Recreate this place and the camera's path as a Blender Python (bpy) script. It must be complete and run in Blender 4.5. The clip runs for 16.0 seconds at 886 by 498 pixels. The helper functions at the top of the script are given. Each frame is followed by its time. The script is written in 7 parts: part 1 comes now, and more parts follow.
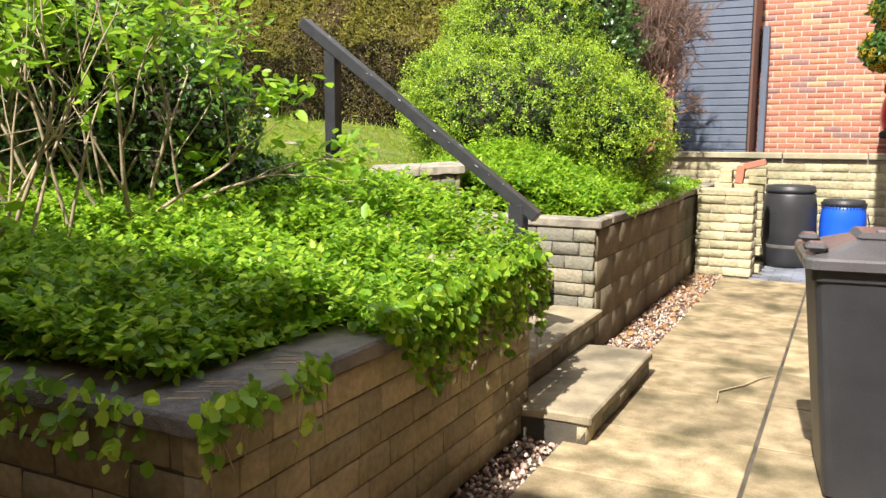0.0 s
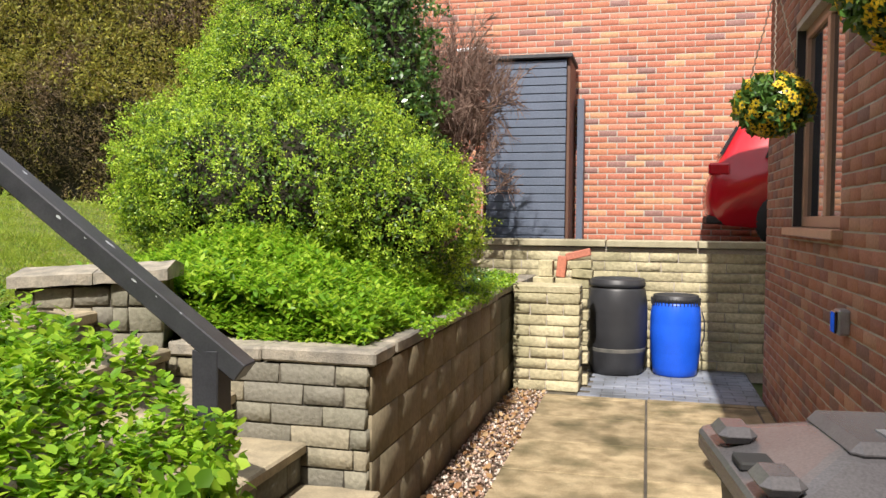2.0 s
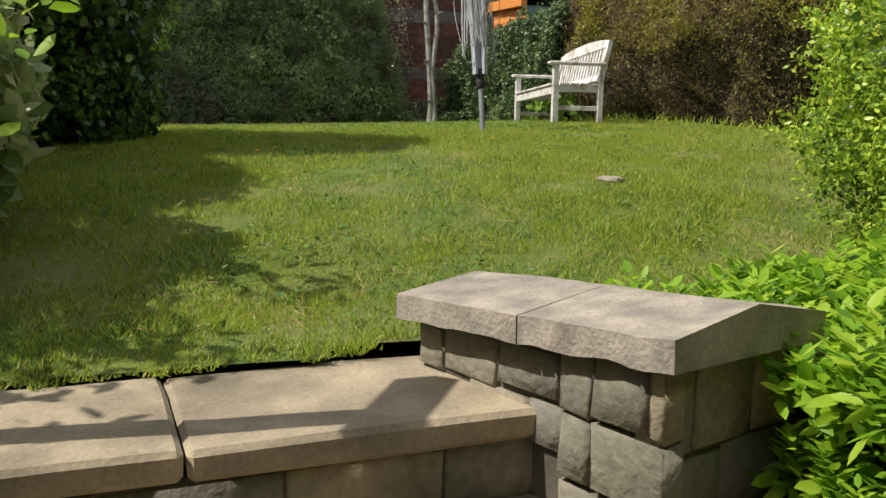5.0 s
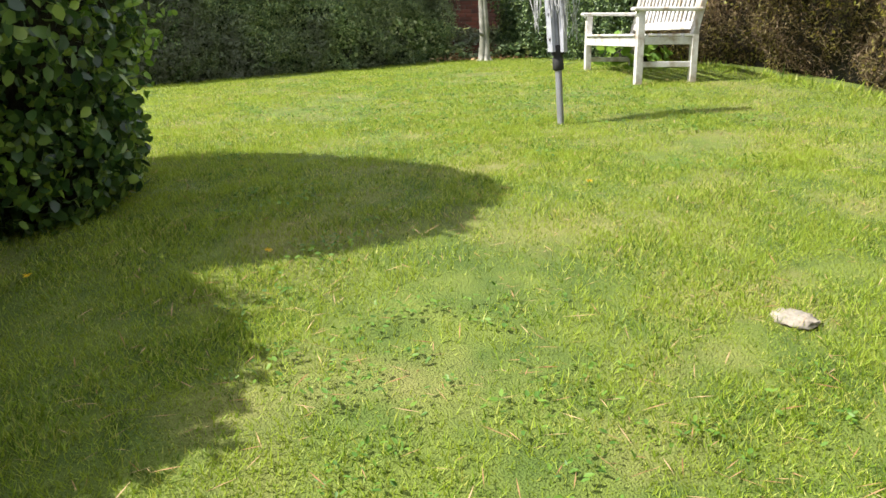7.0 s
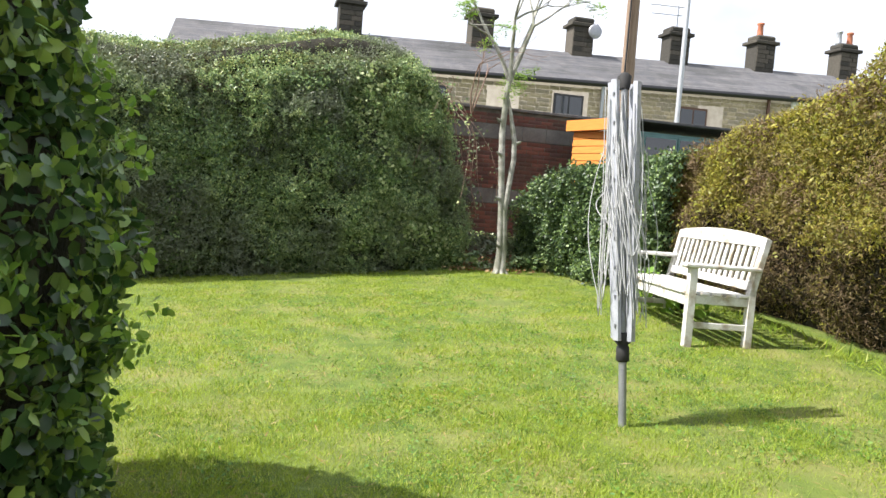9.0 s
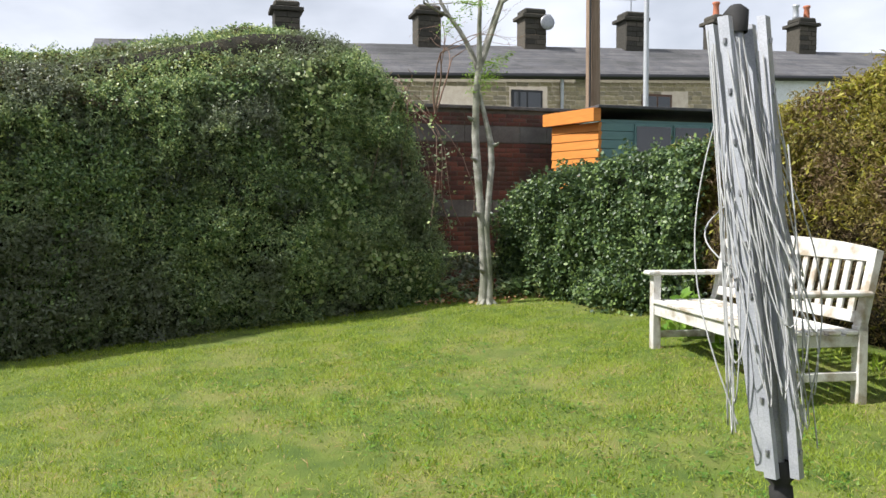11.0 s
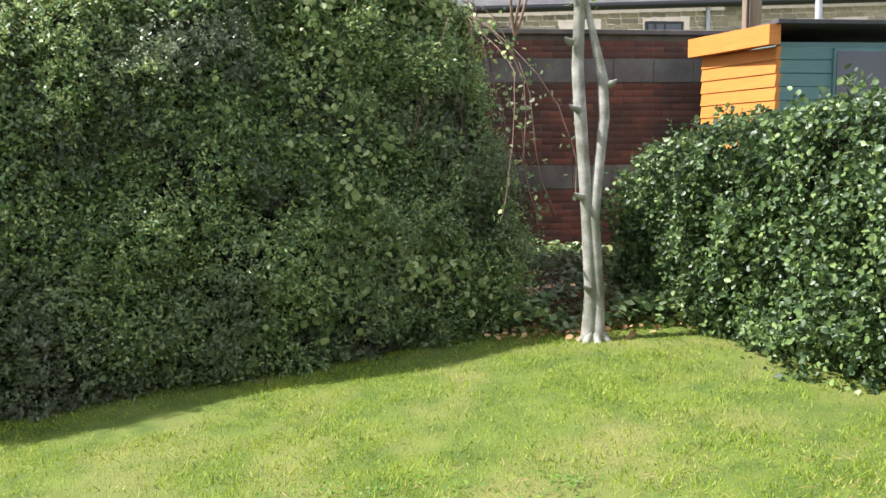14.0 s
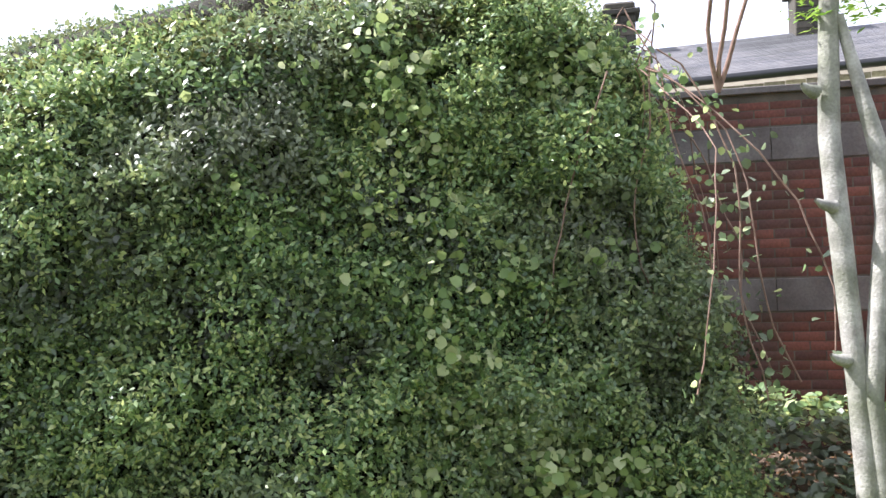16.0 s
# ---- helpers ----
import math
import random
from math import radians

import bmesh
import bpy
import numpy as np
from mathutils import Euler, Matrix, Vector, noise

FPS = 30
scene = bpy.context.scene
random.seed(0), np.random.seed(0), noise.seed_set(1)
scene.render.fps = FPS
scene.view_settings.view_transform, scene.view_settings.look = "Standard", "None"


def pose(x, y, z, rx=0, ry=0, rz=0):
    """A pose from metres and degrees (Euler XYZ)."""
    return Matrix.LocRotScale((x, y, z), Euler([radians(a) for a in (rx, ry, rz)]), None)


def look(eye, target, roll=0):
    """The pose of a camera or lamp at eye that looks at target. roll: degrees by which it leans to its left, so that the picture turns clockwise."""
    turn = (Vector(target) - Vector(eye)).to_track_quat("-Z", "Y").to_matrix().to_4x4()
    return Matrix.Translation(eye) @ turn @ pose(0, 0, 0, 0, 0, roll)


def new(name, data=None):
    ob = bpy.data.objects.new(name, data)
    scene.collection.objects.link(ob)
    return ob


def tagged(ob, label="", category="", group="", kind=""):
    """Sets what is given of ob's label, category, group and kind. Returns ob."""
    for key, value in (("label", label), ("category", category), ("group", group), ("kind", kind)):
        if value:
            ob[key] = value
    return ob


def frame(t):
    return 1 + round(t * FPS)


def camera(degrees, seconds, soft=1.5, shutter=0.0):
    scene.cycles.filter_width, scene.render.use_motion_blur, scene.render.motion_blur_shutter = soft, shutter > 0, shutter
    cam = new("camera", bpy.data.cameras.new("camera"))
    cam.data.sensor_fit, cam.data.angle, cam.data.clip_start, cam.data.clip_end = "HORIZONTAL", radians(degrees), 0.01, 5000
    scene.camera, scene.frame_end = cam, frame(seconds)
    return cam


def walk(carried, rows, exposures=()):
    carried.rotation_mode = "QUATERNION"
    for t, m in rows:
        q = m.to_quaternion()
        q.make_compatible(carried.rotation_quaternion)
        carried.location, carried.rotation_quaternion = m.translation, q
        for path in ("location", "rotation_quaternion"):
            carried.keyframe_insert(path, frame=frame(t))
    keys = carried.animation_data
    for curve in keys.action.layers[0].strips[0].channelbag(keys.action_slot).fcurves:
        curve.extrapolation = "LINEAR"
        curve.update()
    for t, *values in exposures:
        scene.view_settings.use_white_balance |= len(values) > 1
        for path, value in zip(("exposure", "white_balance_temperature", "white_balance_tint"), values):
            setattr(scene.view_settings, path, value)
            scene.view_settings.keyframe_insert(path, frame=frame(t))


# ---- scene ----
cam = camera(57.1, 16.0)
PATH = [
    (0, (0.009, 0.056, 1.498), (-0.879, 1.827, 1.225), 0.2),
    (0.5, (-0.122, 0.433, 1.496), (-0.617, 2.354, 1.246), 0.9),
    (1, (-0.224, 0.964, 1.527), (-0.532, 2.932, 1.355), 1.2),
    (1.5, (-0.353, 1.485, 1.547), (-0.622, 3.464, 1.453), 1.0),
    (2, (-0.343, 2.064, 1.541), (-0.830, 4.002, 1.464), 0.5),
    (2.5, (-0.357, 2.598, 1.530), (-1.141, 4.437, 1.470), 0.8),
    (3, (-0.436, 3.117, 1.543), (-1.582, 4.756, 1.552), 2.7),
    (3.5, (-0.547, 3.610, 1.556), (-2.056, 4.922, 1.579), 2.2),
    (4, (-0.778, 4.066, 1.531), (-2.427, 5.198, 1.540), 1.3),
    (4.5, (-1.104, 4.511, 1.516), (-2.932, 5.318, 1.446), 1.6),
    (4.7, (-1.259, 4.640, 1.522), (-3.148, 5.284, 1.388), 1.6),
    (6.8, (-2.751, 4.984, 2.200), (-4.640, 5.405, 1.699), -1.6),
    (7, (-2.870, 4.986, 2.268), (-4.757, 5.421, 1.764), -0.4),
    (7.5, (-3.128, 4.902, 2.458), (-5.024, 5.347, 2.000), 0.9),
    (8, (-3.326, 4.896, 2.652), (-5.230, 5.424, 2.347), 3.6),
    (8.5, (-3.618, 4.934, 2.834), (-5.551, 5.413, 2.660), 5.6),
    (9, (-3.952, 4.902, 2.840), (-5.892, 5.376, 2.726), 4.6),
    (9.2, (-4.119, 4.929, 2.808), (-6.051, 5.438, 2.714), 4.0),
    (11.3, (-6.283, 5.340, 2.993), (-8.198, 5.902, 2.885), -0.6),
    (11.5, (-6.516, 5.415, 2.993), (-8.435, 5.969, 2.866), -0.9),
    (12, (-6.956, 5.590, 3.037), (-8.869, 6.149, 2.872), -0.8),
    (12.5, (-7.464, 5.857, 3.095), (-9.402, 6.313, 2.921), -1.3),
    (13, (-8.019, 6.060, 3.121), (-9.986, 6.380, 2.969), -1.5),
    (13.5, (-8.521, 6.295, 3.154), (-10.495, 6.580, 2.999), -0.8),
    (14, (-9.087, 6.541, 3.213), (-11.059, 6.796, 2.997), -0.7),
    (14.5, (-9.619, 6.744, 3.310), (-11.583, 7.075, 3.130), -0.8),
    (15, (-10.178, 6.998, 3.388), (-12.162, 7.247, 3.347), -0.9),
    (15.5, (-10.746, 7.139, 3.440), (-12.746, 7.167, 3.436), -1.5),
    (16, (-11.183, 7.281, 3.437), (-13.148, 6.915, 3.440), -2.1),
]
EXPOSURES = [(0, 1.08, 6500, 13), (0.5, 0.65, 6500, 14), (2.5, 0.65, 6500, 14), (3.5, 0.35, 6500, 15), (4, 0.3, 6500, 15), (4.7, 0.2, 6500, 15), (7, 1.1, 6450, 14), (9, 1.15, 6300, 13), (11.5, 0.55, 6250, 12), (12.5, 0.78, 6250, 12), (13.5, 1.1, 6200, 13), (14, 1.2, 6150, 14), (16, 1.6, 5900, 19)]
walk(cam, [(t, look(eye, target, roll)) for t, eye, target, roll in PATH], EXPOSURES)

# ---- light ----
world = bpy.data.worlds.new("sky")
scene.world = world
world.use_nodes = True
wn = world.node_tree
wn.nodes.clear()
SUN_EL, SUN_AZ = radians(50), radians(181)      # azimuth clockwise from +y, towards the sun
sky = wn.nodes.new("ShaderNodeTexSky")
sky.sky_type = "NISHITA"
sky.sun_disc = False
sky.sun_elevation, sky.sun_rotation = SUN_EL, SUN_AZ
sky.air_density, sky.dust_density = 1.2, 3.0
tc = wn.nodes.new("ShaderNodeTexCoord")
mp = wn.nodes.new("ShaderNodeMapping")
mp.inputs["Scale"].default_value = (1.2, 1.2, 3.2)
cn = wn.nodes.new("ShaderNodeTexNoise")
cn.inputs["Scale"].default_value, cn.inputs["Detail"].default_value = 2.2, 6.0
cr = wn.nodes.new("ShaderNodeValToRGB")
cr.color_ramp.elements[0].position, cr.color_ramp.elements[1].position = 0.30, 0.62
cr.color_ramp.elements[0].color, cr.color_ramp.elements[1].color = (4.6, 4.9, 5.4, 1), (9.5, 9.7, 10.2, 1)
mx = wn.nodes.new("ShaderNodeMix")
mx.data_type = "RGBA"
mx.inputs[0].default_value = 0.80
bg = wn.nodes.new("ShaderNodeBackground")
bg.inputs["Strength"].default_value = 0.082
wo = wn.nodes.new("ShaderNodeOutputWorld")
wn.links.new(tc.outputs["Generated"], mp.inputs["Vector"])
wn.links.new(mp.outputs[0], cn.inputs["Vector"])
wn.links.new(cn.outputs["Fac"], cr.inputs[0])
wn.links.new(sky.outputs[0], mx.inputs[6])
wn.links.new(cr.outputs[0], mx.inputs[7])
wn.links.new(mx.outputs[2], bg.inputs[0])
wn.links.new(bg.outputs[0], wo.inputs[0])
sun = new("sun", bpy.data.lights.new("sun", "SUN"))
sun.data.energy, sun.data.angle, sun.data.color = 4.9, radians(0.6), (1.0, 0.95, 0.86)
SDIR = Vector((math.sin(SUN_AZ) * math.cos(SUN_EL), math.cos(SUN_AZ) * math.cos(SUN_EL), math.sin(SUN_EL)))
sun.matrix_world = look(SDIR * 30, (0, 0, 0))


# ---- materials ----
def noise_mat(name, c1, c2, scale=6.0, fine=60.0, rough=0.8, bump=0.3, c3=None, big=0.7, metal=0.0, spec=0.4, island=0.0, dist=0.004, stretch=(1, 1, 1)):
    """Principled surface: two-scale noise between c1 and c2, large stains towards c3, fine bump, variation from piece to piece."""
    m = bpy.data.materials.new(name)
    m.use_nodes = True
    nt = m.node_tree
    bs = nt.nodes["Principled BSDF"]
    bs.inputs["Roughness"].default_value, bs.inputs["Metallic"].default_value = rough, metal
    bs.inputs["Specular IOR Level"].default_value = spec
    co = nt.nodes.new("ShaderNodeTexCoord")
    geo = nt.nodes.new("ShaderNodeNewGeometry")
    ma = nt.nodes.new("ShaderNodeMapping")
    ma.inputs["Scale"].default_value = stretch
    nt.links.new(geo.outputs["Position"], ma.inputs[0])

    def noise_node(s, d=4.0):
        n = nt.nodes.new("ShaderNodeTexNoise")
        n.inputs["Scale"].default_value, n.inputs["Detail"].default_value = s, d
        nt.links.new(ma.outputs[0], n.inputs["Vector"])
        return n

    def ramp(src, a, b):
        r = nt.nodes.new("ShaderNodeMapRange")
        r.inputs[1].default_value, r.inputs[2].default_value = a, b
        nt.links.new(src, r.inputs[0])
        return r.outputs[0]

    def mixc(fac, a, b):
        x = nt.nodes.new("ShaderNodeMix")
        x.data_type = "RGBA"
        if isinstance(fac, float):
            x.inputs[0].default_value = fac
        else:
            nt.links.new(fac, x.inputs[0])
        for k, v in ((6, a), (7, b)):
            if isinstance(v, tuple):
                x.inputs[k].default_value = (*v, 1)
            else:
                nt.links.new(v, x.inputs[k])
        return x.outputs[2]

    a, b = noise_node(scale), noise_node(fine, 3.0)
    col = mixc(ramp(a.outputs["Fac"], 0.33, 0.67), c1, c2)
    if c3:
        col = mixc(ramp(noise_node(big, 5.0).outputs["Fac"], 0.48, 0.68), col, c3)
    hs = nt.nodes.new("ShaderNodeHueSaturation")
    nt.links.new(col, hs.inputs["Color"])
    add = nt.nodes.new("ShaderNodeMath")
    add.operation = "MULTIPLY_ADD"
    nt.links.new(b.outputs["Fac"], add.inputs[0])
    add.inputs[1].default_value = 0.7
    add.inputs[2].default_value = 0.65
    last = add.outputs[0]
    if island:
        oi = nt.nodes.new("ShaderNodeObjectInfo")
        s = nt.nodes.new("ShaderNodeMath")
        s.operation = "ADD"
        nt.links.new(geo.outputs["Random Per Island"], s.inputs[0])
        nt.links.new(oi.outputs["Random"], s.inputs[1])
        f = nt.nodes.new("ShaderNodeMath")
        f.operation = "FRACT"
        nt.links.new(s.outputs[0], f.inputs[0])
        r = nt.nodes.new("ShaderNodeMapRange")
        r.inputs[3].default_value, r.inputs[4].default_value = 1 - island, 1 + island
        nt.links.new(f.outputs[0], r.inputs[0])
        mu = nt.nodes.new("ShaderNodeMath")
        mu.operation = "MULTIPLY"
        nt.links.new(last, mu.inputs[0])
        nt.links.new(r.outputs[0], mu.inputs[1])
        last = mu.outputs[0]
    nt.links.new(last, hs.inputs["Value"])
    nt.links.new(hs.outputs[0], bs.inputs["Base Color"])
    if bump:
        bp = nt.nodes.new("ShaderNodeBump")
        bp.inputs["Strength"].default_value, bp.inputs["Distance"].default_value = bump, dist
        nt.links.new(b.outputs["Fac"], bp.inputs["Height"])
        nt.links.new(bp.outputs[0], bs.inputs["Normal"])
    return m


def piece_mat(name, colours, rough=0.85, bump=0.5, fine=70.0, dist=0.004, stain=None, mul=1.0):
    """Bricks and stones: a colour picked per piece from a ramp, with stains and grain."""
    m = bpy.data.materials.new(name)
    m.use_nodes = True
    nt = m.node_tree
    bs = nt.nodes["Principled BSDF"]
    bs.inputs["Roughness"].default_value = rough
    bs.inputs["Specular IOR Level"].default_value = 0.25
    geo = nt.nodes.new("ShaderNodeNewGeometry")
    oi = nt.nodes.new("ShaderNodeObjectInfo")
    s = nt.nodes.new("ShaderNodeMath")
    s.operation = "ADD"
    f = nt.nodes.new("ShaderNodeMath")
    f.operation = "FRACT"
    nt.links.new(geo.outputs["Random Per Island"], s.inputs[0])
    nt.links.new(oi.outputs["Random"], s.inputs[1])
    nt.links.new(s.outputs[0], f.inputs[0])
    cr_ = nt.nodes.new("ShaderNodeValToRGB")
    cr_.color_ramp.interpolation = "CONSTANT"
    e = cr_.color_ramp.elements
    while len(e) < len(colours):
        e.new(0.5)
    for k, c in enumerate(colours):
        e[k].position = k / len(colours)
        e[k].color = (c[0] * mul, c[1] * mul, c[2] * mul, 1)
    nt.links.new(f.outputs[0], cr_.inputs[0])
    n1 = nt.nodes.new("ShaderNodeTexNoise")
    n1.inputs["Scale"].default_value, n1.inputs["Detail"].default_value = fine, 4.0
    n2 = nt.nodes.new("ShaderNodeTexNoise")
    n2.inputs["Scale"].default_value, n2.inputs["Detail"].default_value = 1.6, 6.0
    for n in (n1, n2):
        nt.links.new(geo.outputs["Position"], n.inputs["Vector"])
    col = cr_.outputs[0]
    if stain:
        r = nt.nodes.new("ShaderNodeMapRange")
        r.inputs[1].default_value, r.inputs[2].default_value = 0.45, 0.68
        nt.links.new(n2.outputs["Fac"], r.inputs[0])
        x = nt.nodes.new("ShaderNodeMix")
        x.data_type = "RGBA"
        nt.links.new(r.outputs[0], x.inputs[0])
        nt.links.new(col, x.inputs[6])
        x.inputs[7].default_value = (*stain, 1)
        col = x.outputs[2]
    hs = nt.nodes.new("ShaderNodeHueSaturation")
    v = nt.nodes.new("ShaderNodeMath")
    v.operation = "MULTIPLY_ADD"
    nt.links.new(n1.outputs["Fac"], v.inputs[0])
    v.inputs[1].default_value, v.inputs[2].default_value = 0.9, 0.55
    nt.links.new(v.outputs[0], hs.inputs["Value"])
    nt.links.new(col, hs.inputs["Color"])
    nt.links.new(hs.outputs[0], bs.inputs["Base Color"])
    bp = nt.nodes.new("ShaderNodeBump")
    bp.inputs["Strength"].default_value, bp.inputs["Distance"].default_value = bump, dist
    nt.links.new(n1.outputs["Fac"], bp.inputs["Height"])
    nt.links.new(bp.outputs[0], bs.inputs["Normal"])
    return m


def leaf_mat(name, colours, rough=0.45, trans=0.35, spec=0.4, patch=None):
    """Leaves: colour per leaf, light passing through, patches of another tone over the plant."""
    m = bpy.data.materials.new(name)
    m.use_nodes = True
    nt = m.node_tree
    bs = nt.nodes["Principled BSDF"]
    out = nt.nodes["Material Output"]
    bs.inputs["Roughness"].default_value = rough
    bs.inputs["Specular IOR Level"].default_value = spec
    geo = nt.nodes.new("ShaderNodeNewGeometry")
    cr_ = nt.nodes.new("ShaderNodeValToRGB")
    e = cr_.color_ramp.elements
    while len(e) < len(colours):
        e.new(0.5)
    for k, c in enumerate(colours):
        e[k].position = k / max(1, len(colours) - 1)
        e[k].color = (*c, 1)
    nt.links.new(geo.outputs["Random Per Island"], cr_.inputs[0])
    col = cr_.outputs[0]
    if patch:
        n2 = nt.nodes.new("ShaderNodeTexNoise")
        n2.inputs["Scale"].default_value, n2.inputs["Detail"].default_value = patch[1], 3.0
        nt.links.new(geo.outputs["Position"], n2.inputs["Vector"])
        r = nt.nodes.new("ShaderNodeMapRange")
        r.inputs[1].default_value, r.inputs[2].default_value = 0.46, 0.62
        nt.links.new(n2.outputs["Fac"], r.inputs[0])
        x = nt.nodes.new("ShaderNodeMix")
        x.data_type = "RGBA"
        nt.links.new(r.outputs[0], x.inputs[0])
        nt.links.new(col, x.inputs[6])
        x.inputs[7].default_value = (*patch[0], 1)
        col = x.outputs[2]
    nt.links.new(col, bs.inputs["Base Color"])
    tr = nt.nodes.new("ShaderNodeBsdfTranslucent")
    hs = nt.nodes.new("ShaderNodeHueSaturation")
    hs.inputs["Value"].default_value = 1.6
    hs.inputs["Hue"].default_value = 0.485
    nt.links.new(col, hs.inputs["Color"])
    nt.links.new(hs.outputs[0], tr.inputs[0])
    ms = nt.nodes.new("ShaderNodeMixShader")
    ms.inputs[0].default_value = trans
    nt.links.new(bs.outputs[0], ms.inputs[1])
    nt.links.new(tr.outputs[0], ms.inputs[2])
    nt.links.new(ms.outputs[0], out.inputs[0])
    return m


def plain(name, c, rough=0.5, metal=0.0, spec=0.5):
    return noise_mat(name, tuple(v * 0.93 for v in c), tuple(min(1, v * 1.05) for v in c), 9, 140, rough, 0.08, None, 1, metal, spec)


M = {}
M["mortar"] = noise_mat("mortar", (0.36, 0.32, 0.27), (0.44, 0.40, 0.34), 5, 90)
M["mortar_dark"] = noise_mat("mortar_dark", (0.05, 0.045, 0.035), (0.11, 0.095, 0.07), 5, 90)
M["brick_red"] = piece_mat("brick_red", [(0.46, 0.18, 0.11), (0.43, 0.16, 0.10), (0.49, 0.21, 0.12), (0.41, 0.155, 0.10), (0.48, 0.20, 0.13), (0.45, 0.17, 0.11), (0.44, 0.165, 0.105), (0.47, 0.18, 0.12), (0.54, 0.28, 0.16), (0.42, 0.16, 0.11), (0.27, 0.15, 0.13)], fine=50)
M["brick_house"] = piece_mat("brick_house", [(0.30, 0.135, 0.09), (0.27, 0.12, 0.08), (0.33, 0.15, 0.10), (0.25, 0.115, 0.085), (0.31, 0.14, 0.09), (0.20, 0.11, 0.09), (0.35, 0.19, 0.13), (0.28, 0.125, 0.085)], fine=55, mul=1.1)
M["brick_dark"] = piece_mat("brick_dark", [(0.115, 0.048, 0.036), (0.14, 0.056, 0.042), (0.09, 0.043, 0.035), (0.16, 0.065, 0.048), (0.105, 0.052, 0.045)], fine=50, bump=0.15, dist=0.002, stain=(0.07, 0.045, 0.035))
M["stone_buff"] = piece_mat("stone_buff", [(0.46, 0.41, 0.26), (0.41, 0.365, 0.23), (0.50, 0.45, 0.29), (0.44, 0.39, 0.25)], fine=30, stain=(0.27, 0.25, 0.15), bump=0.8, dist=0.012)
M["stone_grey"] = piece_mat("stone_grey", [(0.23, 0.215, 0.16), (0.19, 0.18, 0.135), (0.27, 0.24, 0.17), (0.36, 0.31, 0.20), (0.18, 0.17, 0.135)], fine=45, bump=0.8, dist=0.008, stain=(0.13, 0.13, 0.09))
M["stone_tan"] = piece_mat("stone_tan", [(0.21, 0.17, 0.10), (0.18, 0.15, 0.085), (0.24, 0.20, 0.115), (0.28, 0.23, 0.13), (0.20, 0.165, 0.10)], fine=40, bump=0.5, dist=0.006, stain=(0.085, 0.078, 0.042))
M["coping"] = noise_mat("coping", (0.36, 0.32, 0.25), (0.20, 0.185, 0.15), 14, 120, 0.9, 0.6, (0.14, 0.13, 0.11), 2.2, dist=0.006)
M["coping_buff"] = noise_mat("coping_buff", (0.42, 0.38, 0.26), (0.33, 0.30, 0.20), 10, 100, 0.9, 0.4, (0.25, 0.23, 0.15), 1.5)
M["slab"] = noise_mat("slab", (0.40, 0.32, 0.19), (0.215, 0.165, 0.09), 7.5, 90, 0.85, 0.7, (0.095, 0.08, 0.038), 2.4, island=0.20)
M["step"] = noise_mat("step", (0.38, 0.32, 0.21), (0.25, 0.21, 0.14), 8, 110, 0.85, 0.5, (0.14, 0.12, 0.08), 2.6, island=0.08)
M["paver_blue"] = noise_mat("paver_blue", (0.17, 0.19, 0.23), (0.23, 0.25, 0.29), 8, 90, 0.6, 0.3, (0.10, 0.11, 0.12), 2, island=0.12)
M["soil"] = noise_mat("soil", (0.06, 0.04, 0.025), (0.11, 0.075, 0.05), 12, 60, 0.95, 0.8, dist=0.02)
M["gravel"] = piece_mat("gravel", [(0.42, 0.30, 0.24), (0.55, 0.46, 0.38), (0.30, 0.20, 0.15), (0.48, 0.34, 0.26), (0.62, 0.55, 0.47), (0.22, 0.16, 0.13)], fine=80)
M["grass_ground"] = noise_mat("grass_ground", (0.075, 0.125, 0.016), (0.15, 0.20, 0.03), 5, 160, 0.9, 0.8, (0.21, 0.215, 0.06), 1.7, dist=0.02)
M["paint_black"] = noise_mat("paint_black", (0.028, 0.029, 0.033), (0.04, 0.041, 0.046), 12, 160, 0.38, 0.12)
M["bin_black"] = noise_mat("bin_black", (0.026, 0.027, 0.030), (0.036, 0.037, 0.041), 5, 220, 0.45, 0.25, dist=0.002)
M["bin_lid"] = noise_mat("bin_lid", (0.075, 0.072, 0.076), (0.10, 0.097, 0.10), 4, 160, 0.26, 0.15, dist=0.002)
M["blue_plastic"] = noise_mat("blue_plastic", (0.01, 0.09, 0.62), (0.015, 0.11, 0.70), 5, 120, 0.35, 0.05)
M["dust"] = noise_mat("dust", (0.16, 0.15, 0.13), (0.10, 0.10, 0.09), 8, 100, 0.9, 0.3)
M["white_paint"] = noise_mat("white_paint", (0.66, 0.66, 0.64), (0.55, 0.54, 0.51), 7, 120, 0.6, 0.3, (0.34, 0.29, 0.22), 9.0)
M["alu"] = noise_mat("alu", (0.36, 0.38, 0.42), (0.44, 0.46, 0.50), 12, 200, 0.5, 0.05, metal=0.3)
M["steel_grey"] = noise_mat("steel_grey", (0.30, 0.31, 0.33), (0.38, 0.39, 0.41), 12, 200, 0.45, 0.05, metal=0.7)
M["cord"] = plain("cord", (0.42, 0.43, 0.43), 0.6)
M["bark_light"] = noise_mat("bark_light", (0.44, 0.43, 0.39), (0.17, 0.165, 0.145), 9, 90, 0.85, 0.5, (0.16, 0.17, 0.12), 3.0, dist=0.008)
M["bark"] = noise_mat("bark", (0.15, 0.11, 0.075), (0.22, 0.17, 0.12), 20, 90, 0.9, 0.5)
M["twig_pale"] = noise_mat("twig_pale", (0.40, 0.33, 0.22), (0.28, 0.22, 0.14), 20, 90, 0.85, 0.4)
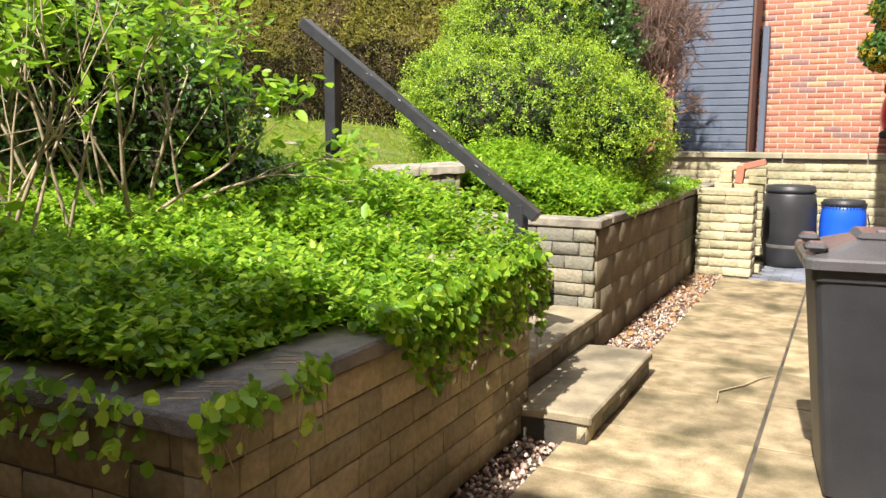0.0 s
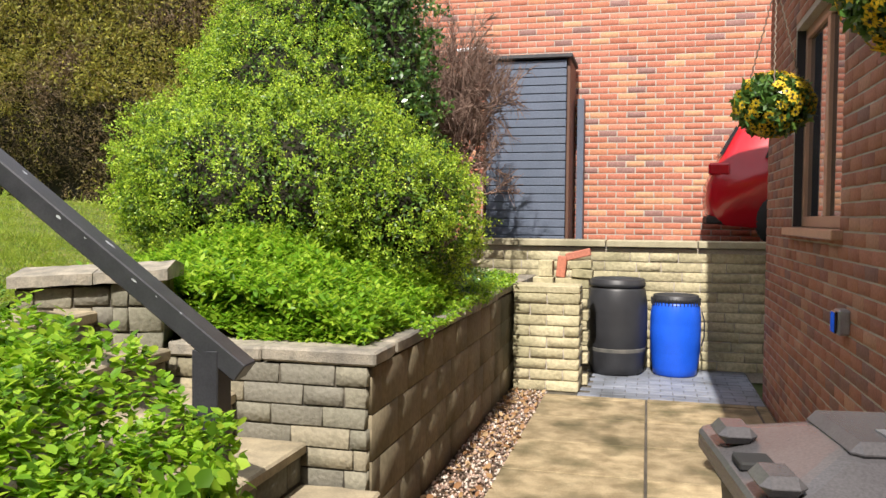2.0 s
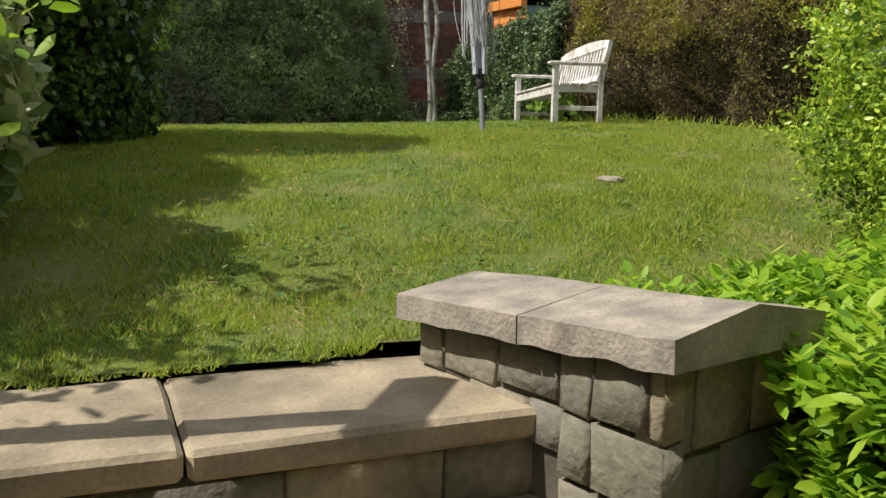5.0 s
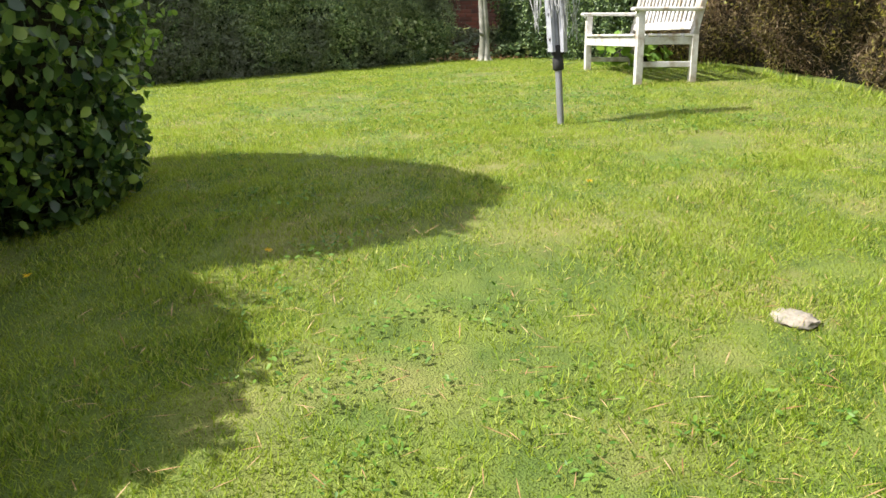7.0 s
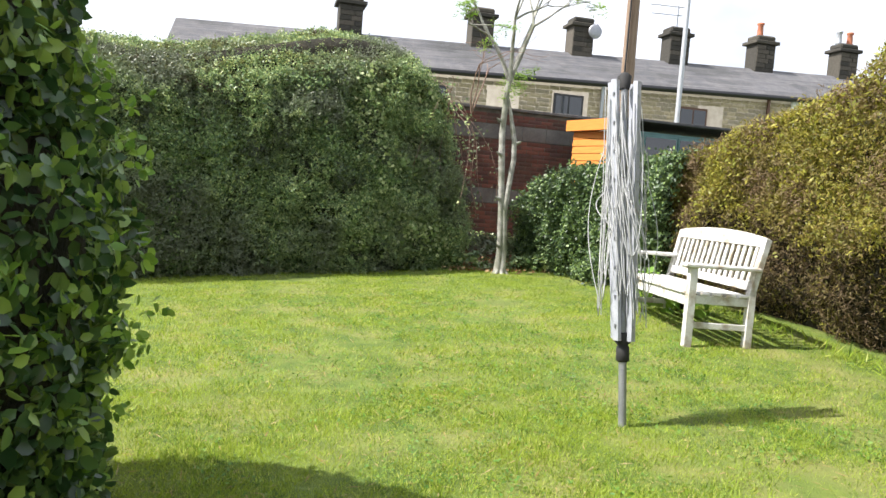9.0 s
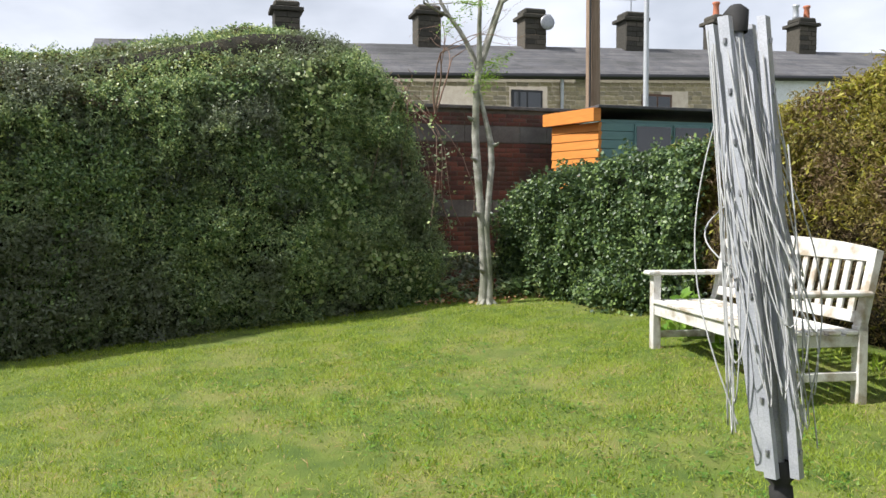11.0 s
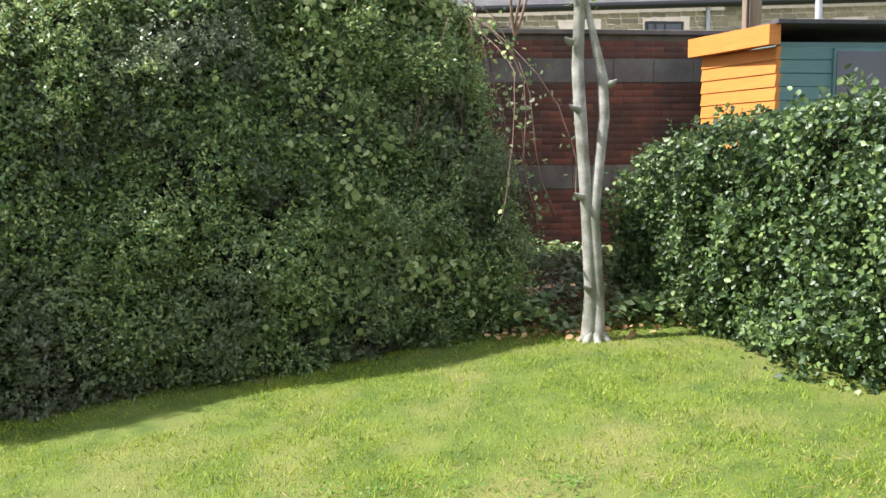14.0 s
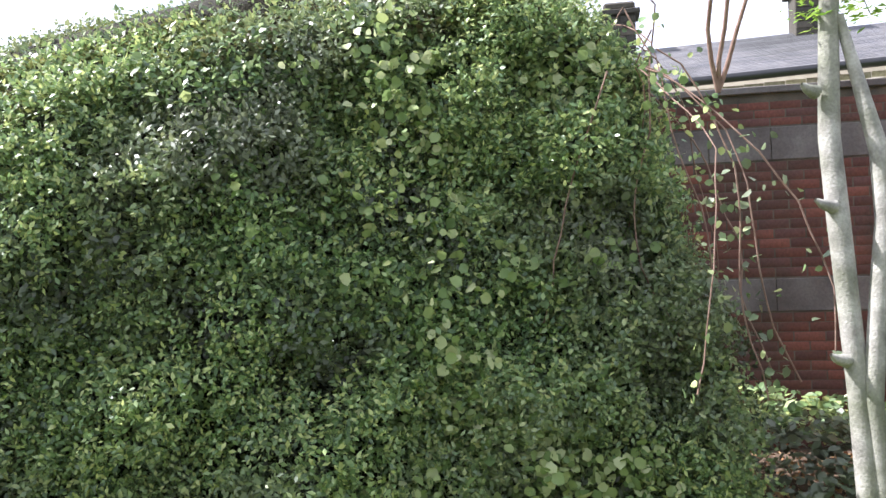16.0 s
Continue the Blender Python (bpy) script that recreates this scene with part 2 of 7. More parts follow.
M["stone_near"] = piece_mat("stone_near", [(0.33, 0.28, 0.165), (0.28, 0.24, 0.14), (0.37, 0.31, 0.185), (0.42, 0.35, 0.21), (0.30, 0.255, 0.16)], fine=40, bump=0.7, dist=0.006, stain=(0.15, 0.13, 0.075))
M["stone_bed"] = piece_mat("stone_bed", [(0.20, 0.165, 0.105), (0.18, 0.15, 0.095), (0.215, 0.18, 0.115)], fine=28, bump=0.25, dist=0.004, stain=(0.075, 0.068, 0.04))
# leaf greens darkened to imitate shade deep inside a bush
M["leaf_shaded"] = leaf_mat("leaf_shaded", [(0.012, 0.03, 0.006), (0.03, 0.06, 0.012), (0.05, 0.10, 0.02)], 0.45, 0.2)
M["coping_dark"] = noise_mat("coping_dark", (0.17, 0.16, 0.15), (0.10, 0.095, 0.09), 30, 160, 0.9, 0.9, (0.26, 0.24, 0.20), 3.0, dist=0.008)
M["twig_dark"] = noise_mat("twig_dark", (0.17, 0.105, 0.08), (0.25, 0.17, 0.13), 20, 90, 0.9, 0.4)
# near-black filler for cores: its colour stands in for shade behind the leaves
M["shade_core"] = noise_mat("shade_core", (0.012, 0.012, 0.006), (0.03, 0.026, 0.014), 9, 60, 1.0, 0.8, dist=0.03)
M["orange_wood"] = noise_mat("orange_wood", (0.62, 0.24, 0.045), (0.55, 0.20, 0.035), 5, 60, 0.6, 0.2, stretch=(1, 1, 8))
M["teal_wood"] = noise_mat("teal_wood", (0.13, 0.24, 0.23), (0.11, 0.21, 0.205), 5, 60, 0.6, 0.2, stretch=(1, 1, 8))
M["felt"] = noise_mat("felt", (0.06, 0.06, 0.065), (0.09, 0.09, 0.09), 9, 120, 0.9, 0.4)
M["slate"] = noise_mat("slate", (0.135, 0.135, 0.145), (0.19, 0.185, 0.185), 2.0, 40, 0.6, 0.3, (0.10, 0.10, 0.10), 0.4, island=0.18)
M["terrace_stone"] = piece_mat("terrace_stone", [(0.38, 0.32, 0.21), (0.33, 0.28, 0.19), (0.43, 0.36, 0.25), (0.30, 0.26, 0.19)], fine=12)
M["soot_stone"] = piece_mat("soot_stone", [(0.05, 0.047, 0.04), (0.07, 0.064, 0.052), (0.09, 0.08, 0.065)], fine=12)
M["render_white"] = plain("render_white", (0.72, 0.74, 0.78), 0.8)
M["terracotta"] = plain("terracotta", (0.42, 0.15, 0.08), 0.8)
M["pole_wood"] = noise_mat("pole_wood", (0.19, 0.13, 0.09), (0.26, 0.19, 0.14), 4, 40, 0.85, 0.4, stretch=(8, 8, 0.5))
M["galv"] = plain("galv", (0.45, 0.47, 0.50), 0.5, 0.4)
M["concrete"] = noise_mat("concrete", (0.11, 0.10, 0.095), (0.16, 0.15, 0.14), 5, 60, 0.9, 0.3, (0.07, 0.06, 0.055), 1.5)
M["door_blue"] = noise_mat("door_blue", (0.10, 0.125, 0.17), (0.12, 0.145, 0.195), 3, 60, 0.5, 0.15)
M["brown_trim"] = plain("brown_trim", (0.11, 0.055, 0.035), 0.6)
M["upvc_black"] = plain("upvc_black", (0.02, 0.02, 0.022), 0.35)
M["window_tan"] = plain("window_tan", (0.42, 0.25, 0.16), 0.4)
M["block_grey"] = noise_mat("block_grey", (0.50, 0.53, 0.56), (0.44, 0.47, 0.50), 4, 80, 0.8, 0.3)
M["red_paint"] = noise_mat("red_paint", (0.50, 0.008, 0.02), (0.46, 0.007, 0.018), 3, 200, 0.18, 0.0, spec=0.7)
M["chrome"] = plain("chrome", (0.75, 0.76, 0.78), 0.2, 1.0)
M["iron"] = plain("iron", (0.22, 0.17, 0.13), 0.6, 0.4)
M["rubber"] = plain("rubber", (0.02, 0.02, 0.02), 0.8)
M["ground_far"] = noise_mat("ground_far", (0.07, 0.10, 0.03), (0.10, 0.12, 0.05), 0.6, 12, 0.95, 0.3)
M["tarmac"] = noise_mat("tarmac", (0.05, 0.05, 0.052), (0.07, 0.07, 0.07), 3, 90, 0.9, 0.5)
M["yellow"] = leaf_mat("yellow_petal", [(0.72, 0.50, 0.02), (0.80, 0.60, 0.04), (0.60, 0.40, 0.015)], 0.6, 0.25)

glass = bpy.data.materials.new("glass_dark")
glass.use_nodes = True
gb = glass.node_tree.nodes["Principled BSDF"]
gb.inputs["Base Color"].default_value = (0.02, 0.025, 0.03, 1)
gb.inputs["Roughness"].default_value = 0.04
gb.inputs["Specular IOR Level"].default_value = 1.0
M["glass"] = glass

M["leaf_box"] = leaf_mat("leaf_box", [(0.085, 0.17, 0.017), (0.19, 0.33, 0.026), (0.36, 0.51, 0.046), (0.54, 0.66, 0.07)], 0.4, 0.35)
M["leaf_dark"] = leaf_mat("leaf_dark", [(0.020, 0.060, 0.014), (0.051, 0.119, 0.024), (0.076, 0.170, 0.031), (0.153, 0.255, 0.051)], 0.3, 0.2, 0.6)
M["leaf_ivy"] = leaf_mat("leaf_ivy", [(0.022, 0.058, 0.02), (0.045, 0.10, 0.03), (0.085, 0.165, 0.04), (0.28, 0.40, 0.08)], 0.32, 0.25, 0.5)
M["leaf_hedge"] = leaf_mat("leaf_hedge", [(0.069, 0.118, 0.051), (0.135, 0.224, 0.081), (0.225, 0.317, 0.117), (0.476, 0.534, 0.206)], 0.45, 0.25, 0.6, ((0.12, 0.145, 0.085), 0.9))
# darker copy of leaf_hedge: shade between the tufts put into the leaf colour
M["leaf_hedge_shaded"] = leaf_mat("leaf_hedge_shaded", [(0.035, 0.07, 0.028), (0.09, 0.16, 0.055), (0.16, 0.25, 0.08), (0.30, 0.38, 0.15)], 0.4, 0.2, 0.5, ((0.05, 0.06, 0.036), 1.1))
M["leaf_hedge_top"] = leaf_mat("leaf_hedge_top", [(0.05, 0.075, 0.03), (0.11, 0.145, 0.045), (0.19, 0.215, 0.07), (0.30, 0.31, 0.11)], 0.45, 0.2, 0.4, ((0.09, 0.07, 0.04), 1.6))
M["leaf_ivy_hedge"] = leaf_mat("leaf_ivy_hedge", [(0.028, 0.055, 0.024), (0.055, 0.10, 0.038), (0.095, 0.155, 0.052), (0.21, 0.30, 0.09)], 0.45, 0.2, 0.5)
# darker copy of leaf_box, painting the shade between the bush's lumps
M["leaf_box_shaded"] = leaf_mat("leaf_box_shaded", [(0.035, 0.08, 0.010), (0.065, 0.14, 0.016), (0.11, 0.21, 0.024)], 0.45, 0.3)
M["leaf_mid"] = leaf_mat("leaf_mid", [(0.10, 0.22, 0.03), (0.17, 0.30, 0.04), (0.24, 0.38, 0.06)], 0.4, 0.35)
M["leaf_weed"] = leaf_mat("leaf_weed", [(0.05, 0.13, 0.015), (0.09, 0.20, 0.022), (0.15, 0.27, 0.03)], 0.5, 0.3)
M["leaf_pale"] = leaf_mat("leaf_pale", [(0.10, 0.165, 0.055), (0.20, 0.28, 0.10), (0.30, 0.365, 0.15), (0.46, 0.50, 0.28)], 0.5, 0.3)
M["leaf_conifer"] = leaf_mat("leaf_conifer", [(0.084, 0.089, 0.014), (0.166, 0.166, 0.021), (0.261, 0.237, 0.029), (0.155, 0.101, 0.035)], 0.6, 0.2, 0.3, ((0.13, 0.09, 0.045), 1.3))
M["leaf_yellowgreen"] = leaf_mat("leaf_yellowgreen", [(0.17, 0.195, 0.025), (0.27, 0.27, 0.035), (0.36, 0.325, 0.05)], 0.5, 0.35)
M["leaf_cover"] = leaf_mat("leaf_cover", [(0.07, 0.165, 0.014), (0.15, 0.32, 0.02), (0.25, 0.43, 0.028), (0.38, 0.53, 0.055)], 0.4, 0.45)
M["leaf_shrub"] = leaf_mat("leaf_shrub", [(0.12, 0.26, 0.015), (0.20, 0.38, 0.025), (0.30, 0.46, 0.04)], 0.4, 0.45)
M["grass"] = leaf_mat("grass", [(0.05, 0.10, 0.010), (0.16, 0.265, 0.020), (0.27, 0.365, 0.032), (0.42, 0.425, 0.11)], 0.5, 0.35, 0.3, ((0.25, 0.335, 0.035), 4.5))
M["brown_spray"] = leaf_mat("brown_spray", [(0.05, 0.036, 0.02), (0.10, 0.07, 0.038), (0.16, 0.12, 0.065), (0.10, 0.09, 0.03)], 0.8, 0.1, 0.2)
M["dead_leaf"] = leaf_mat("dead_leaf", [(0.25, 0.12, 0.05), (0.35, 0.22, 0.10), (0.45, 0.32, 0.18)], 0.8, 0.15)


# ---- builders ----
def thing(name, loc=(0, 0, 0), label="", category="", group="", kind=""):
    ob = new(name)
    ob.location = loc
    return tagged(ob, label, category, group, kind)


def mesh_ob(name, me, mat, parent=None, label="", kind="", category="", group=""):
    if mat is not None and not me.materials:
        me.materials.append(M[mat] if isinstance(mat, str) else mat)
    ob = new(name, me)
    if parent is not None:
        ob.parent = parent
        if parent.parent is None:
            ob.matrix_parent_inverse = Matrix.Translation(-Vector(parent.location))
    return tagged(ob, label, category, group, kind)


def part(name, bm, mat, parent=None, label="", kind="", category="", group="", smooth=False):
    """Links a bmesh, in world coordinates, as one mesh object under a thing or a part."""
    me = bpy.data.meshes.new(name)
    bmesh.ops.recalc_face_normals(bm, faces=bm.faces)
    bm.to_mesh(me)
    bm.free()
    if smooth:
        me.polygons.foreach_set("use_smooth", [True] * len(me.polygons))
    return mesh_ob(name, me, mat, parent, label, kind, category, group)


def arrays(name, verts, faces, mat, parent=None, label="", kind="", category="", group="", smooth=False):
    """A mesh from numpy arrays: verts n x 3, faces m x k."""
    me = bpy.data.meshes.new(name)
    verts = np.asarray(verts, dtype=np.float32).reshape(-1, 3)
    faces = np.asarray(faces, dtype=np.int32)
    k = faces.shape[1]
    me.vertices.add(len(verts))
    me.vertices.foreach_set("co", verts.ravel())
    me.loops.add(faces.size)
    me.loops.foreach_set("vertex_index", faces.ravel())
    me.polygons.add(len(faces))
    me.polygons.foreach_set("loop_start", np.arange(0, faces.size, k, dtype=np.int32))
    me.update(calc_edges=True)
    if smooth:
        me.polygons.foreach_set("use_smooth", [True] * len(me.polygons))
    return mesh_ob(name, me, mat, parent, label, kind, category, group)


def add_box(bm, lo, hi, bevel=0.0, rot=None, centre=None):
    vs = [bm.verts.new((x, y, z)) for x in (lo[0], hi[0]) for y in (lo[1], hi[1]) for z in (lo[2], hi[2])]
    fs = [bm.faces.new([vs[i] for i in f]) for f in ((0, 1, 3, 2), (4, 6, 7, 5), (0, 4, 5, 1), (2, 3, 7, 6), (0, 2, 6, 4), (1, 5, 7, 3))]
    if bevel:
        es = list({e for f in fs for e in f.edges})
        r = bmesh.ops.bevel(bm, geom=es, offset=bevel, segments=1, affect="EDGES")
        vs = list({v for f in r["faces"] for v in f.verts} | {v for v in vs if v.is_valid})
    if rot is not None:
        c = Vector(centre) if centre is not None else (Vector(lo) + Vector(hi)) / 2
        for v in vs:
            v.co = c + rot @ (v.co - c)
    return vs


def box(name, lo, hi, mat, parent=None, bevel=0.004, label="", kind="", category="", group="", rot=None):
    bm = bmesh.new()
    add_box(bm, lo, hi, bevel, rot)
    return part(name, bm, mat, parent, label, kind, category, group)


def tube_arrays(points, radii, n=6):
    """Verts and quads of a tube along points."""
    P = np.array(points, dtype=float)
    T = np.gradient(P, axis=0)
    T /= np.linalg.norm(T, axis=1)[:, None] + 1e-9
    up = np.array([0.13, 0.27, 0.95]) if abs(T[0][2]) < 0.9 else np.array([1.0, 0.1, 0.0])
    A = np.cross(T, up)
    A /= np.linalg.norm(A, axis=1)[:, None] + 1e-9
    B = np.cross(T, A)
    ang = np.linspace(0, 2 * np.pi, n, endpoint=False)
    R = np.broadcast_to(np.array(radii, dtype=float).reshape(-1), (len(P),)) if np.ndim(radii) else np.full(len(P), radii)
    V = P[:, None, :] + R[:, None, None] * (np.cos(ang)[None, :, None] * A[:, None, :] + np.sin(ang)[None, :, None] * B[:, None, :])
    k = np.arange(len(P) - 1)[:, None] * n
    i = np.arange(n)[None, :]
    j = (i + 1) % n
    Fq = np.stack([k + i, k + j, k + n + j, k + n + i], axis=-1).reshape(-1, 4)
    return V.reshape(-1, 3), Fq


class Soup:
    """Collects quads from many pieces into one mesh."""

    def __init__(self):
        self.v, self.f, self.n = [], [], 0

    def add(self, V, Fq):
        self.v.append(np.asarray(V, dtype=float).reshape(-1, 3))
        self.f.append(np.asarray(Fq) + self.n)
        self.n += len(self.v[-1])

    def tube(self, pts, rad, n=6):
        self.add(*tube_arrays(pts, rad, n))

    def make(self, name, mat, parent=None, **kw):
        return arrays(name, np.concatenate(self.v), np.concatenate(self.f), mat, parent, **kw)


def lathe(name, prof, centre, mat, parent=None, n=32, label="", **kw):
    """Turned solid: prof is radius, height pairs."""
    bm = bmesh.new()
    rings = []
    for r, z in prof:
        rings.append([bm.verts.new((centre[0] + r * math.cos(2 * math.pi * k / n), centre[1] + r * math.sin(2 * math.pi * k / n), centre[2] + z)) for k in range(n)])
    for a, b in zip(rings, rings[1:]):
        for k in range(n):
            bm.faces.new((a[k], a[(k + 1) % n], b[(k + 1) % n], b[k]))
    bm.faces.new(rings[0])
    bm.faces.new(rings[-1])
    return part(name, bm, mat, parent, label, smooth=True, **kw)


rng = np.random.default_rng(7)


def leaves(pos, nrm, size, aspect=0.55, droop=0.0, spread=0.9, fold=0.25, hex_leaf=False, along=None):
    """Leaf quads (or six-sided leaves) at pos, facing roughly along nrm. Returns verts and faces."""
    n = len(pos)
    d = nrm + spread * rng.normal(size=(n, 3))
    d /= np.linalg.norm(d, axis=1)[:, None] + 1e-9
    t = rng.normal(size=(n, 3)) if along is None else along + 0.35 * rng.normal(size=(n, 3))
    t[:, 2] -= droop
    t -= d * np.sum(t * d, axis=1)[:, None]
    t /= np.linalg.norm(t, axis=1)[:, None] + 1e-9
    s = np.cross(d, t)
    L = size * rng.uniform(0.6, 1.3, size=(n, 1))
    W = L * aspect
    if hex_leaf:
        pts = [pos, pos + t * L * 0.30 + s * W * 0.5 + d * fold * W * 0.5, pos + t * L * 0.70 + s * W * 0.42 + d * fold * W * 0.4,
               pos + t * L, pos + t * L * 0.70 - s * W * 0.42 + d * fold * W * 0.4, pos + t * L * 0.30 - s * W * 0.5 + d * fold * W * 0.5]
        V = np.stack(pts, axis=1).reshape(-1, 3)
        k = np.arange(n)[:, None] * 6
        Fq = np.concatenate([k + np.array([[0, 1, 2, 3]]), k + np.array([[0, 3, 4, 5]])])
    else:
        pts = [pos, pos + t * L * 0.5 + s * W * 0.5 + d * fold * W * 0.5, pos + t * L, pos + t * L * 0.5 - s * W * 0.5 + d * fold * W * 0.5]
        V = np.stack(pts, axis=1).reshape(-1, 3)
        k = np.arange(n)[:, None] * 4
        Fq = k + np.array([[0, 1, 2, 3]])
    return V, Fq


def tufts(P, N, k, side, length, seed=0):
    """k leaf seats for each twig end that starts at P and grows along N; returns seats and the way they grow."""
    g = np.random.default_rng(seed + 900)
    n = len(P)
    D = N + 0.45 * g.normal(size=(n, 3)) + [0, 0, 0.25]
    D /= np.linalg.norm(D, axis=1)[:, None]
    f = g.random((n, k, 1))
    Lh = length * g.uniform(0.5, 1.4, (n, 1, 1))
    Q = P[:, None, :] + D[:, None, :] * f * Lh + g.normal(size=(n, k, 3)) * side * (1.1 - 0.6 * f)
    A = np.broadcast_to(D[:, None, :], Q.shape) * 0.9 + g.normal(size=Q.shape) * 0.6
    return Q.reshape(-1, 3), np.broadcast_to(D[:, None, :], Q.shape).reshape(-1, 3), A.reshape(-1, 3), f.ravel()


def piece_v(l, h, d, c=0.005, r=0.003, seed=0):
    """A brick or stone, centred, its face towards +y: sixteen-odd triangles with a worn edge."""
    g = np.random.default_rng(seed)
    V = []
    for y, q in ((-d / 2, 0), (d / 2 - c, 0), (d / 2, c)):
        for x, z in ((-1, -1), (1, -1), (1, 1), (-1, 1)):
            V.append((x * (l / 2 - q), y, z * (h / 2 - q)))
    V = np.array(V)
    V[4:] += g.uniform(-r, r, size=(8, 3))
    Fq = [(0, 1, 5, 4), (1, 2, 6, 5), (2, 3, 7, 6), (3, 0, 4, 7), (4, 5, 9, 8), (5, 6, 10, 9), (6, 7, 11, 10), (7, 4, 8, 11), (8, 9, 10, 11)]
    return V, np.array(Fq)


LATER = []      # pieces of walls and floors, made last


def courses(parent, origin, U, L, z0, z1, bl, bh, joint, mat, name="brick", near=None, cap=300, holes=(), proud=0.006, seed=0, c=0.004, r=0.002, random_l=0.0, slope=0.0):
    """Masonry pieces on a wall's face. U runs along the wall; the face looks to U turned left by -90 degrees (U x Z)."""
    U = Vector(U).normalized()
    N = U.cross(Vector((0, 0, 1)))
    rows = max(1, round((z1 - z0) / (bh + joint)))
    ph = (z1 - z0) / rows
    g = np.random.default_rng(seed + 11)
    out = []
    for k in range(rows):
        zc = z0 + (k + 0.5) * ph
        s = -(0.5 * (k % 2)) * (bl + joint) - (g.uniform(0, 0.4) * bl if random_l else 0)
        while s < L:
            l = bl * (1 + random_l * g.uniform(-1, 1))
            a, b = max(0, s), min(L, s + l)
            s += l + joint
            spans = [(a, b)]
            for h0, h1, y0, y1 in holes:
                if zc > y0 and zc < y1:
                    spans = [q for (p0, p1) in spans for q in ((p0, min(p1, h0 - 0.004)), (max(p0, h1 + 0.004), p1)) if q[1] - q[0] > 0.025]
            for p0, p1 in spans:
                if p1 - p0 > 0.03:
                    out.append((0.5 * (p0 + p1), zc, p1 - p0))
    LATER.append((parent, Vector(origin), U, N, out, ph - joint, mat, name, near, cap, proud, c, r, slope))


def lay_pieces():
    cache = {}
    for parent, o, U, N, out, h, mat, name, near, cap, proud, c, r, slope in LATER:
        ctr = [o + U * s + Vector((0, 0, z + slope * s)) for s, z, l in out]
        order = sorted(range(len(out)), key=lambda i: (ctr[i] - Vector(near)).length if near else i)
        chosen = set(order[:cap]) if near else set()
        d = 0.05
        rot = Matrix(((-U.x, N.x, 0), (-U.y, N.y, 0), (0, 0, 1)))
        Rn = np.array(rot)
        soup = Soup()
        for i, (s, z, l) in enumerate(out):
            p = ctr[i] + N * (proud - d / 2)
            key = (round(l, 2), round(h, 3), mat, i % 3, c, r)
            if i in chosen:
                if key not in cache:
                    V, Fq = piece_v(key[0], h, d, c, r, i % 3)
                    ob = arrays(name, V, Fq, mat, parent)
                    cache[key] = ob.data
                else:
                    ob = new(name, cache[key])
                    ob.parent = parent
                ob.matrix_basis = Matrix.Translation(p) @ rot.to_4x4()
            else:
                V, Fq = piece_v(l, h, d, c, r, i)
                soup.add(V @ Rn.T + np.array(p), Fq)
        if soup.n:
            soup.make(name + "_courses", mat, parent, kind="stuff")


def lumps(P, f, seed=0, octaves=3):
    """Cheap smooth noise from sines, about -1 to 1, for arrays of points."""
    g = np.random.default_rng(seed + 500)
    out = np.zeros(len(P))
    amp, tot = 1.0, 0.0
    for _ in range(octaves):
        for _ in range(4):
            k = g.normal(size=3) * f
            out += amp * 0.5 * np.sin(P @ k + g.uniform(0, 6.28))
        tot += amp
        f, amp = f * 2.1, amp * 0.55
    return out / tot


def ellipsoids(blobs, n, seed=0, rough=0.10, freq=5.0, depth=0.12, zmin=None):
    """Points and normals on the outside of joined, lumpy ellipsoids (cx, cy, cz, rx, ry, rz)."""
    g = np.random.default_rng(seed)
    area = np.array([b[3] * b[4] + b[4] * b[5] + b[3] * b[5] for b in blobs])
    cnt = (n * area / area.sum()).astype(int)
    PP, NN = [], []
    for b, k in zip(blobs, cnt):
        d = g.normal(size=(k, 3))
        d /= np.linalg.norm(d, axis=1)[:, None]
        c, r = np.array(b[:3]), np.array(b[3:])
        base = c + d * r
        s = 1 + rough * lumps(base, freq, seed) + rough * 0.5 * lumps(base, freq * 4, seed + 1)
        s = s * (1 - depth * g.random(k) ** 1.6)
        P = c + d * r * s[:, None]
        N = d / r
        N /= np.linalg.norm(N, axis=1)[:, None]
        keep = np.ones(k, bool)
        for o in blobs:
            if o is not b:
                keep &= np.sum(((P - np.array(o[:3])) / (np.array(o[3:]) * 0.88)) ** 2, axis=1) > 1
        if zmin is not None:
            keep &= P[:, 2] > zmin(P[:, 0], P[:, 1])
        PP.append(P[keep])
        NN.append(N[keep])
    return np.concatenate(PP), np.concatenate(NN)


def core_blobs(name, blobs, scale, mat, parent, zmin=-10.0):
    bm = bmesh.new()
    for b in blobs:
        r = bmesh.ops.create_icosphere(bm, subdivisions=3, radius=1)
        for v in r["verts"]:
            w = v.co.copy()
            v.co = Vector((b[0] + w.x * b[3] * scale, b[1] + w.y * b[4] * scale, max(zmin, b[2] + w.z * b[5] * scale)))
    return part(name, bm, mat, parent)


def lawn_z(x, y):
    return np.interp(x, [-18, -14.6, -12.0, -10.6, -9.6, -7.8, -6.2, -4.6, -3.7, -3.0], [1.95, 1.895, 1.865, 1.84, 1.80, 1.70, 1.60, 1.38, 1.195, 1.128]) + 0.02 * (np.asarray(y) - 6.9) + 0.025 * np.clip((-8.0 - np.asarray(x)) / 3.0, 0, 1) * (np.asarray(y) - 8.3)


# the pier's own directions, shared by the lawn's edge
PA, PO = radians(22), Vector((-2.544, 5.425, 0))
PU = Vector((math.cos(PA), math.sin(PA), 0))
PV = Vector((-math.sin(PA), math.cos(PA), 0))


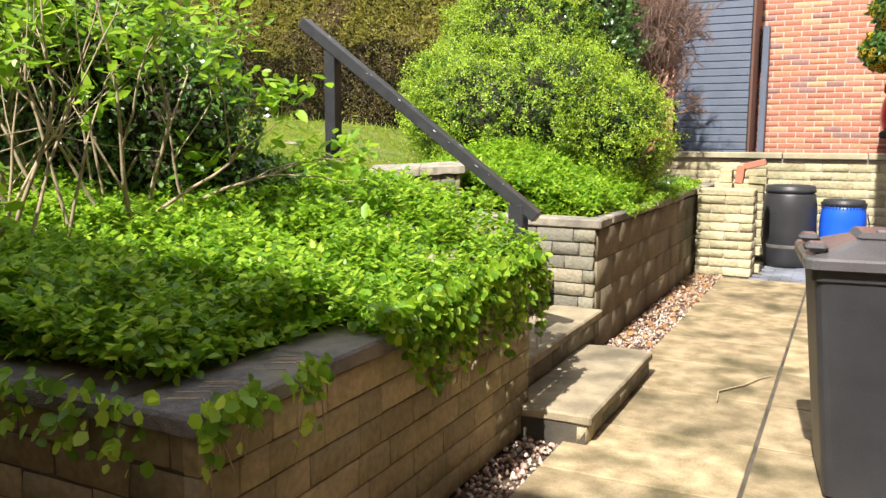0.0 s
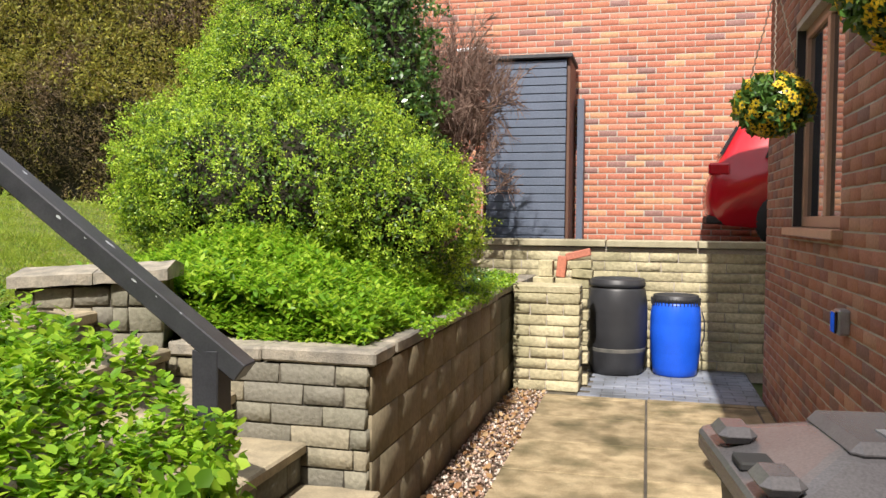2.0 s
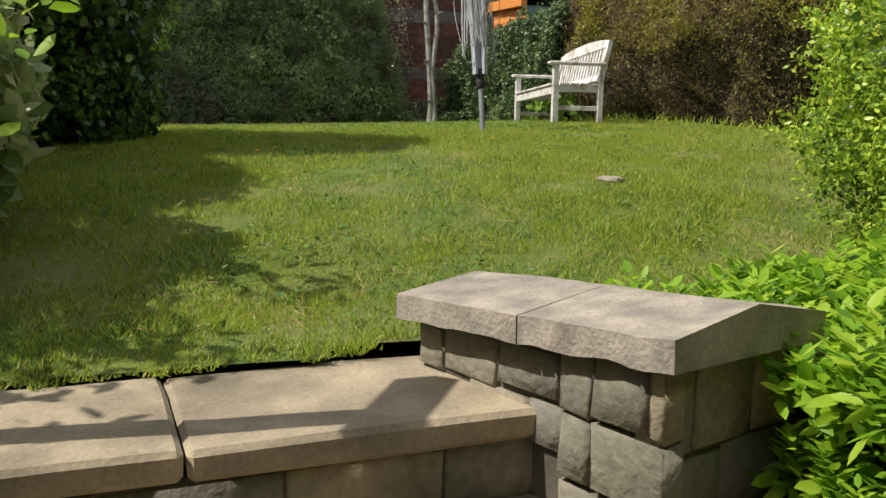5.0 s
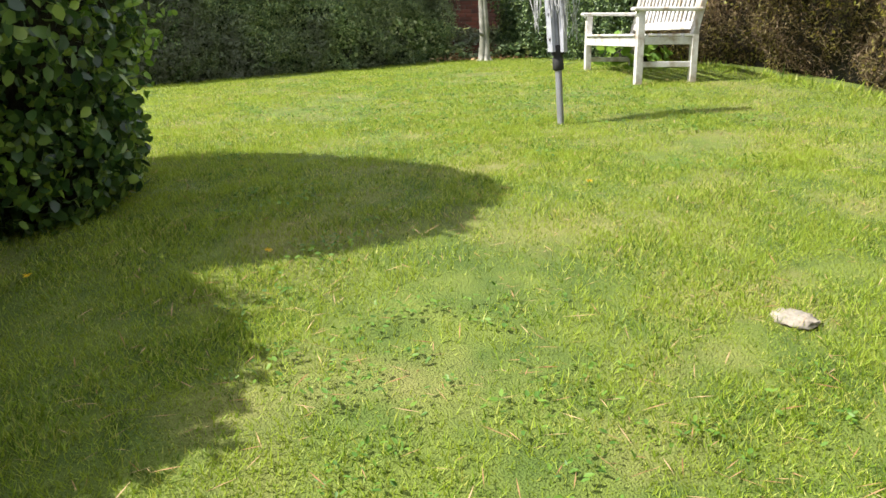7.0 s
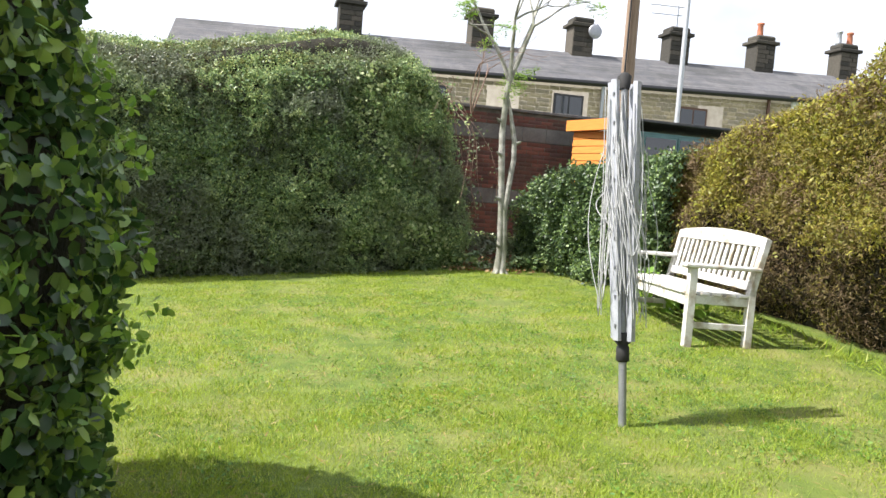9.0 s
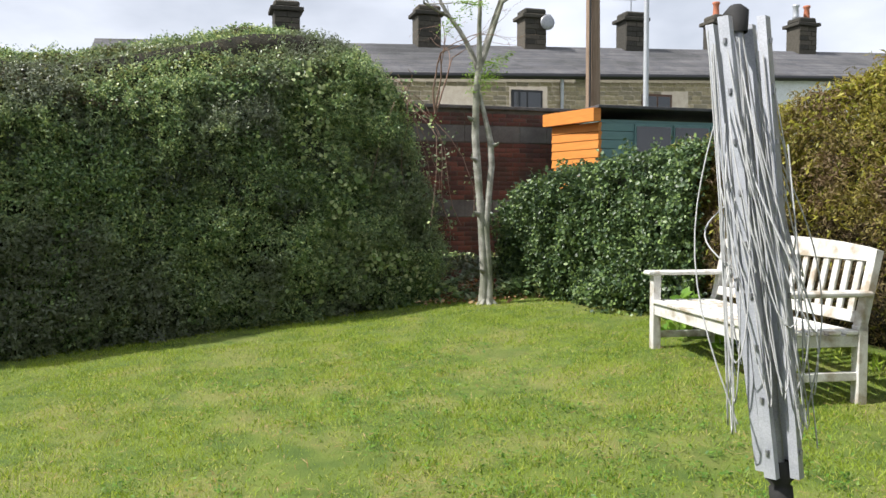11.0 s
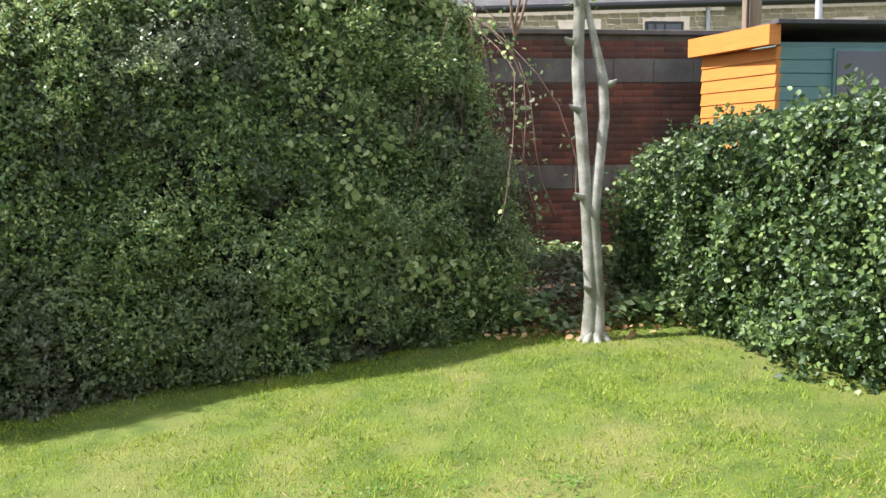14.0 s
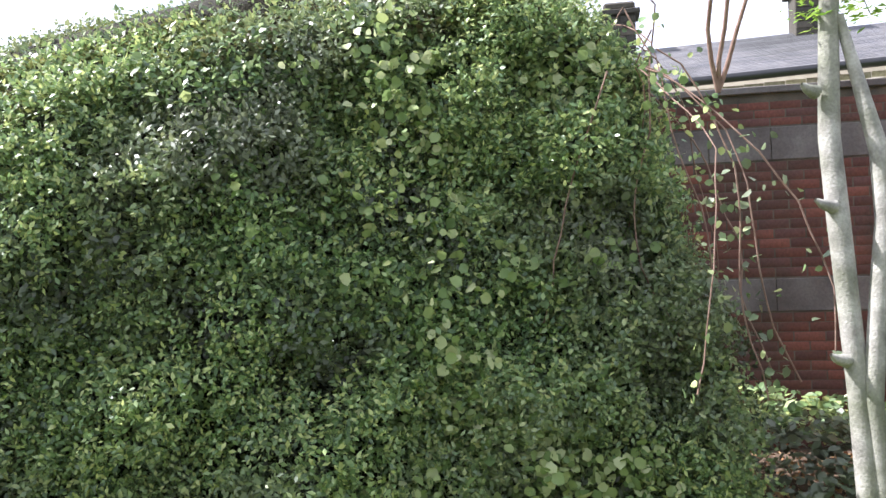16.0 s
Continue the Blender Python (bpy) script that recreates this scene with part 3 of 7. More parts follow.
def turf(x, y):
    """Where the lawn lies: behind the top step and behind the low wall."""
    x, y = np.asarray(x), np.asarray(y)
    v = (x - PO.x) * PV.x + (y - PO.y) * PV.y
    edge = -3.115 - 0.10 * (y - 4.36) + 0.014 * np.sin(y * 23) + 0.010 * np.sin(y * 61)
    return ((x < edge) | ((v > 0.26) & (x < -2.75))) & ((v > 0.30) | (v < -0.02) | (x < -3.26))


def bed_z(x, y):
    return np.interp(x, [-3.4, -2.6, -1.5], [1.22, 1.02, 0.90])


# ---- ground ----
def ground_h(x, y):
    if x > -1.61 and y < 10.78 or (x > -2.75 and 3.9 < y < 5.5) or (y < 1.58 and x > -5):
        return -0.12
    if y >= 10.78 and x > -9:
        return 1.20
    if x > -3.2:
        return 0.80
    if x < -40:
        return -0.5
    return float(lawn_z(x, 6.9)) - 0.32


xs = [-2500, -400, -120, -60, -40, -39.9, -30, -22, -18, -16, -14, -12, -10, -8, -6.2, -6.0, -5.01, -4.99, -4, -3.21, -3.19, -2.77, -2.75, -2.4, -1.62, -1.60, 0.5, 3, 8, 20, 60, 200, 2500]
ys = [-2500, -300, -60, -20, -5, 0, 1.57, 1.59, 3.0, 3.89, 3.91, 5.49, 5.51, 7, 9, 10.77, 10.79, 12, 14, 20, 40, 120, 400, 2500]
GV = [(x, y, ground_h(x, y)) for y in ys for x in xs]
nx = len(xs)
GF = [(j * nx + i, j * nx + i + 1, (j + 1) * nx + i + 1, (j + 1) * nx + i) for j in range(len(ys) - 1) for i in range(nx - 1)]
arrays("ground", GV, GF, "ground_far", kind="structure", label="ground of the gardens reaching to the horizon")

# the lawn
lx, ly = np.linspace(-15.1, -2.6, 150), np.linspace(2.6, 10.2, 80)
X, Y = np.meshgrid(lx, ly)
LP = np.stack([X.ravel(), Y.ravel(), np.zeros(X.size)], axis=1)
LP[:, 2] = lawn_z(LP[:, 0], LP[:, 1]) + 0.012 * lumps(LP * [1, 1, 0], 1.5, 3)
LFc = np.array([(j * 150 + i, j * 150 + i + 1, (j + 1) * 150 + i + 1, (j + 1) * 150 + i) for j in range(79) for i in range(149) if turf(lx[i + 1], ly[j]) and turf(lx[i + 1], ly[j + 1]) and lx[i] < -2.95])
lawn = arrays("lawn", LP, LFc, "grass_ground", kind="structure", label="sunlit mown lawn with dry straw-coloured patches", smooth=True)


def blades(name, x0, x1, y0, y1, n, length, seed, width=0.0035):
    g = np.random.default_rng(seed)
    P = np.stack([g.uniform(x0, x1, n), g.uniform(y0, y1, n), np.zeros(n)], axis=1)
    keep = turf(P[:, 0] + 0.02, P[:, 1])
    dens = lumps(P, 3.0, 9)
    keep &= g.random(n) < 0.70 + 0.55 * dens
    P = P[keep]
    P[:, 2] = lawn_z(P[:, 0], P[:, 1]) + 0.012 * lumps(P * [1, 1, 0], 1.5, 3) - 0.004
    n = len(P)
    a = g.uniform(0, 2 * np.pi, n)
    side = np.stack([np.cos(a), np.sin(a), np.zeros(n)], axis=1)
    lean = g.normal(size=(n, 3)) * 0.85
    lean[:, 2] = 1.0
    lean /= np.linalg.norm(lean, axis=1)[:, None]
    L = (length * g.uniform(0.5, 1.4, n) * (1 + 0.55 * lumps(P, 9.0, 12)))[:, None]
    V = np.stack([P - side * width, P + side * width, P + lean * L], axis=1).reshape(-1, 3)
    Fq = np.arange(3 * n).reshape(n, 3)
    return arrays(name, V, Fq, "grass", kind="stuff", label="blades of mown grass", category="grass")


blades("grass", -8.6, -2.8, 4.0, 8.0, 400000, 0.029, 1, 0.0026)
blades("grass", -15.2, -8.6, 3.6, 9.9, 230000, 0.030, 2, 0.0034)
blades("grass", -8.6, -2.8, 8.0, 9.9, 50000, 0.032, 3, 0.0032)


# ---- patio ----
box("patio", (-1.19, -3.0, -0.14), (0.64, 10.8, -0.007), "mortar_dark", kind="structure", label="bedding under the patio", bevel=0)
patio = bpy.data.objects["patio"]


def slab_piece(lo, hi, mat, parent, name="slab", seed=0, depth=0.045):
    g = random.Random(seed)
    bm = bmesh.new()
    t = [g.uniform(-0.0025, 0.0025) for _ in range(4)]
    vs = add_box(bm, (lo[0], lo[1], hi[2] - depth), hi, 0.004)
    return part(name, bm, mat, parent)


def slabs():
    k = 0
    y = -2.88
    while y < 9.1:
        for x0, x1 in ((-1.20, -0.335), (-0.325, 0.54), (0.55, 0.636)):
            slab_piece((x0 + 0.004, y + 0.006, 0), (x1 - 0.004, min(y + 0.70, 9.2) - 0.008, random.Random(k).uniform(-0.001, 0.004)), "slab", patio, "slab", k)
            k += 1
        y += 0.704
    for i in range(13):
        for j in range(8):
            off = 0.10 if i % 2 else 0.0
            x0 = -0.92 + j * 0.205 + off
            y0 = 9.215 + i * 0.118
            slab_piece((x0, y0, 0), (min(x0 + 0.20, 0.63), y0 + 0.113, random.Random(i * 9 + j).uniform(-0.001, 0.003)), "paver_blue", patio, "block_paver", i * 9 + j)


# ---- back retaining wall ----
backwall = box("wall_back", (-2.3, 10.75, -0.1), (3.0, 11.05, 1.24), "mortar", kind="structure", label="low buff stone retaining wall with a flat coping", bevel=0)
courses(backwall, (-2.3, 10.75, 0), (1, 0, 0), 4.2, 0.0, 1.20, 0.30, 0.088, 0.008, "stone_buff", "stone", (-0.2, 10.7, 0.6), 300, c=0.005, r=0.004, random_l=0.45, seed=4, proud=0.010)
for k in range(6):
    box("coping", (-2.6 + k * 0.92, 10.69, 1.25), (-1.69 + k * 0.92, 11.10, 1.32), "coping_buff", backwall, 0.008)
pillar = box("wall_stub", (-1.49, 9.32, -0.1), (-0.93, 9.62, 0.86), "mortar", kind="structure", label="stub of buff split-faced stone wall", bevel=0)
courses(pillar, (-1.50, 9.31, 0), (1, 0, 0), 0.58, 0.0, 0.88, 0.29, 0.088, 0.010, "stone_buff", "stone", (-1.2, 9.3, 0.5), 60, c=0.006, r=0.005, seed=6, proud=0.008)
courses(pillar, (-0.925, 9.31, 0), (0, 1, 0), 0.32, 0.0, 0.88, 0.29, 0.088, 0.010, "stone_buff", "stone", (-0.9, 9.3, 0.5), 60, c=0.006, r=0.005, seed=7, proud=0.010)
box("coping", (-1.51, 9.30, 0.875), (-0.915, 9.63, 0.945), "stone_buff", pillar, 0.010)


def loose_stones():
    for k in range(9):
        if k % 2 == 0:
            s = thing("toothing_stone", (-0.95, 9.75, 0.05 + k * 0.1), "buff split-faced stone block jutting out of the unfinished wall", "stone", "toothing stones of the unfinished wall")
            box("block", (-1.05, 9.64, 0.0 + k * 0.1), (-0.86, 9.86, 0.094 + k * 0.1), "stone_buff", s, 0.008)
        else:
            s = thing("toothing_stone", (-1.05, 9.75, 0.05 + k * 0.1), "buff split-faced stone block recessed in the unfinished wall", "stone", "toothing stones of the unfinished wall")
            box("block", (-1.30, 9.64, 0.0 + k * 0.1), (-0.96, 9.86, 0.094 + k * 0.1), "stone_buff", s, 0.008)
    for lo, hi, m, a, lab in (((-1.17, 9.66, 0.90), (-0.86, 9.84, 0.99), "stone_buff", 0, "buff stone block lying on the wall stub"),
                              ((-1.02, 9.64, 0.995), (-0.83, 9.84, 1.075), "stone_buff", 4, "buff stone block stacked on the wall stub"),
                              ((-1.04, 9.64, 1.08), (-0.84, 9.82, 1.155), "stone_buff", -3, "buff stone block on top of a small stack"),
                              ((-1.33, 9.66, 1.0), (-1.20, 9.84, 1.15), "stone_buff", 0, "squarish buff stone block stood on end"),
                              ((-1.16, 9.66, 0.995), (-1.075, 9.80, 1.19), "brick_red", 6, "orange-red brick stood on end in the stack"),
                              ((-1.08, 9.66, 1.175), (-0.85, 9.77, 1.245), "brick_red", -14, "orange-red brick lying tilted on the stack")):
        s = thing("loose_stone" if m == "stone_buff" else "loose_brick", ((lo[0] + hi[0]) / 2, 9.75, lo[2]), lab, "stone" if m == "stone_buff" else "brick", "loose stones stacked on the wall stub")
        box("block", lo, hi, m, s, 0.007, rot=Matrix.Rotation(radians(a), 3, "Y"))
    s = thing("loose_stone", (-1.26, 9.75, 0.90), "buff stone block bridging the wall stub", "stone", "loose stones stacked on the wall stub")
    box("block", (-1.38, 9.66, 0.90), (-1.19, 9.84, 0.995), "stone_buff", s, 0.007)


loose_stones()

# ---- raised bed along the patio ----
bed = box("wall_bed", (-1.86, 5.54, -0.1), (-1.545, 10.75, 0.86), "mortar_dark", kind="structure", label="raised bed wall of weathered tan stone with concrete coping", bevel=0)
courses(bed, (-1.54, 5.53, 0), (0, 1, 0), 5.2, 0.0, 0.86, 0.42, 0.20, 0.005, "stone_bed", "stone", (-1.5, 6, 0.5), 200, c=0.0015, r=0.0006, random_l=0.25, seed=8, proud=0.002)
front = box("wall_bed_front", (-2.55, 5.53, -0.1), (-1.56, 5.83, 0.86), "mortar_dark", kind="structure", label="front of the raised bed in weathered grey stone", bevel=0)
courses(front, (-2.56, 5.49, 0), (1, 0, 0), 1.01, 0.30, 0.87, 0.24, 0.092, 0.008, "stone_grey", "stone", (-1.8, 5.5, 0.6), 80, c=0.003, r=0.003, seed=9, proud=0.006, random_l=0.25)
box("stone_core", (-2.55, 5.495, 0.2), (-1.56, 5.56, 0.86), "mortar_dark", front, 0)


def coping_run(parent, x0, y0, x1, y1, z, width, thick, n, seed=0, mat="coping", name="coping"):
    """Flags laid end to end along a line."""
    g = random.Random(seed)
    d = Vector((x1 - x0, y1 - y0, 0))
    L = d.length
    a = math.atan2(d.y, d.x)
    cuts = [0.0] + [(k + g.uniform(-0.12, 0.12)) / n for k in range(1, n)] + [1.0]
    for s, e in zip(cuts, cuts[1:]):
        bm = bmesh.new()
        add_box(bm, (s * L + 0.003, -width / 2, 0), (e * L - 0.003, width / 2, thick), 0.010)
        bmesh.ops.subdivide_edges(bm, edges=[q for q in bm.edges if q.calc_length() > 0.2], cuts=3, use_grid_fill=True)
        for v in bm.verts:
            v.co += noise.noise_vector(v.co * 9 + Vector((seed * 3.0, s * 5, 0))) * 0.006
        bm.transform(Matrix.Translation((x0, y0, z + g.uniform(-0.003, 0.003))) @ Matrix.Rotation(a + g.uniform(-0.006, 0.006), 4, "Z"))
        part(name, bm, mat, parent)


coping_run(bed, -1.66, 5.82, -1.66, 10.75, 0.875, 0.30, 0.065, 7, 2)
coping_run(front, -2.55, 5.62, -1.50, 5.62, 0.875, 0.30, 0.065, 2, 3)

# ---- bed in front, beside the steps ----
nearbed = box("wall_near_bed", (-1.70, 1.54, -0.1), (-1.435, 3.88, 0.745), "mortar_dark", kind="structure", label="near raised bed wall of cracked tan stone blocks", bevel=0)
courses(nearbed, (-1.42, 1.53, 0), (0, 1, 0), 2.36, 0.0, 0.745, 0.21, 0.10, 0.005, "stone_near", "stone", (-1.4, 2.4, 0.6), 300, c=0.0025, r=0.0015, random_l=0.6, seed=12, proud=0.003)
nearfront = box("wall_near_bed_front", (-6.0, 1.54, -0.1), (-1.70, 1.80, 0.745), "mortar_dark", kind="structure", label="end wall of the near raised bed in dark stone", bevel=0)
courses(nearfront, (-4.2, 1.54, 0), (1, 0, 0), 2.77, 0.0, 0.745, 0.29, 0.095, 0.008, "stone_tan", "stone", (-1.6, 1.5, 0.6), 200, c=0.006, r=0.005, seed=13, proud=0.006)
nearend = box("wall_near_bed_side", (-2.95, 3.60, -0.1), (-1.70, 3.88, 0.745), "mortar_dark", kind="structure", label="wall of the near bed beside the steps", bevel=0)
courses(nearend, (-1.42, 3.89, 0), (-1, 0, 0), 1.5, 0.0, 0.745, 0.24, 0.085, 0.008, "stone_tan", "stone", (-1.6, 3.9, 0.6), 100, seed=14, proud=0.006)
coping_run(nearbed, -1.54, 1.50, -1.54, 3.90, 0.745, 0.27, 0.06, 4, 5, "coping_dark")
coping_run(nearfront, -6.0, 1.65, -1.70, 1.65, 0.745, 0.28, 0.06, 6, 6, "coping_dark")

# ---- steps ----
steps = thing("steps", (-2.0, 4.7, 0), "stone garden steps climbing from the patio to the lawn", "steps", kind="structure")
TREADS = [(-1.05, -1.50, 0.15, 3.78, 5.16), (-1.47, -1.86, 0.325, 3.90, 5.47), (-1.84, -2.20, 0.51, 3.90, 5.49), (-2.18, -2.52, 0.72, 3.90, 5.49), (-2.49, -2.86, 0.92, 3.90, 5.42), (-2.745, -3.185, 1.095, 4.02, 5.42)]
SLANT = radians(6.8)
for k, (xf, xb, z, y0, y1) in enumerate(TREADS):
    zb = -0.05 if k == 0 else TREADS[k - 1][2] - 0.02
    a = SLANT if k == 5 else 0.0
    sh = math.tan(a) * (y1 - y0) / 2
    riser = box("riser", (xb, y0 + 0.01, zb), (xf - 0.03, y1 - 0.005, z - 0.055), "mortar_dark", steps, 0, rot=Matrix.Rotation(a, 3, "Z") if a else None)
    coping_run(steps, (xf + xb) / 2 + sh, y0, (xf + xb) / 2 - sh, y1, z - 0.055, xf - xb, 0.055, 1 if k < 4 else 2, 20 + k, "step", "tread")
    courses(riser, (xf - 0.03 + sh, y0 + 0.01, 0), (-math.sin(a), math.cos(a), 0), y1 - y0 - 0.02, max(0, zb + 0.02), z - 0.058, 0.28, 0.09, 0.006, "stone_grey", "stone", (xf, 4.5, z), 20, seed=30 + k, c=0.005, r=0.003)

kerbw = box("wall_step_side", (-3.02, 3.885, 0.6), (-2.80, 4.00, 1.15), "mortar_dark", kind="structure", label="low stone kerb wall beside the top step", bevel=0)
courses(kerbw, (-2.80, 3.80, 0), (0, 1, 0), 0.11, 0.9, 1.15, 0.14, 0.11, 0.008, "stone_grey", "stone", (-2.7, 4.2, 1), 10, seed=44)
coping_run(kerbw, -3.04, 3.945, -2.78, 3.945, 1.155, 0.13, 0.05, 1, 45)

# ---- low wall and pier by the lawn ----
def pier_box(name, u0, v0, z0, u1, v1, z1, mat, parent=None, bevel=0.0, **kw):
    """A box in the pier's own directions, u along its face to the right and v into it."""
    bm = bmesh.new()
    add_box(bm, (u0, v0, z0), (u1, v1, z1), bevel)
    bm.transform(Matrix.Translation(PO) @ Matrix.Rotation(PA, 4, "Z"))
    return part(name, bm, mat, parent, **kw)


pier = pier_box("wall_pier", -0.22, 0.02, 0.6, -0.02, 0.36, 1.235, "mortar_dark", kind="structure", label="short stone pier and low wall with a ridged concrete coping")
pier_box("low_wall", -0.65, 0.03, 0.6, -0.22, 0.36, 1.20, "mortar_dark", pier)
courses(pier, PO + PU * -0.22 + PV * 0.012, PU, 0.22, 0.87, 1.235, 0.13, 0.115, 0.007, "stone_grey", "stone", (-2.6, 5.4, 1), 60, seed=41, c=0.006, r=0.005, random_l=0.35, proud=0.010)
courses(pier, PO + PU * -0.65 + PV * 0.024, PU, 0.43, 1.00, 1.19, 0.16, 0.11, 0.007, "stone_grey", "stone", (-2.6, 5.4, 1), 60, seed=42, slope=0.055, c=0.006, r=0.005, proud=0.006)
courses(pier, PO + PU * -0.02 + PV * 0.01, PV, 0.36, 0.92, 1.235, 0.17, 0.12, 0.007, "stone_grey", "stone", (-2.6, 5.4, 1), 60, seed=43, c=0.006, r=0.005, proud=0.008)


def ridge_cap():
    for x0, x1 in ((-0.67, -0.302), (-0.298, 0.035)):
        bm = bmesh.new()
        prof = [(-0.03, 0), (-0.03, 0.05), (0.19, 0.082), (0.40, 0.05), (0.40, 0)]
        n = 14
        rings = []
        for k in range(n):
            x = x0 + (x1 - x0) * k / (n - 1)
            rings.append([bm.verts.new(PO + PU * x + PV * y + Vector((0, 0, 1.238 + 0.055 * min(0, x) + z)) + noise.noise_vector(Vector((x * 14, y * 14, z * 14))) * 0.007) for y, z in prof])
        for a, b in zip(rings, rings[1:]):
            for i in range(5):
                bm.faces.new((a[i], a[(i + 1) % 5], b[(i + 1) % 5], b[i]))
        bm.faces.new(rings[0])
        bm.faces.new(rings[-1])
        part("coping", bm, "coping", pier)


ridge_cap()


# ---- handrail ----
def handrail():
    ob = thing("handrail", (-2.3, 4.33, 0.3), "black-painted square timber handrail with chipped edges beside the steps", "handrail")
    a, b = Vector((-1.56, 4.39, 1.06)), Vector((-3.06, 4.27, 2.20))
    d = b - a
    bm = bmesh.new()
    add_box(bm, (0, -0.045, -0.045), (d.length, 0.045, 0.02), 0.004)
    X_ = d.normalized()
    Y_ = Vector((0, 0, 1)).cross(X_).normalized()
    Z_ = X_.cross(Y_)
    bm.transform(Matrix.Translation(a) @ Matrix((X_, Y_, Z_)).transposed().to_4x4())
    part("rail", bm, "paint_black", ob)
    for x, y, z0, z1, w in ((-1.68, 4.38, 0.30, 1.12, 0.045), (-2.87, 4.285, 1.22, 2.04, 0.038)):
        box("post", (x - w, y - w, z0), (x + w, y + w, z1), "paint_black", ob, 0.004)
    g = random.Random(8)
    for k in range(26):
        s = g.uniform(0.03, 0.97)
        e = g.choice((-0.0445, 0.0445, g.uniform(-0.03, 0.03)))
        c = a + d * s + Y_ * e + Z_ * (0.0205 if abs(e) < 0.04 else g.uniform(0.0, 0.018))
        r = g.uniform(0.002, 0.007) * (2.0 if k == 3 else 1)
        bm = bmesh.new()
        vs = [bm.verts.new(c + X_ * r * 1.6 * math.cos(q) * g.uniform(0.6, 1.3) + (Y_ if abs(e) < 0.04 else Z_) * r * 0.7 * math.sin(q) * g.uniform(0.6, 1.2)) for q in (0, 1.1, 2.2, 3.3, 4.4, 5.4)]
        top = [bm.verts.new(v.co + (Z_ if abs(e) < 0.04 else Y_ * math.copysign(1, e)) * 0.001) for v in vs]
        bm.faces.new(top)
        for i in range(6):
            bm.faces.new((vs[i], vs[(i + 1) % 6], top[(i + 1) % 6], top[i]))
        part("paint_chip", bm, "galv", ob)
    return ob


handrail()


# ---- gravel strip ----
def gravel():
    g = np.random.default_rng(5)
    n = 5200
    P = np.stack([g.uniform(-1.53, -1.19, n), g.uniform(1.0, 9.3, n), g.uniform(-0.03, 0.004, n)], axis=1)
    P = P[~((P[:, 0] < -1.42) & (P[:, 1] < 3.9)) & ~((P[:, 1] > 3.75) & (P[:, 1] < 5.18) & (P[:, 0] < -1.05))]
    n = len(P)
    base = np.array([(1, 0, 0), (0, 1, 0), (-1, 0, 0), (0, -1, 0), (0, 0, 1), (0, 0, -1)], float)
    r = g.uniform(0.007, 0.017, (n, 1, 1)) * g.uniform(0.6, 1.3, (n, 1, 3))
    a = g.uniform(0, 6.28, n)
    V = base[None] * r
    V = V + g.uniform(-0.003, 0.003, V.shape)
    c, s = np.cos(a)[:, None], np.sin(a)[:, None]
    V = np.stack([V[..., 0] * c - V[..., 1] * s, V[..., 0] * s + V[..., 1] * c, V[..., 2]], axis=-1) + P[:, None, :]
    t = np.array([(0, 1, 4), (1, 2, 4), (2, 3, 4), (3, 0, 4), (1, 0, 5), (2, 1, 5), (3, 2, 5), (0, 3, 5)])
    Fq = (np.arange(n)[:, None, None] * 6 + t[None]).reshape(-1, 3)
    arrays("gravel", V.reshape(-1, 3), Fq, "gravel", kind="stuff", label="pinkish gravel strip along the bed wall", category="gravel")
    box("gravel_bed", (-1.56, 1.0, -0.10), (-1.20, 9.3, -0.022), "soil", kind="structure", bevel=0)


gravel()

# ---- house on the right, with door and window ----
HX = 0.64
house = box("wall_house", (HX + 0.02, 5.62, -0.1), (HX + 0.28, 9.45, 0.0), "mortar", kind="structure", label="brown brick house wall", bevel=0)
for lo, hi in (((HX, 5.62, 0), (HX + 0.28, 6.72, 3.95)), ((HX, 6.72, 0), (HX + 0.28, 8.22, 1.47)), ((HX, 6.72, 2.86), (HX + 0.28, 8.22, 3.95)), ((HX, 8.22, 0), (HX + 0.28, 9.45, 3.95)),
               ((HX, -4.0, 0), (HX + 0.28, 4.56, 3.95)), ((HX, 4.56, 2.42), (HX + 0.28, 5.62, 3.95)), ((HX + 0.28, 9.17, 0), (6.0, 9.45, 3.95)),
               ((0.27, -9.0, 0), (6.0, -2.6, 3.95))):
    box("masonry", lo, hi, "mortar", house, 0)
box("roof_eave", (0.23, -9.0, 3.95), (1.2, 9.60, 4.08), "render_white", house, 0.004)
bm_ = bmesh.new()
vs_ = [bm_.verts.new(p) for p in ((0.20, -9.0, 4.09), (0.20, 9.62, 4.09), (4.2, 9.62, 5.3), (4.2, -9.0, 5.3), (0.20, -9.0, 4.17), (0.20, 9.62, 4.17), (4.2, 9.62, 5.4), (4.2, -9.0, 5.4))]
for f_ in ((0, 1, 2, 3), (4, 5, 6, 7), (0, 1, 5, 4), (1, 2, 6, 5), (2, 3, 7, 6), (3, 0, 4, 7)):
    bm_.faces.new([vs_[i] for i in f_])
part("roof_slope", bm_, "slate", house)
courses(house, (HX, 9.46, 0), (0, -1, 0), 12.0, 0.0, 3.94, 0.215, 0.065, 0.010, "brick_house", "brick", (0.6, 4.2, 1.5), 300, (
    (1.23, 2.73, 1.46, 2.87), (3.83, 4.90, -1, 2.43)), seed=50, c=0.003, r=0.0015, proud=0.004)
courses(house, (0.27, -2.6, 0), (0, -1, 0), 3.0, 0.0, 3.0, 0.215, 0.065, 0.010, "brick_house", "brick", None, 0, (), seed=51)
box("ceiling_porch", (HX + 0.1, 4.3, 2.42), (2.6, 5.9, 2.5), "render_white", kind="structure", bevel=0)
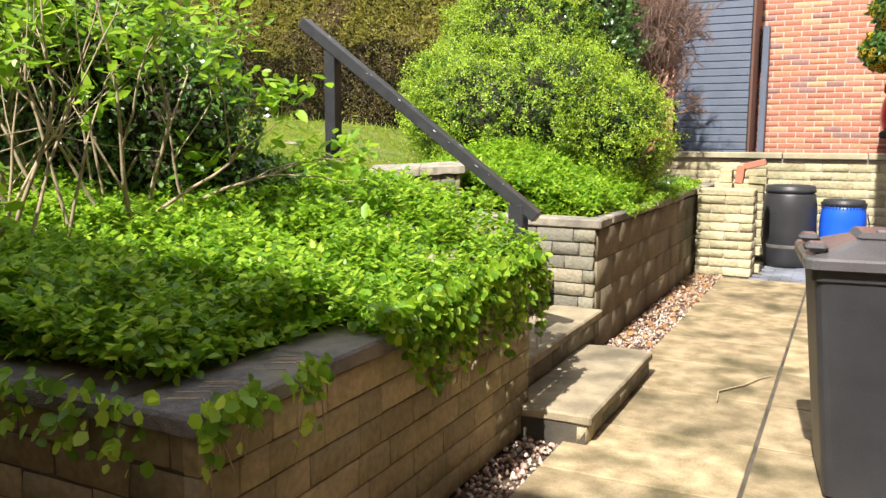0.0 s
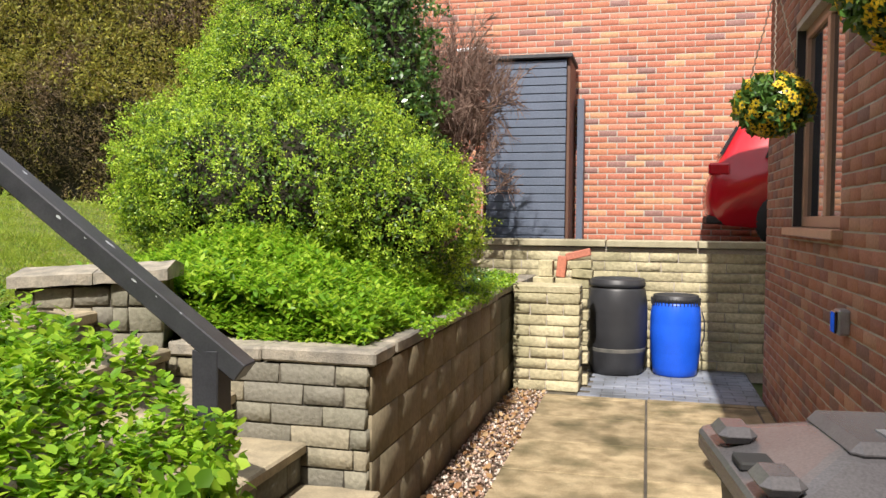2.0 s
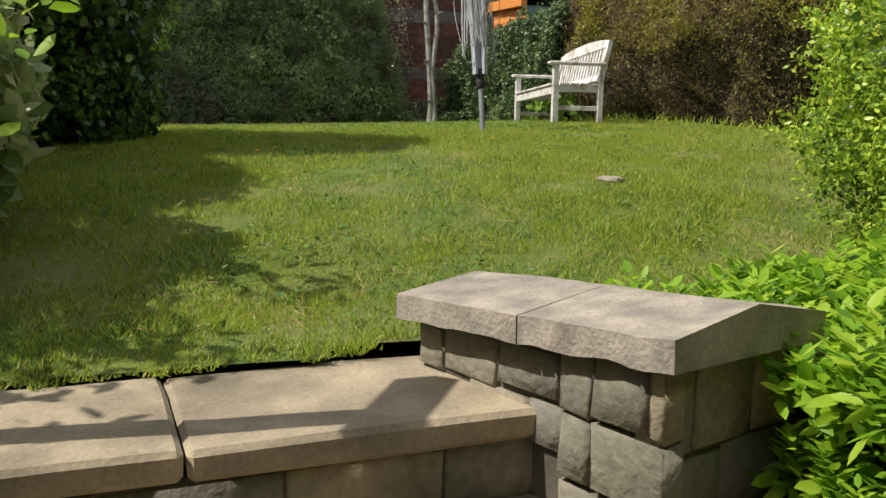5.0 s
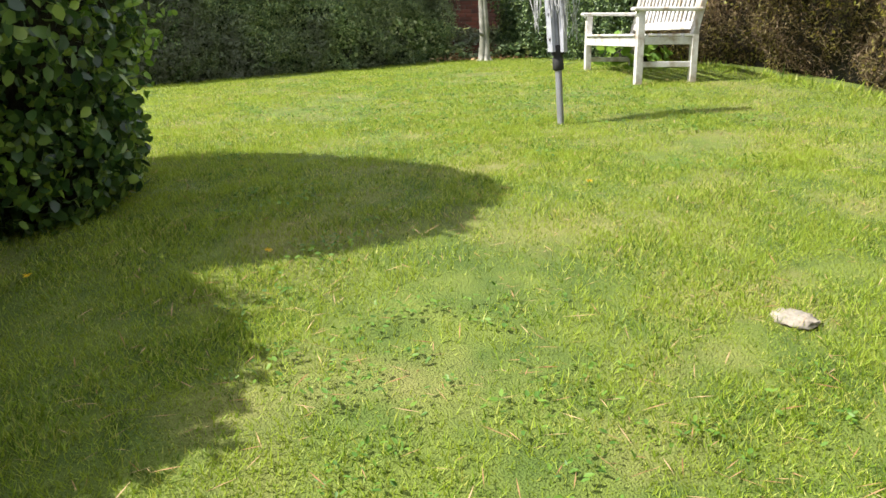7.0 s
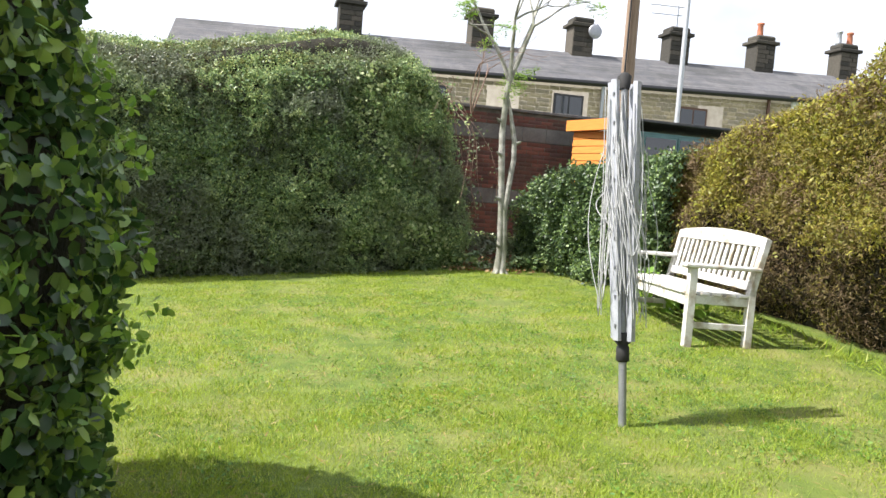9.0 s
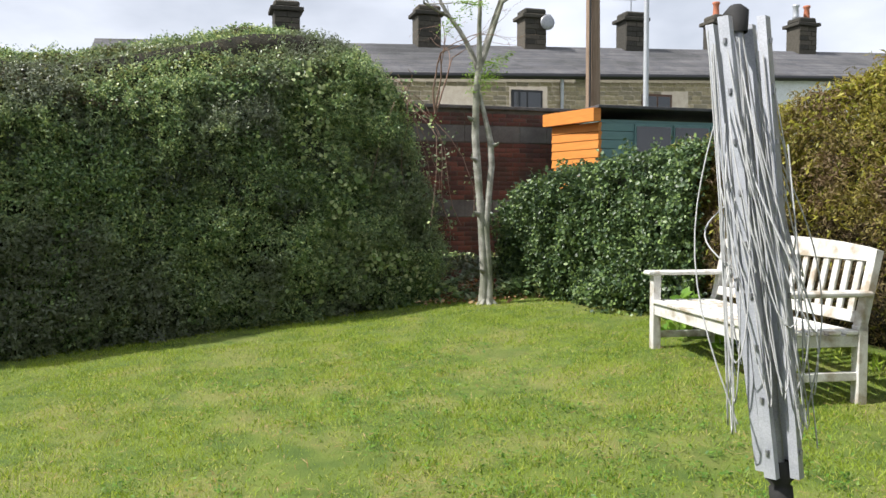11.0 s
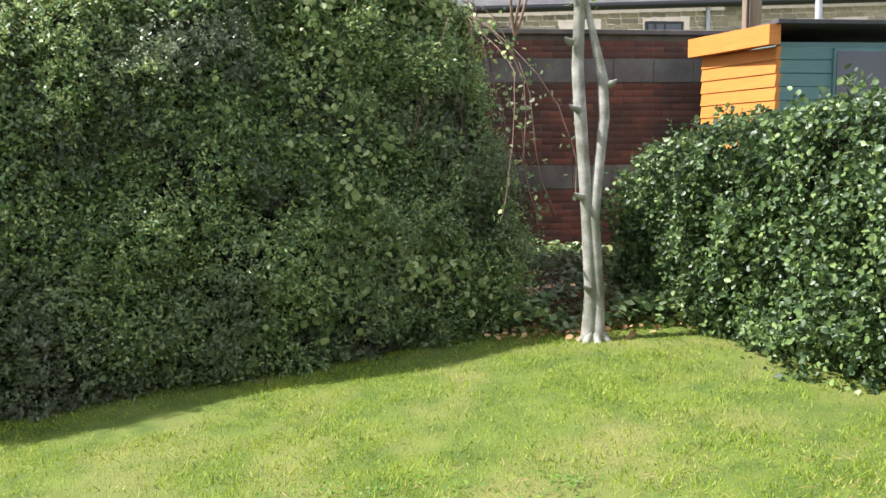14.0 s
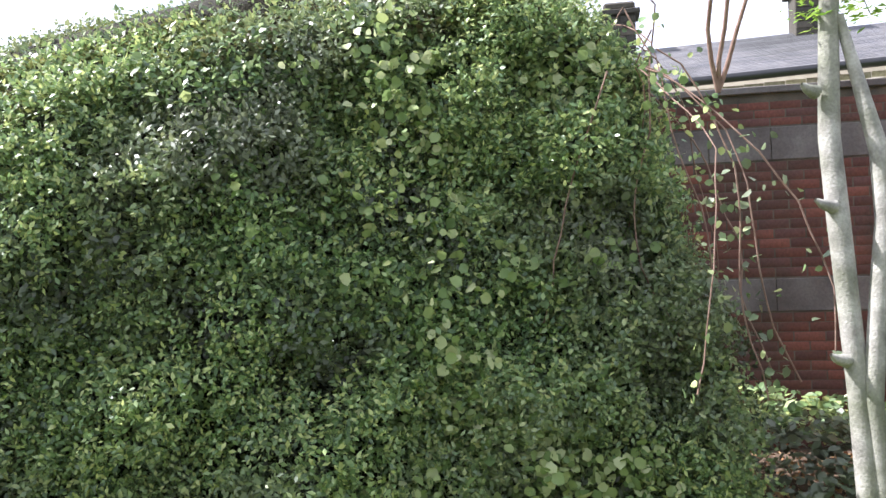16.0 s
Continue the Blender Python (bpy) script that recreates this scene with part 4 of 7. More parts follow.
room = box("wall_porch_back", (2.5, 4.3, -0.1), (2.6, 5.9, 2.42), "block_grey", kind="structure", bevel=0)
box("floor_porch", (HX, 4.3, -0.12), (2.5, 5.9, 0.02), "concrete", kind="structure", bevel=0)
for r in range(11):
    for q in range(4):
        x0 = 0.62 + q * 0.45 - (0.225 if r % 2 else 0)
        lo, hi = max(0.775, x0), min(2.5, x0 + 0.445)
        if hi > lo + 0.05:
            box("block", (max(lo, 0.775), 5.60, r * 0.225), (hi, 5.72, r * 0.225 + 0.219), "block_grey", room, 0.003)
box("wall_porch_side", (0.80, 5.605, 0), (2.5, 5.8, 2.42), "mortar", kind="structure", bevel=0)
box("wall_porch_near", (HX + 0.28, 4.40, 0), (2.5, 4.555, 2.42), "block_grey", kind="structure", bevel=0)


def door():
    d = box("door_frame", (HX + 0.003, 5.54, 0.0), (HX + 0.13, 5.598, 2.40), "upvc_black", None, 0.004, kind="structure", label="black door frame with bright latch keeps")
    box("head", (HX + 0.003, 4.60, 2.33), (HX + 0.13, 5.54, 2.40), "upvc_black", d)
    box("near_jamb", (HX + 0.16, 4.565, 0.0), (HX + 0.24, 4.60, 2.33), "upvc_black", d)
    for z, h in ((0.35, 0.10), (1.15, 0.34), (1.78, 0.10), (2.1, 0.09)):
        box("latch_keep", (HX + 0.085, 5.532, z), (HX + 0.110, 5.54, z + h), "chrome", d, 0.001)


door()


def window():
    w = box("window_1", (HX + 0.06, 6.73, 1.50), (HX + 0.12, 6.80, 2.86), "window_tan", None, 0.004, kind="structure", label="tan-framed casement window with a brick sill")
    for lo, hi in (((HX + 0.06, 8.15, 1.50), (HX + 0.12, 8.215, 2.86)), ((HX + 0.06, 6.80, 1.50), (HX + 0.12, 8.15, 1.57)), ((HX + 0.06, 6.80, 2.79), (HX + 0.12, 8.15, 2.86)), ((HX + 0.06, 7.42, 1.57), (HX + 0.12, 7.50, 2.79))):
        box("window_frame", lo, hi, "window_tan", w, 0.004)
    box("pane", (HX + 0.085, 6.80, 1.57), (HX + 0.092, 7.42, 2.79), "glass", w, 0)
    box("pane", (HX + 0.085, 7.50, 1.57), (HX + 0.092, 8.15, 2.79), "glass", w, 0)
    box("window_sill", (HX - 0.06, 6.66, 1.44), (HX + 0.12, 8.28, 1.495), "window_tan", w, 0.006)
    box("reveal", (HX + 0.005, 8.217, 1.50), (HX + 0.06, 8.222, 2.86), "upvc_black", w, 0)


window()
t_ = thing("outdoor_socket", (HX, 6.5, 1.0), "grey weatherproof outdoor socket box on the brick wall", "socket")
box("box", (HX - 0.06, 6.44, 0.97), (HX, 6.56, 1.10), "steel_grey", t_, 0.01)
box("lid", (HX - 0.075, 6.45, 0.98), (HX - 0.062, 6.55, 1.09), "glass", t_, 0.004)

# ---- neighbour's brick gable, cupboard and car ----
GY = 12.35
gable = box("wall_gable", (-9.0, GY, 0.5), (4.5, GY + 0.3, 6.8), "mortar", kind="structure", label="neighbouring house gable in orange-red brick", bevel=0)
courses(gable, (-5.0, GY, 1.2), (1, 0, 0), 8.0, 0.0, 4.6, 0.215, 0.065, 0.010, "brick_red", "brick", (-0.4, GY, 2.2), 300, seed=60, c=0.003, r=0.0015, proud=0.004)
drive = box("ground_drive", (-9, 11.06, 1.18), (5, GY, 1.225), "tarmac", kind="structure", label="neighbour's drive", bevel=0)


def cupboard():
    x0, x1, y0, y1, z0, z1 = -2.22, -1.27, 11.55, 12.30, 1.225, 3.39
    ob = thing("shed_cupboard", (-1.6, 11.9, z0), "tall blue-grey boarded garden cupboard with brown sides against the brick gable", "shed")
    box("side", (x1 - 0.005, y0 + 0.03, z0), (x1 + 0.03, y1, z1), "brown_trim", ob)
    box("side", (x0 - 0.03, y0 + 0.03, z0), (x0 + 0.005, y1, z1), "brown_trim", ob)
    box("back", (x0, y1 - 0.02, z0), (x1, y1, z1), "brown_trim", ob)
    n = 22
    h = (z1 - z0 - 0.04) / n
    face = box("door", (x0 + 0.01, y0 + 0.02, z0 + 0.02), (x1 - 0.01, y0 + 0.04, z1 - 0.02), "door_blue", ob)
    for k in range(n):
        bm = bmesh.new()
        z = z0 + 0.02 + k * h
        add_box(bm, (x0 + 0.01, y0, z + 0.004), (x1 - 0.01, y0 + 0.02, z + h - 0.004), 0.006)
        part("board", bm, "door_blue", face)
    box("roof", (x0 - 0.05, y0 - 0.05, z1), (x1 + 0.06, y1, z1 + 0.045), "felt", ob, 0.006)
    s = thing("tall_cabinet", (-1.08, 12.2, z0), "narrow grey-blue cabinet standing behind the cupboard", "cabinet")
    box("body", (-1.20, 12.12, z0), (-1.12, 12.34, 3.0), "door_blue", s)


cupboard()
t_ = thing("wall_vent", (-2.4, GY, 3.7), "small white pipe elbow on the gable", "pipe")
sp = Soup()
sp.tube([(-2.75, GY - 0.03, 3.68), (-2.5, GY - 0.05, 3.70), (-2.38, GY - 0.06, 3.70), (-2.36, GY + 0.01, 3.66)], 0.022, 8)
sp.make("pipe", "render_white", t_)


def car():
    """The rear of a hatchback, side on to the gable, nose away from the garden."""
    ob = thing("car", (1.9, 11.9, 1.225), "glossy red hatchback parked on the neighbour's drive", "car")
    xr, z0 = 0.30, 1.225
    prof = [(0.00, 0.36), (-0.04, 0.52), (-0.02, 0.72), (0.06, 0.90), (0.10, 0.98), (0.28, 1.32), (0.40, 1.42), (1.3, 1.50), (2.1, 1.47), (2.9, 1.05), (3.7, 0.92), (3.95, 0.6), (3.9, 0.28), (3.3, 0.2), (0.9, 0.2), (0.12, 0.26)]
    bm = bmesh.new()
    rings = []
    ys_ = [11.28, 11.34, 11.6, 12.0]
    for j, y in enumerate(ys_):
        q = [0.93, 0.985, 1.0, 1.0][j]
        rings.append([bm.verts.new((xr + 1.95 + (x - 1.95) * (q if z > 0.9 else 0.5 + q / 2), y + (0.13 * max(0, (z - 0.9)) / 0.6 if j < 2 else 0), z0 + z)) for x, z in prof])
    n = len(prof)
    for a, b in zip(rings, rings[1:]):
        for i in range(n):
            bm.faces.new((a[i], a[(i + 1) % n], b[(i + 1) % n], b[i]))
    bm.faces.new(rings[0])
    bm.faces.new(rings[-1])
    bmesh.ops.recalc_face_normals(bm, faces=bm.faces)
    bmesh.ops.bevel(bm, geom=bm.edges[:], offset=0.02, segments=2, affect="EDGES")
    body = part("body", bm, "red_paint", ob, smooth=True)
    bm = bmesh.new()
    vs = [bm.verts.new(p) for p in ((xr + 0.13, 11.42, z0 + 1.02), (xr + 0.13, 12.0, z0 + 1.02), (xr + 0.30, 12.0, z0 + 1.32), (xr + 0.30, 11.48, z0 + 1.32))]
    r = bmesh.ops.extrude_face_region(bm, geom=[bm.faces.new(vs)])
    for v in [g for g in r["geom"] if isinstance(g, bmesh.types.BMVert)]:
        v.co += Vector((-0.03, 0, 0.02))
    part("rear_window", bm, "glass", ob)
    bm = bmesh.new()
    vs = [bm.verts.new(p) for p in ((xr + 0.55, 11.325, z0 + 0.98), (xr + 1.6, 11.325, z0 + 0.98), (xr + 1.6, 11.40, z0 + 1.36), (xr + 0.70, 11.40, z0 + 1.34))]
    r = bmesh.ops.extrude_face_region(bm, geom=[bm.faces.new(vs)])
    for v in [g for g in r["geom"] if isinstance(g, bmesh.types.BMVert)]:
        v.co += Vector((0, -0.02, 0))
    part("side_window", bm, "glass", ob)
    box("tail_lamp", (xr - 0.02, 11.27, z0 + 0.80), (xr + 0.20, 11.40, z0 + 0.93), "red_paint", ob, 0.02)
    box("bumper_trim", (xr - 0.03, 11.30, z0 + 0.27), (xr + 0.30, 12.0, z0 + 0.36), "rubber", ob, 0.02)
    for x in (0.78, 3.2):
        bm = bmesh.new()
        bmesh.ops.create_cone(bm, cap_ends=True, segments=32, radius1=0.31, radius2=0.31, depth=0.2)
        bmesh.ops.bevel(bm, geom=bm.edges[:], offset=0.02, segments=2, affect="EDGES")
        bm.transform(Matrix.Translation((xr + x, 11.36, z0 + 0.31)) @ Matrix.Rotation(radians(90), 4, "X"))
        w = part("wheel", bm, "rubber", ob, smooth=True)
        bm = bmesh.new()
        bmesh.ops.create_cone(bm, cap_ends=True, segments=24, radius1=0.20, radius2=0.18, depth=0.02)
        bm.transform(Matrix.Translation((xr + x, 11.25, z0 + 0.31)) @ Matrix.Rotation(radians(90), 4, "X"))
        part("rim", bm, "chrome", w)


car()


# ---- barrels ----
def barrel(name, c, h, r, mat, lid, label, lidlab):
    ob = thing(name, (*c, 0), label, "barrel", "barrels on the block paving")
    pr = [(0.80, 0.0), (0.86, 0.02), (0.90, 0.10), (0.97, 0.28), (0.975, 0.30), (0.985, 0.31), (1.0, 0.50), (1.0, 0.62), (0.995, 0.64), (1.0, 0.66), (0.99, 0.75), (0.93, 0.88), (0.86, 0.925)]
    lathe("body", [(r * a, h * b) for a, b in pr], (*c, 0.0), mat, ob)
    lathe("lid", [(r * 0.90, h * 0.915), (r * 0.93, h * 0.92), (r * 0.93, h * 0.955), (r * 0.90, h * 0.965), (r * 0.90, h * 0.99), (r * 0.86, h), (r * 0.80, h * 0.99), (r * 0.78, h * 0.975)], (*c, 0.0), lid, ob, label=lidlab)
    return ob


black_barrel = barrel("barrel", (-0.63, 10.42), 0.95, 0.30, "bin_black", "bin_black", "tall dull black plastic barrel, dusty towards its foot", "")
lathe("dusty_foot", [(0.262, 0.10), (0.274, 0.15), (0.2915, 0.262), (0.2925, 0.27)], (-0.63, 10.42, 0.0), "dust", black_barrel)
blue_barrel = barrel("barrel", (-0.06, 10.46), 0.80, 0.245, "blue_plastic", "bin_black", "bright blue plastic barrel with a ribbed black lid", "ribbed black lid")
sp = Soup()
for k in range(40):
    a = 2 * math.pi * k / 40
    sp.tube([(-0.06 + 0.232 * math.cos(a), 10.46 + 0.232 * math.sin(a), 0.70), (-0.06 + 0.236 * math.cos(a), 10.46 + 0.236 * math.sin(a), 0.765)], 0.006, 4)
sp.make("lid_ribs", "bin_black", blue_barrel)
sp = Soup()
sp.tube([(0.185, 10.40, 0.30), (0.21, 10.38, 0.40), (0.21, 10.38, 0.55), (0.185, 10.40, 0.64)], 0.008, 6)
sp.make("handle", "bin_black", blue_barrel)


# ---- wheelie bin ----
def wheelie_bin():
    ob = thing("wheelie_bin", (0.27, 3.95, 0), "large charcoal wheeled refuse bin with a closed scuffed lid", "bin")
    xa, xb, ya, yb = -0.15, 0.53, 3.62, 4.22
    bm = bmesh.new()
    rings = []
    for z, t in ((0.02, 0.10), (0.05, 0.095), (0.45, 0.055), (0.85, 0.018), (0.93, 0.012), (0.935, -0.004), (1.0, -0.006)):
        x0, x1, y0, y1 = xa + t * 1.0, xb - t * 0.2, ya + t * 0.6, yb - t * 0.6
        r = 0.04
        ring = []
        for cx, cy, a0 in ((x1 - r, y1 - r, 0), (x0 + r, y1 - r, 90), (x0 + r, y0 + r, 180), (x1 - r, y0 + r, 270)):
            for q in range(4):
                a = radians(a0 + q * 30)
                ring.append(bm.verts.new((cx + r * math.cos(a), cy + r * math.sin(a), z)))
        rings.append(ring)
    n = len(rings[0])
    for a, b in zip(rings, rings[1:]):
        for i in range(n):
            bm.faces.new((a[i], a[(i + 1) % n], b[(i + 1) % n], b[i]))
    bm.faces.new(rings[0])
    bm.faces.new(rings[-1])
    part("body", bm, "bin_black", ob, smooth=False)
    bm = bmesh.new()
    rings = []
    for z, t in ((0.985, -0.035), (1.02, -0.035), (1.03, -0.028), (1.035, 0.0), (1.045, 0.03), (1.085, 0.14), (1.10, 0.19)):
        x0, x1, y0, y1 = xa + t, xb + 0.02 - t * 0.25, ya + t, yb - t
        r = 0.05
        ring = []
        for cx, cy, a0 in ((x1 - r, y1 - r, 0), (x0 + r, y1 - r, 90), (x0 + r, y0 + r, 180), (x1 - r, y0 + r, 270)):
            for q in range(4):
                a = radians(a0 + q * 30)
                ring.append(bm.verts.new((cx + r * math.cos(a), cy + r * math.sin(a), z)))
        rings.append(ring)
    for a, b in zip(rings, rings[1:]):
        for i in range(n):
            bm.faces.new((a[i], a[(i + 1) % n], b[(i + 1) % n], b[i]))
    bm.faces.new(rings[0])
    bm.faces.new(rings[-1])
    lid = part("lid", bm, "bin_lid", ob, "scuffed grey-brown lid")
    bm = bmesh.new()
    add_box(bm, (xa + 0.17, ya + 0.15, 1.075), (xb - 0.10, yb - 0.15, 1.118), 0.02)
    part("lid_panel", bm, "bin_lid", lid)
    for y in (3.70, 4.05):
        box("grip", (xa - 0.03, y - 0.06, 1.045), (xa + 0.055, y + 0.06, 1.083), "bin_lid", lid, 0.018)
    box("catch_plate", (xa - 0.02, 3.84, 1.034), (xa + 0.07, 3.92, 1.052), "rubber", lid, 0.004)
    for k in range(5):
        box("lettering_bar", (0.10 + k * 0.055, 3.80, 1.1185), (0.135 + k * 0.055, 3.88, 1.1215), "steel_grey", lid, 0)
    sp = Soup()
    sp.tube([(0.575, ya - 0.02, 1.06), (0.60, ya - 0.02, 1.08), (0.60, yb + 0.02, 1.08), (0.575, yb + 0.02, 1.06)], 0.016, 8)
    for y in (ya + 0.08, 3.89, yb - 0.08):
        sp.tube([(0.50, y, 1.02), (0.60, y, 1.08)], 0.018, 8)
    sp.make("handle_bar", "bin_black", ob, smooth=True)
    for y in (ya + 0.04, yb - 0.04):
        bm = bmesh.new()
        bmesh.ops.create_cone(bm, cap_ends=True, segments=24, radius1=0.10, radius2=0.10, depth=0.05)
        bm.transform(Matrix.Translation((0.53, y, 0.10)) @ Matrix.Rotation(radians(90), 4, "X"))
        part("wheel", bm, "rubber", ob)
    ob.rotation_euler.z = radians(7)


wheelie_bin()


# ---- hanging baskets ----
def basket(c, r, hook, name="hanging_basket"):
    ob = thing(name, (c[0], c[1], c[2]), "round hanging basket packed with yellow dark-eyed flowers, on a wall bracket", "hanging basket", "hanging baskets on the house wall")
    g = np.random.default_rng(int(c[1] * 10))
    bl = [(*c, r * 0.9, r * 0.9, r * 0.75)]
    # same near-black filler, so gaps between the leaves look shaded
    core_blobs("moss_ball", bl, 0.86, "shade_core", ob)
    P, N = ellipsoids(bl, 2600, 3, 0.08, 12, 0.1)
    V, Fq = leaves(P, N, 0.035, 0.5, 0.1)
    arrays("foliage", V, Fq, "leaf_dark", ob)
    P, N = ellipsoids(bl, 150, 4, 0.06, 12, 0.02)
    pet, eye = Soup(), Soup()
    for p, nn in zip(P, N):
        nn = nn + g.normal(size=3) * 0.25
        nn /= np.linalg.norm(nn)
        t = np.cross(nn, [0.1, 0.2, 0.97])
        t /= np.linalg.norm(t)
        b = np.cross(nn, t)
        p = p + nn * 0.02
        for q in range(8):
            a0 = q * math.pi / 4
            u = math.cos(a0) * t + math.sin(a0) * b
            w = -math.sin(a0) * t + math.cos(a0) * b
            pet.add([p + u * 0.004, p + u * 0.012 + w * 0.005 + nn * 0.003, p + u * 0.021 + nn * 0.001, p + u * 0.012 - w * 0.005 + nn * 0.003], [(0, 1, 2, 3)])
        ring = [p + nn * 0.005 + 0.0055 * (math.cos(k * 1.57) * t + math.sin(k * 1.57) * b) for k in range(4)]
        eye.add(ring, [(0, 1, 2, 3)])
    pet.make("petal", "yellow", ob, kind="stuff")
    eye.make("flower_eye", "rubber", ob, kind="stuff")
    hx, hy, hz = hook
    br = Soup()
    br.tube([(HX, hy, hz + 0.02), (hx - 0.03, hy, hz + 0.03), (hx - 0.05, hy, hz + 0.06), (hx - 0.02, hy, hz + 0.08), (hx + 0.0, hy, hz + 0.05)], 0.006, 6)
    br.tube([(HX, hy, hz - 0.25), (hx + 0.14, hy, hz - 0.02)], 0.005, 6)
    br.tube([(HX - 0.005, hy, hz - 0.30), (HX - 0.005, hy, hz + 0.12), (HX - 0.03, hy, hz + 0.16)], 0.006, 6)
    br.make("bracket", "iron", ob)
    ch = Soup()
    for q in range(3):
        a = q * 2.09 + 0.4
        e = (c[0] + r * 0.85 * math.cos(a), c[1] + r * 0.85 * math.sin(a), c[2] + 0.04)
        s = np.linspace(0, 1, 30)
        ch.tube([(hx + (e[0] - hx) * k + 0.003 * (-1) ** i, hy + (e[1] - hy) * k, hz + (e[2] - hz) * k) for i, k in enumerate(s)], 0.003, 4)
    ch.make("chain", "iron", ob)


basket((0.19, 3.95, 2.03), 0.155, (0.19, 3.95, 2.42))
basket((0.155, 5.70, 2.02), 0.155, (0.155, 5.70, 2.52))


# ---- bench ----
def bench():
    ob = thing("bench", (-10.65, 8.785, 1.86), "white-painted slatted wooden garden bench with flaking paint on the lawn", "bench")
    x0, x1, yf, yb, g0 = -11.56, -9.76, 8.50, 9.07, 1.86
    for x in (x0, x1 - 0.07):
        box("leg", (x, yf, g0 - 0.03), (x + 0.07, yf + 0.065, g0 + 0.62), "white_paint", ob, 0.004)
        box("leg", (x, yb - 0.06, g0 - 0.03), (x + 0.07, yb, g0 + 0.45), "white_paint", ob, 0.004)
        bm = bmesh.new()
        add_box(bm, (x, yb - 0.06, g0 + 0.42), (x + 0.07, yb - 0.01, g0 + 0.90), 0.004, Matrix.Rotation(radians(-12), 3, "X"), (x, yb - 0.03, g0 + 0.42))
        part("back_post", bm, "white_paint", ob)
        box("armrest", (x - 0.02, yf - 0.05, g0 + 0.62), (x + 0.09, yb + 0.02, g0 + 0.655), "white_paint", ob, 0.01)
        box("stretcher", (x + 0.015, yf + 0.06, g0 + 0.13), (x + 0.055, yb - 0.05, g0 + 0.18), "white_paint", ob, 0.003)
        box("seat_rail", (x + 0.012, yf + 0.06, g0 + 0.33), (x + 0.058, yb - 0.05, g0 + 0.40), "white_paint", ob, 0.003)
    box("front_apron", (x0 + 0.07, yf + 0.01, g0 + 0.31), (x1 - 0.07, yf + 0.045, g0 + 0.40), "white_paint", ob, 0.003)
    for k in range(5):
        y = yf - 0.01 + k * 0.11
        box("seat_slat", (x0 + 0.0 if k else x0 + 0.07, y, g0 + 0.402), (x1 - (0 if k else 0.07), y + 0.078, g0 + 0.425), "white_paint", ob, 0.004)
    R = Matrix.Rotation(radians(-12), 3, "X")
    piv = Vector(((x0 + x1) / 2, yb - 0.03, g0 + 0.42))

    def tilted(name, lo, hi):
        bm = bmesh.new()
        add_box(bm, lo, hi, 0.004)
        for v in bm.verts:
            v.co = piv + R @ (v.co - piv)
        return bm
    part("back_rail", tilted("r", (x0 + 0.07, yb - 0.055, g0 + 0.46), (x1 - 0.07, yb - 0.02, g0 + 0.53)), "white_paint", ob)
    n = 15
    for k in range(n):
        x = x0 + 0.12 + k * (x1 - x0 - 0.29) / (n - 1)
        part("back_slat", tilted("s", (x, yb - 0.047, g0 + 0.53), (x + 0.05, yb - 0.027, g0 + 0.85)), "white_paint", ob)
    bm = bmesh.new()
    m = 16
    rings = []
    for k in range(m + 1):
        s = k / m
        x = x0 + 0.0 + (x1 - x0) * s
        top = g0 + 0.90 + 0.055 * math.sin(math.pi * s) ** 0.7
        rings.append([bm.verts.new(piv + R @ (Vector(p) - piv)) for p in ((x, yb - 0.058, g0 + 0.83), (x, yb - 0.018, g0 + 0.83), (x, yb - 0.018, top), (x, yb - 0.058, top))])
    for a, b in zip(rings, rings[1:]):
        for i in range(4):
            bm.faces.new((a[i], a[(i + 1) % 4], b[(i + 1) % 4], b[i]))
    bm.faces.new(rings[0])
    bm.faces.new(rings[-1])
    part("top_rail", bm, "white_paint", ob)
    ob.rotation_euler.z = radians(-7.6)


bench()


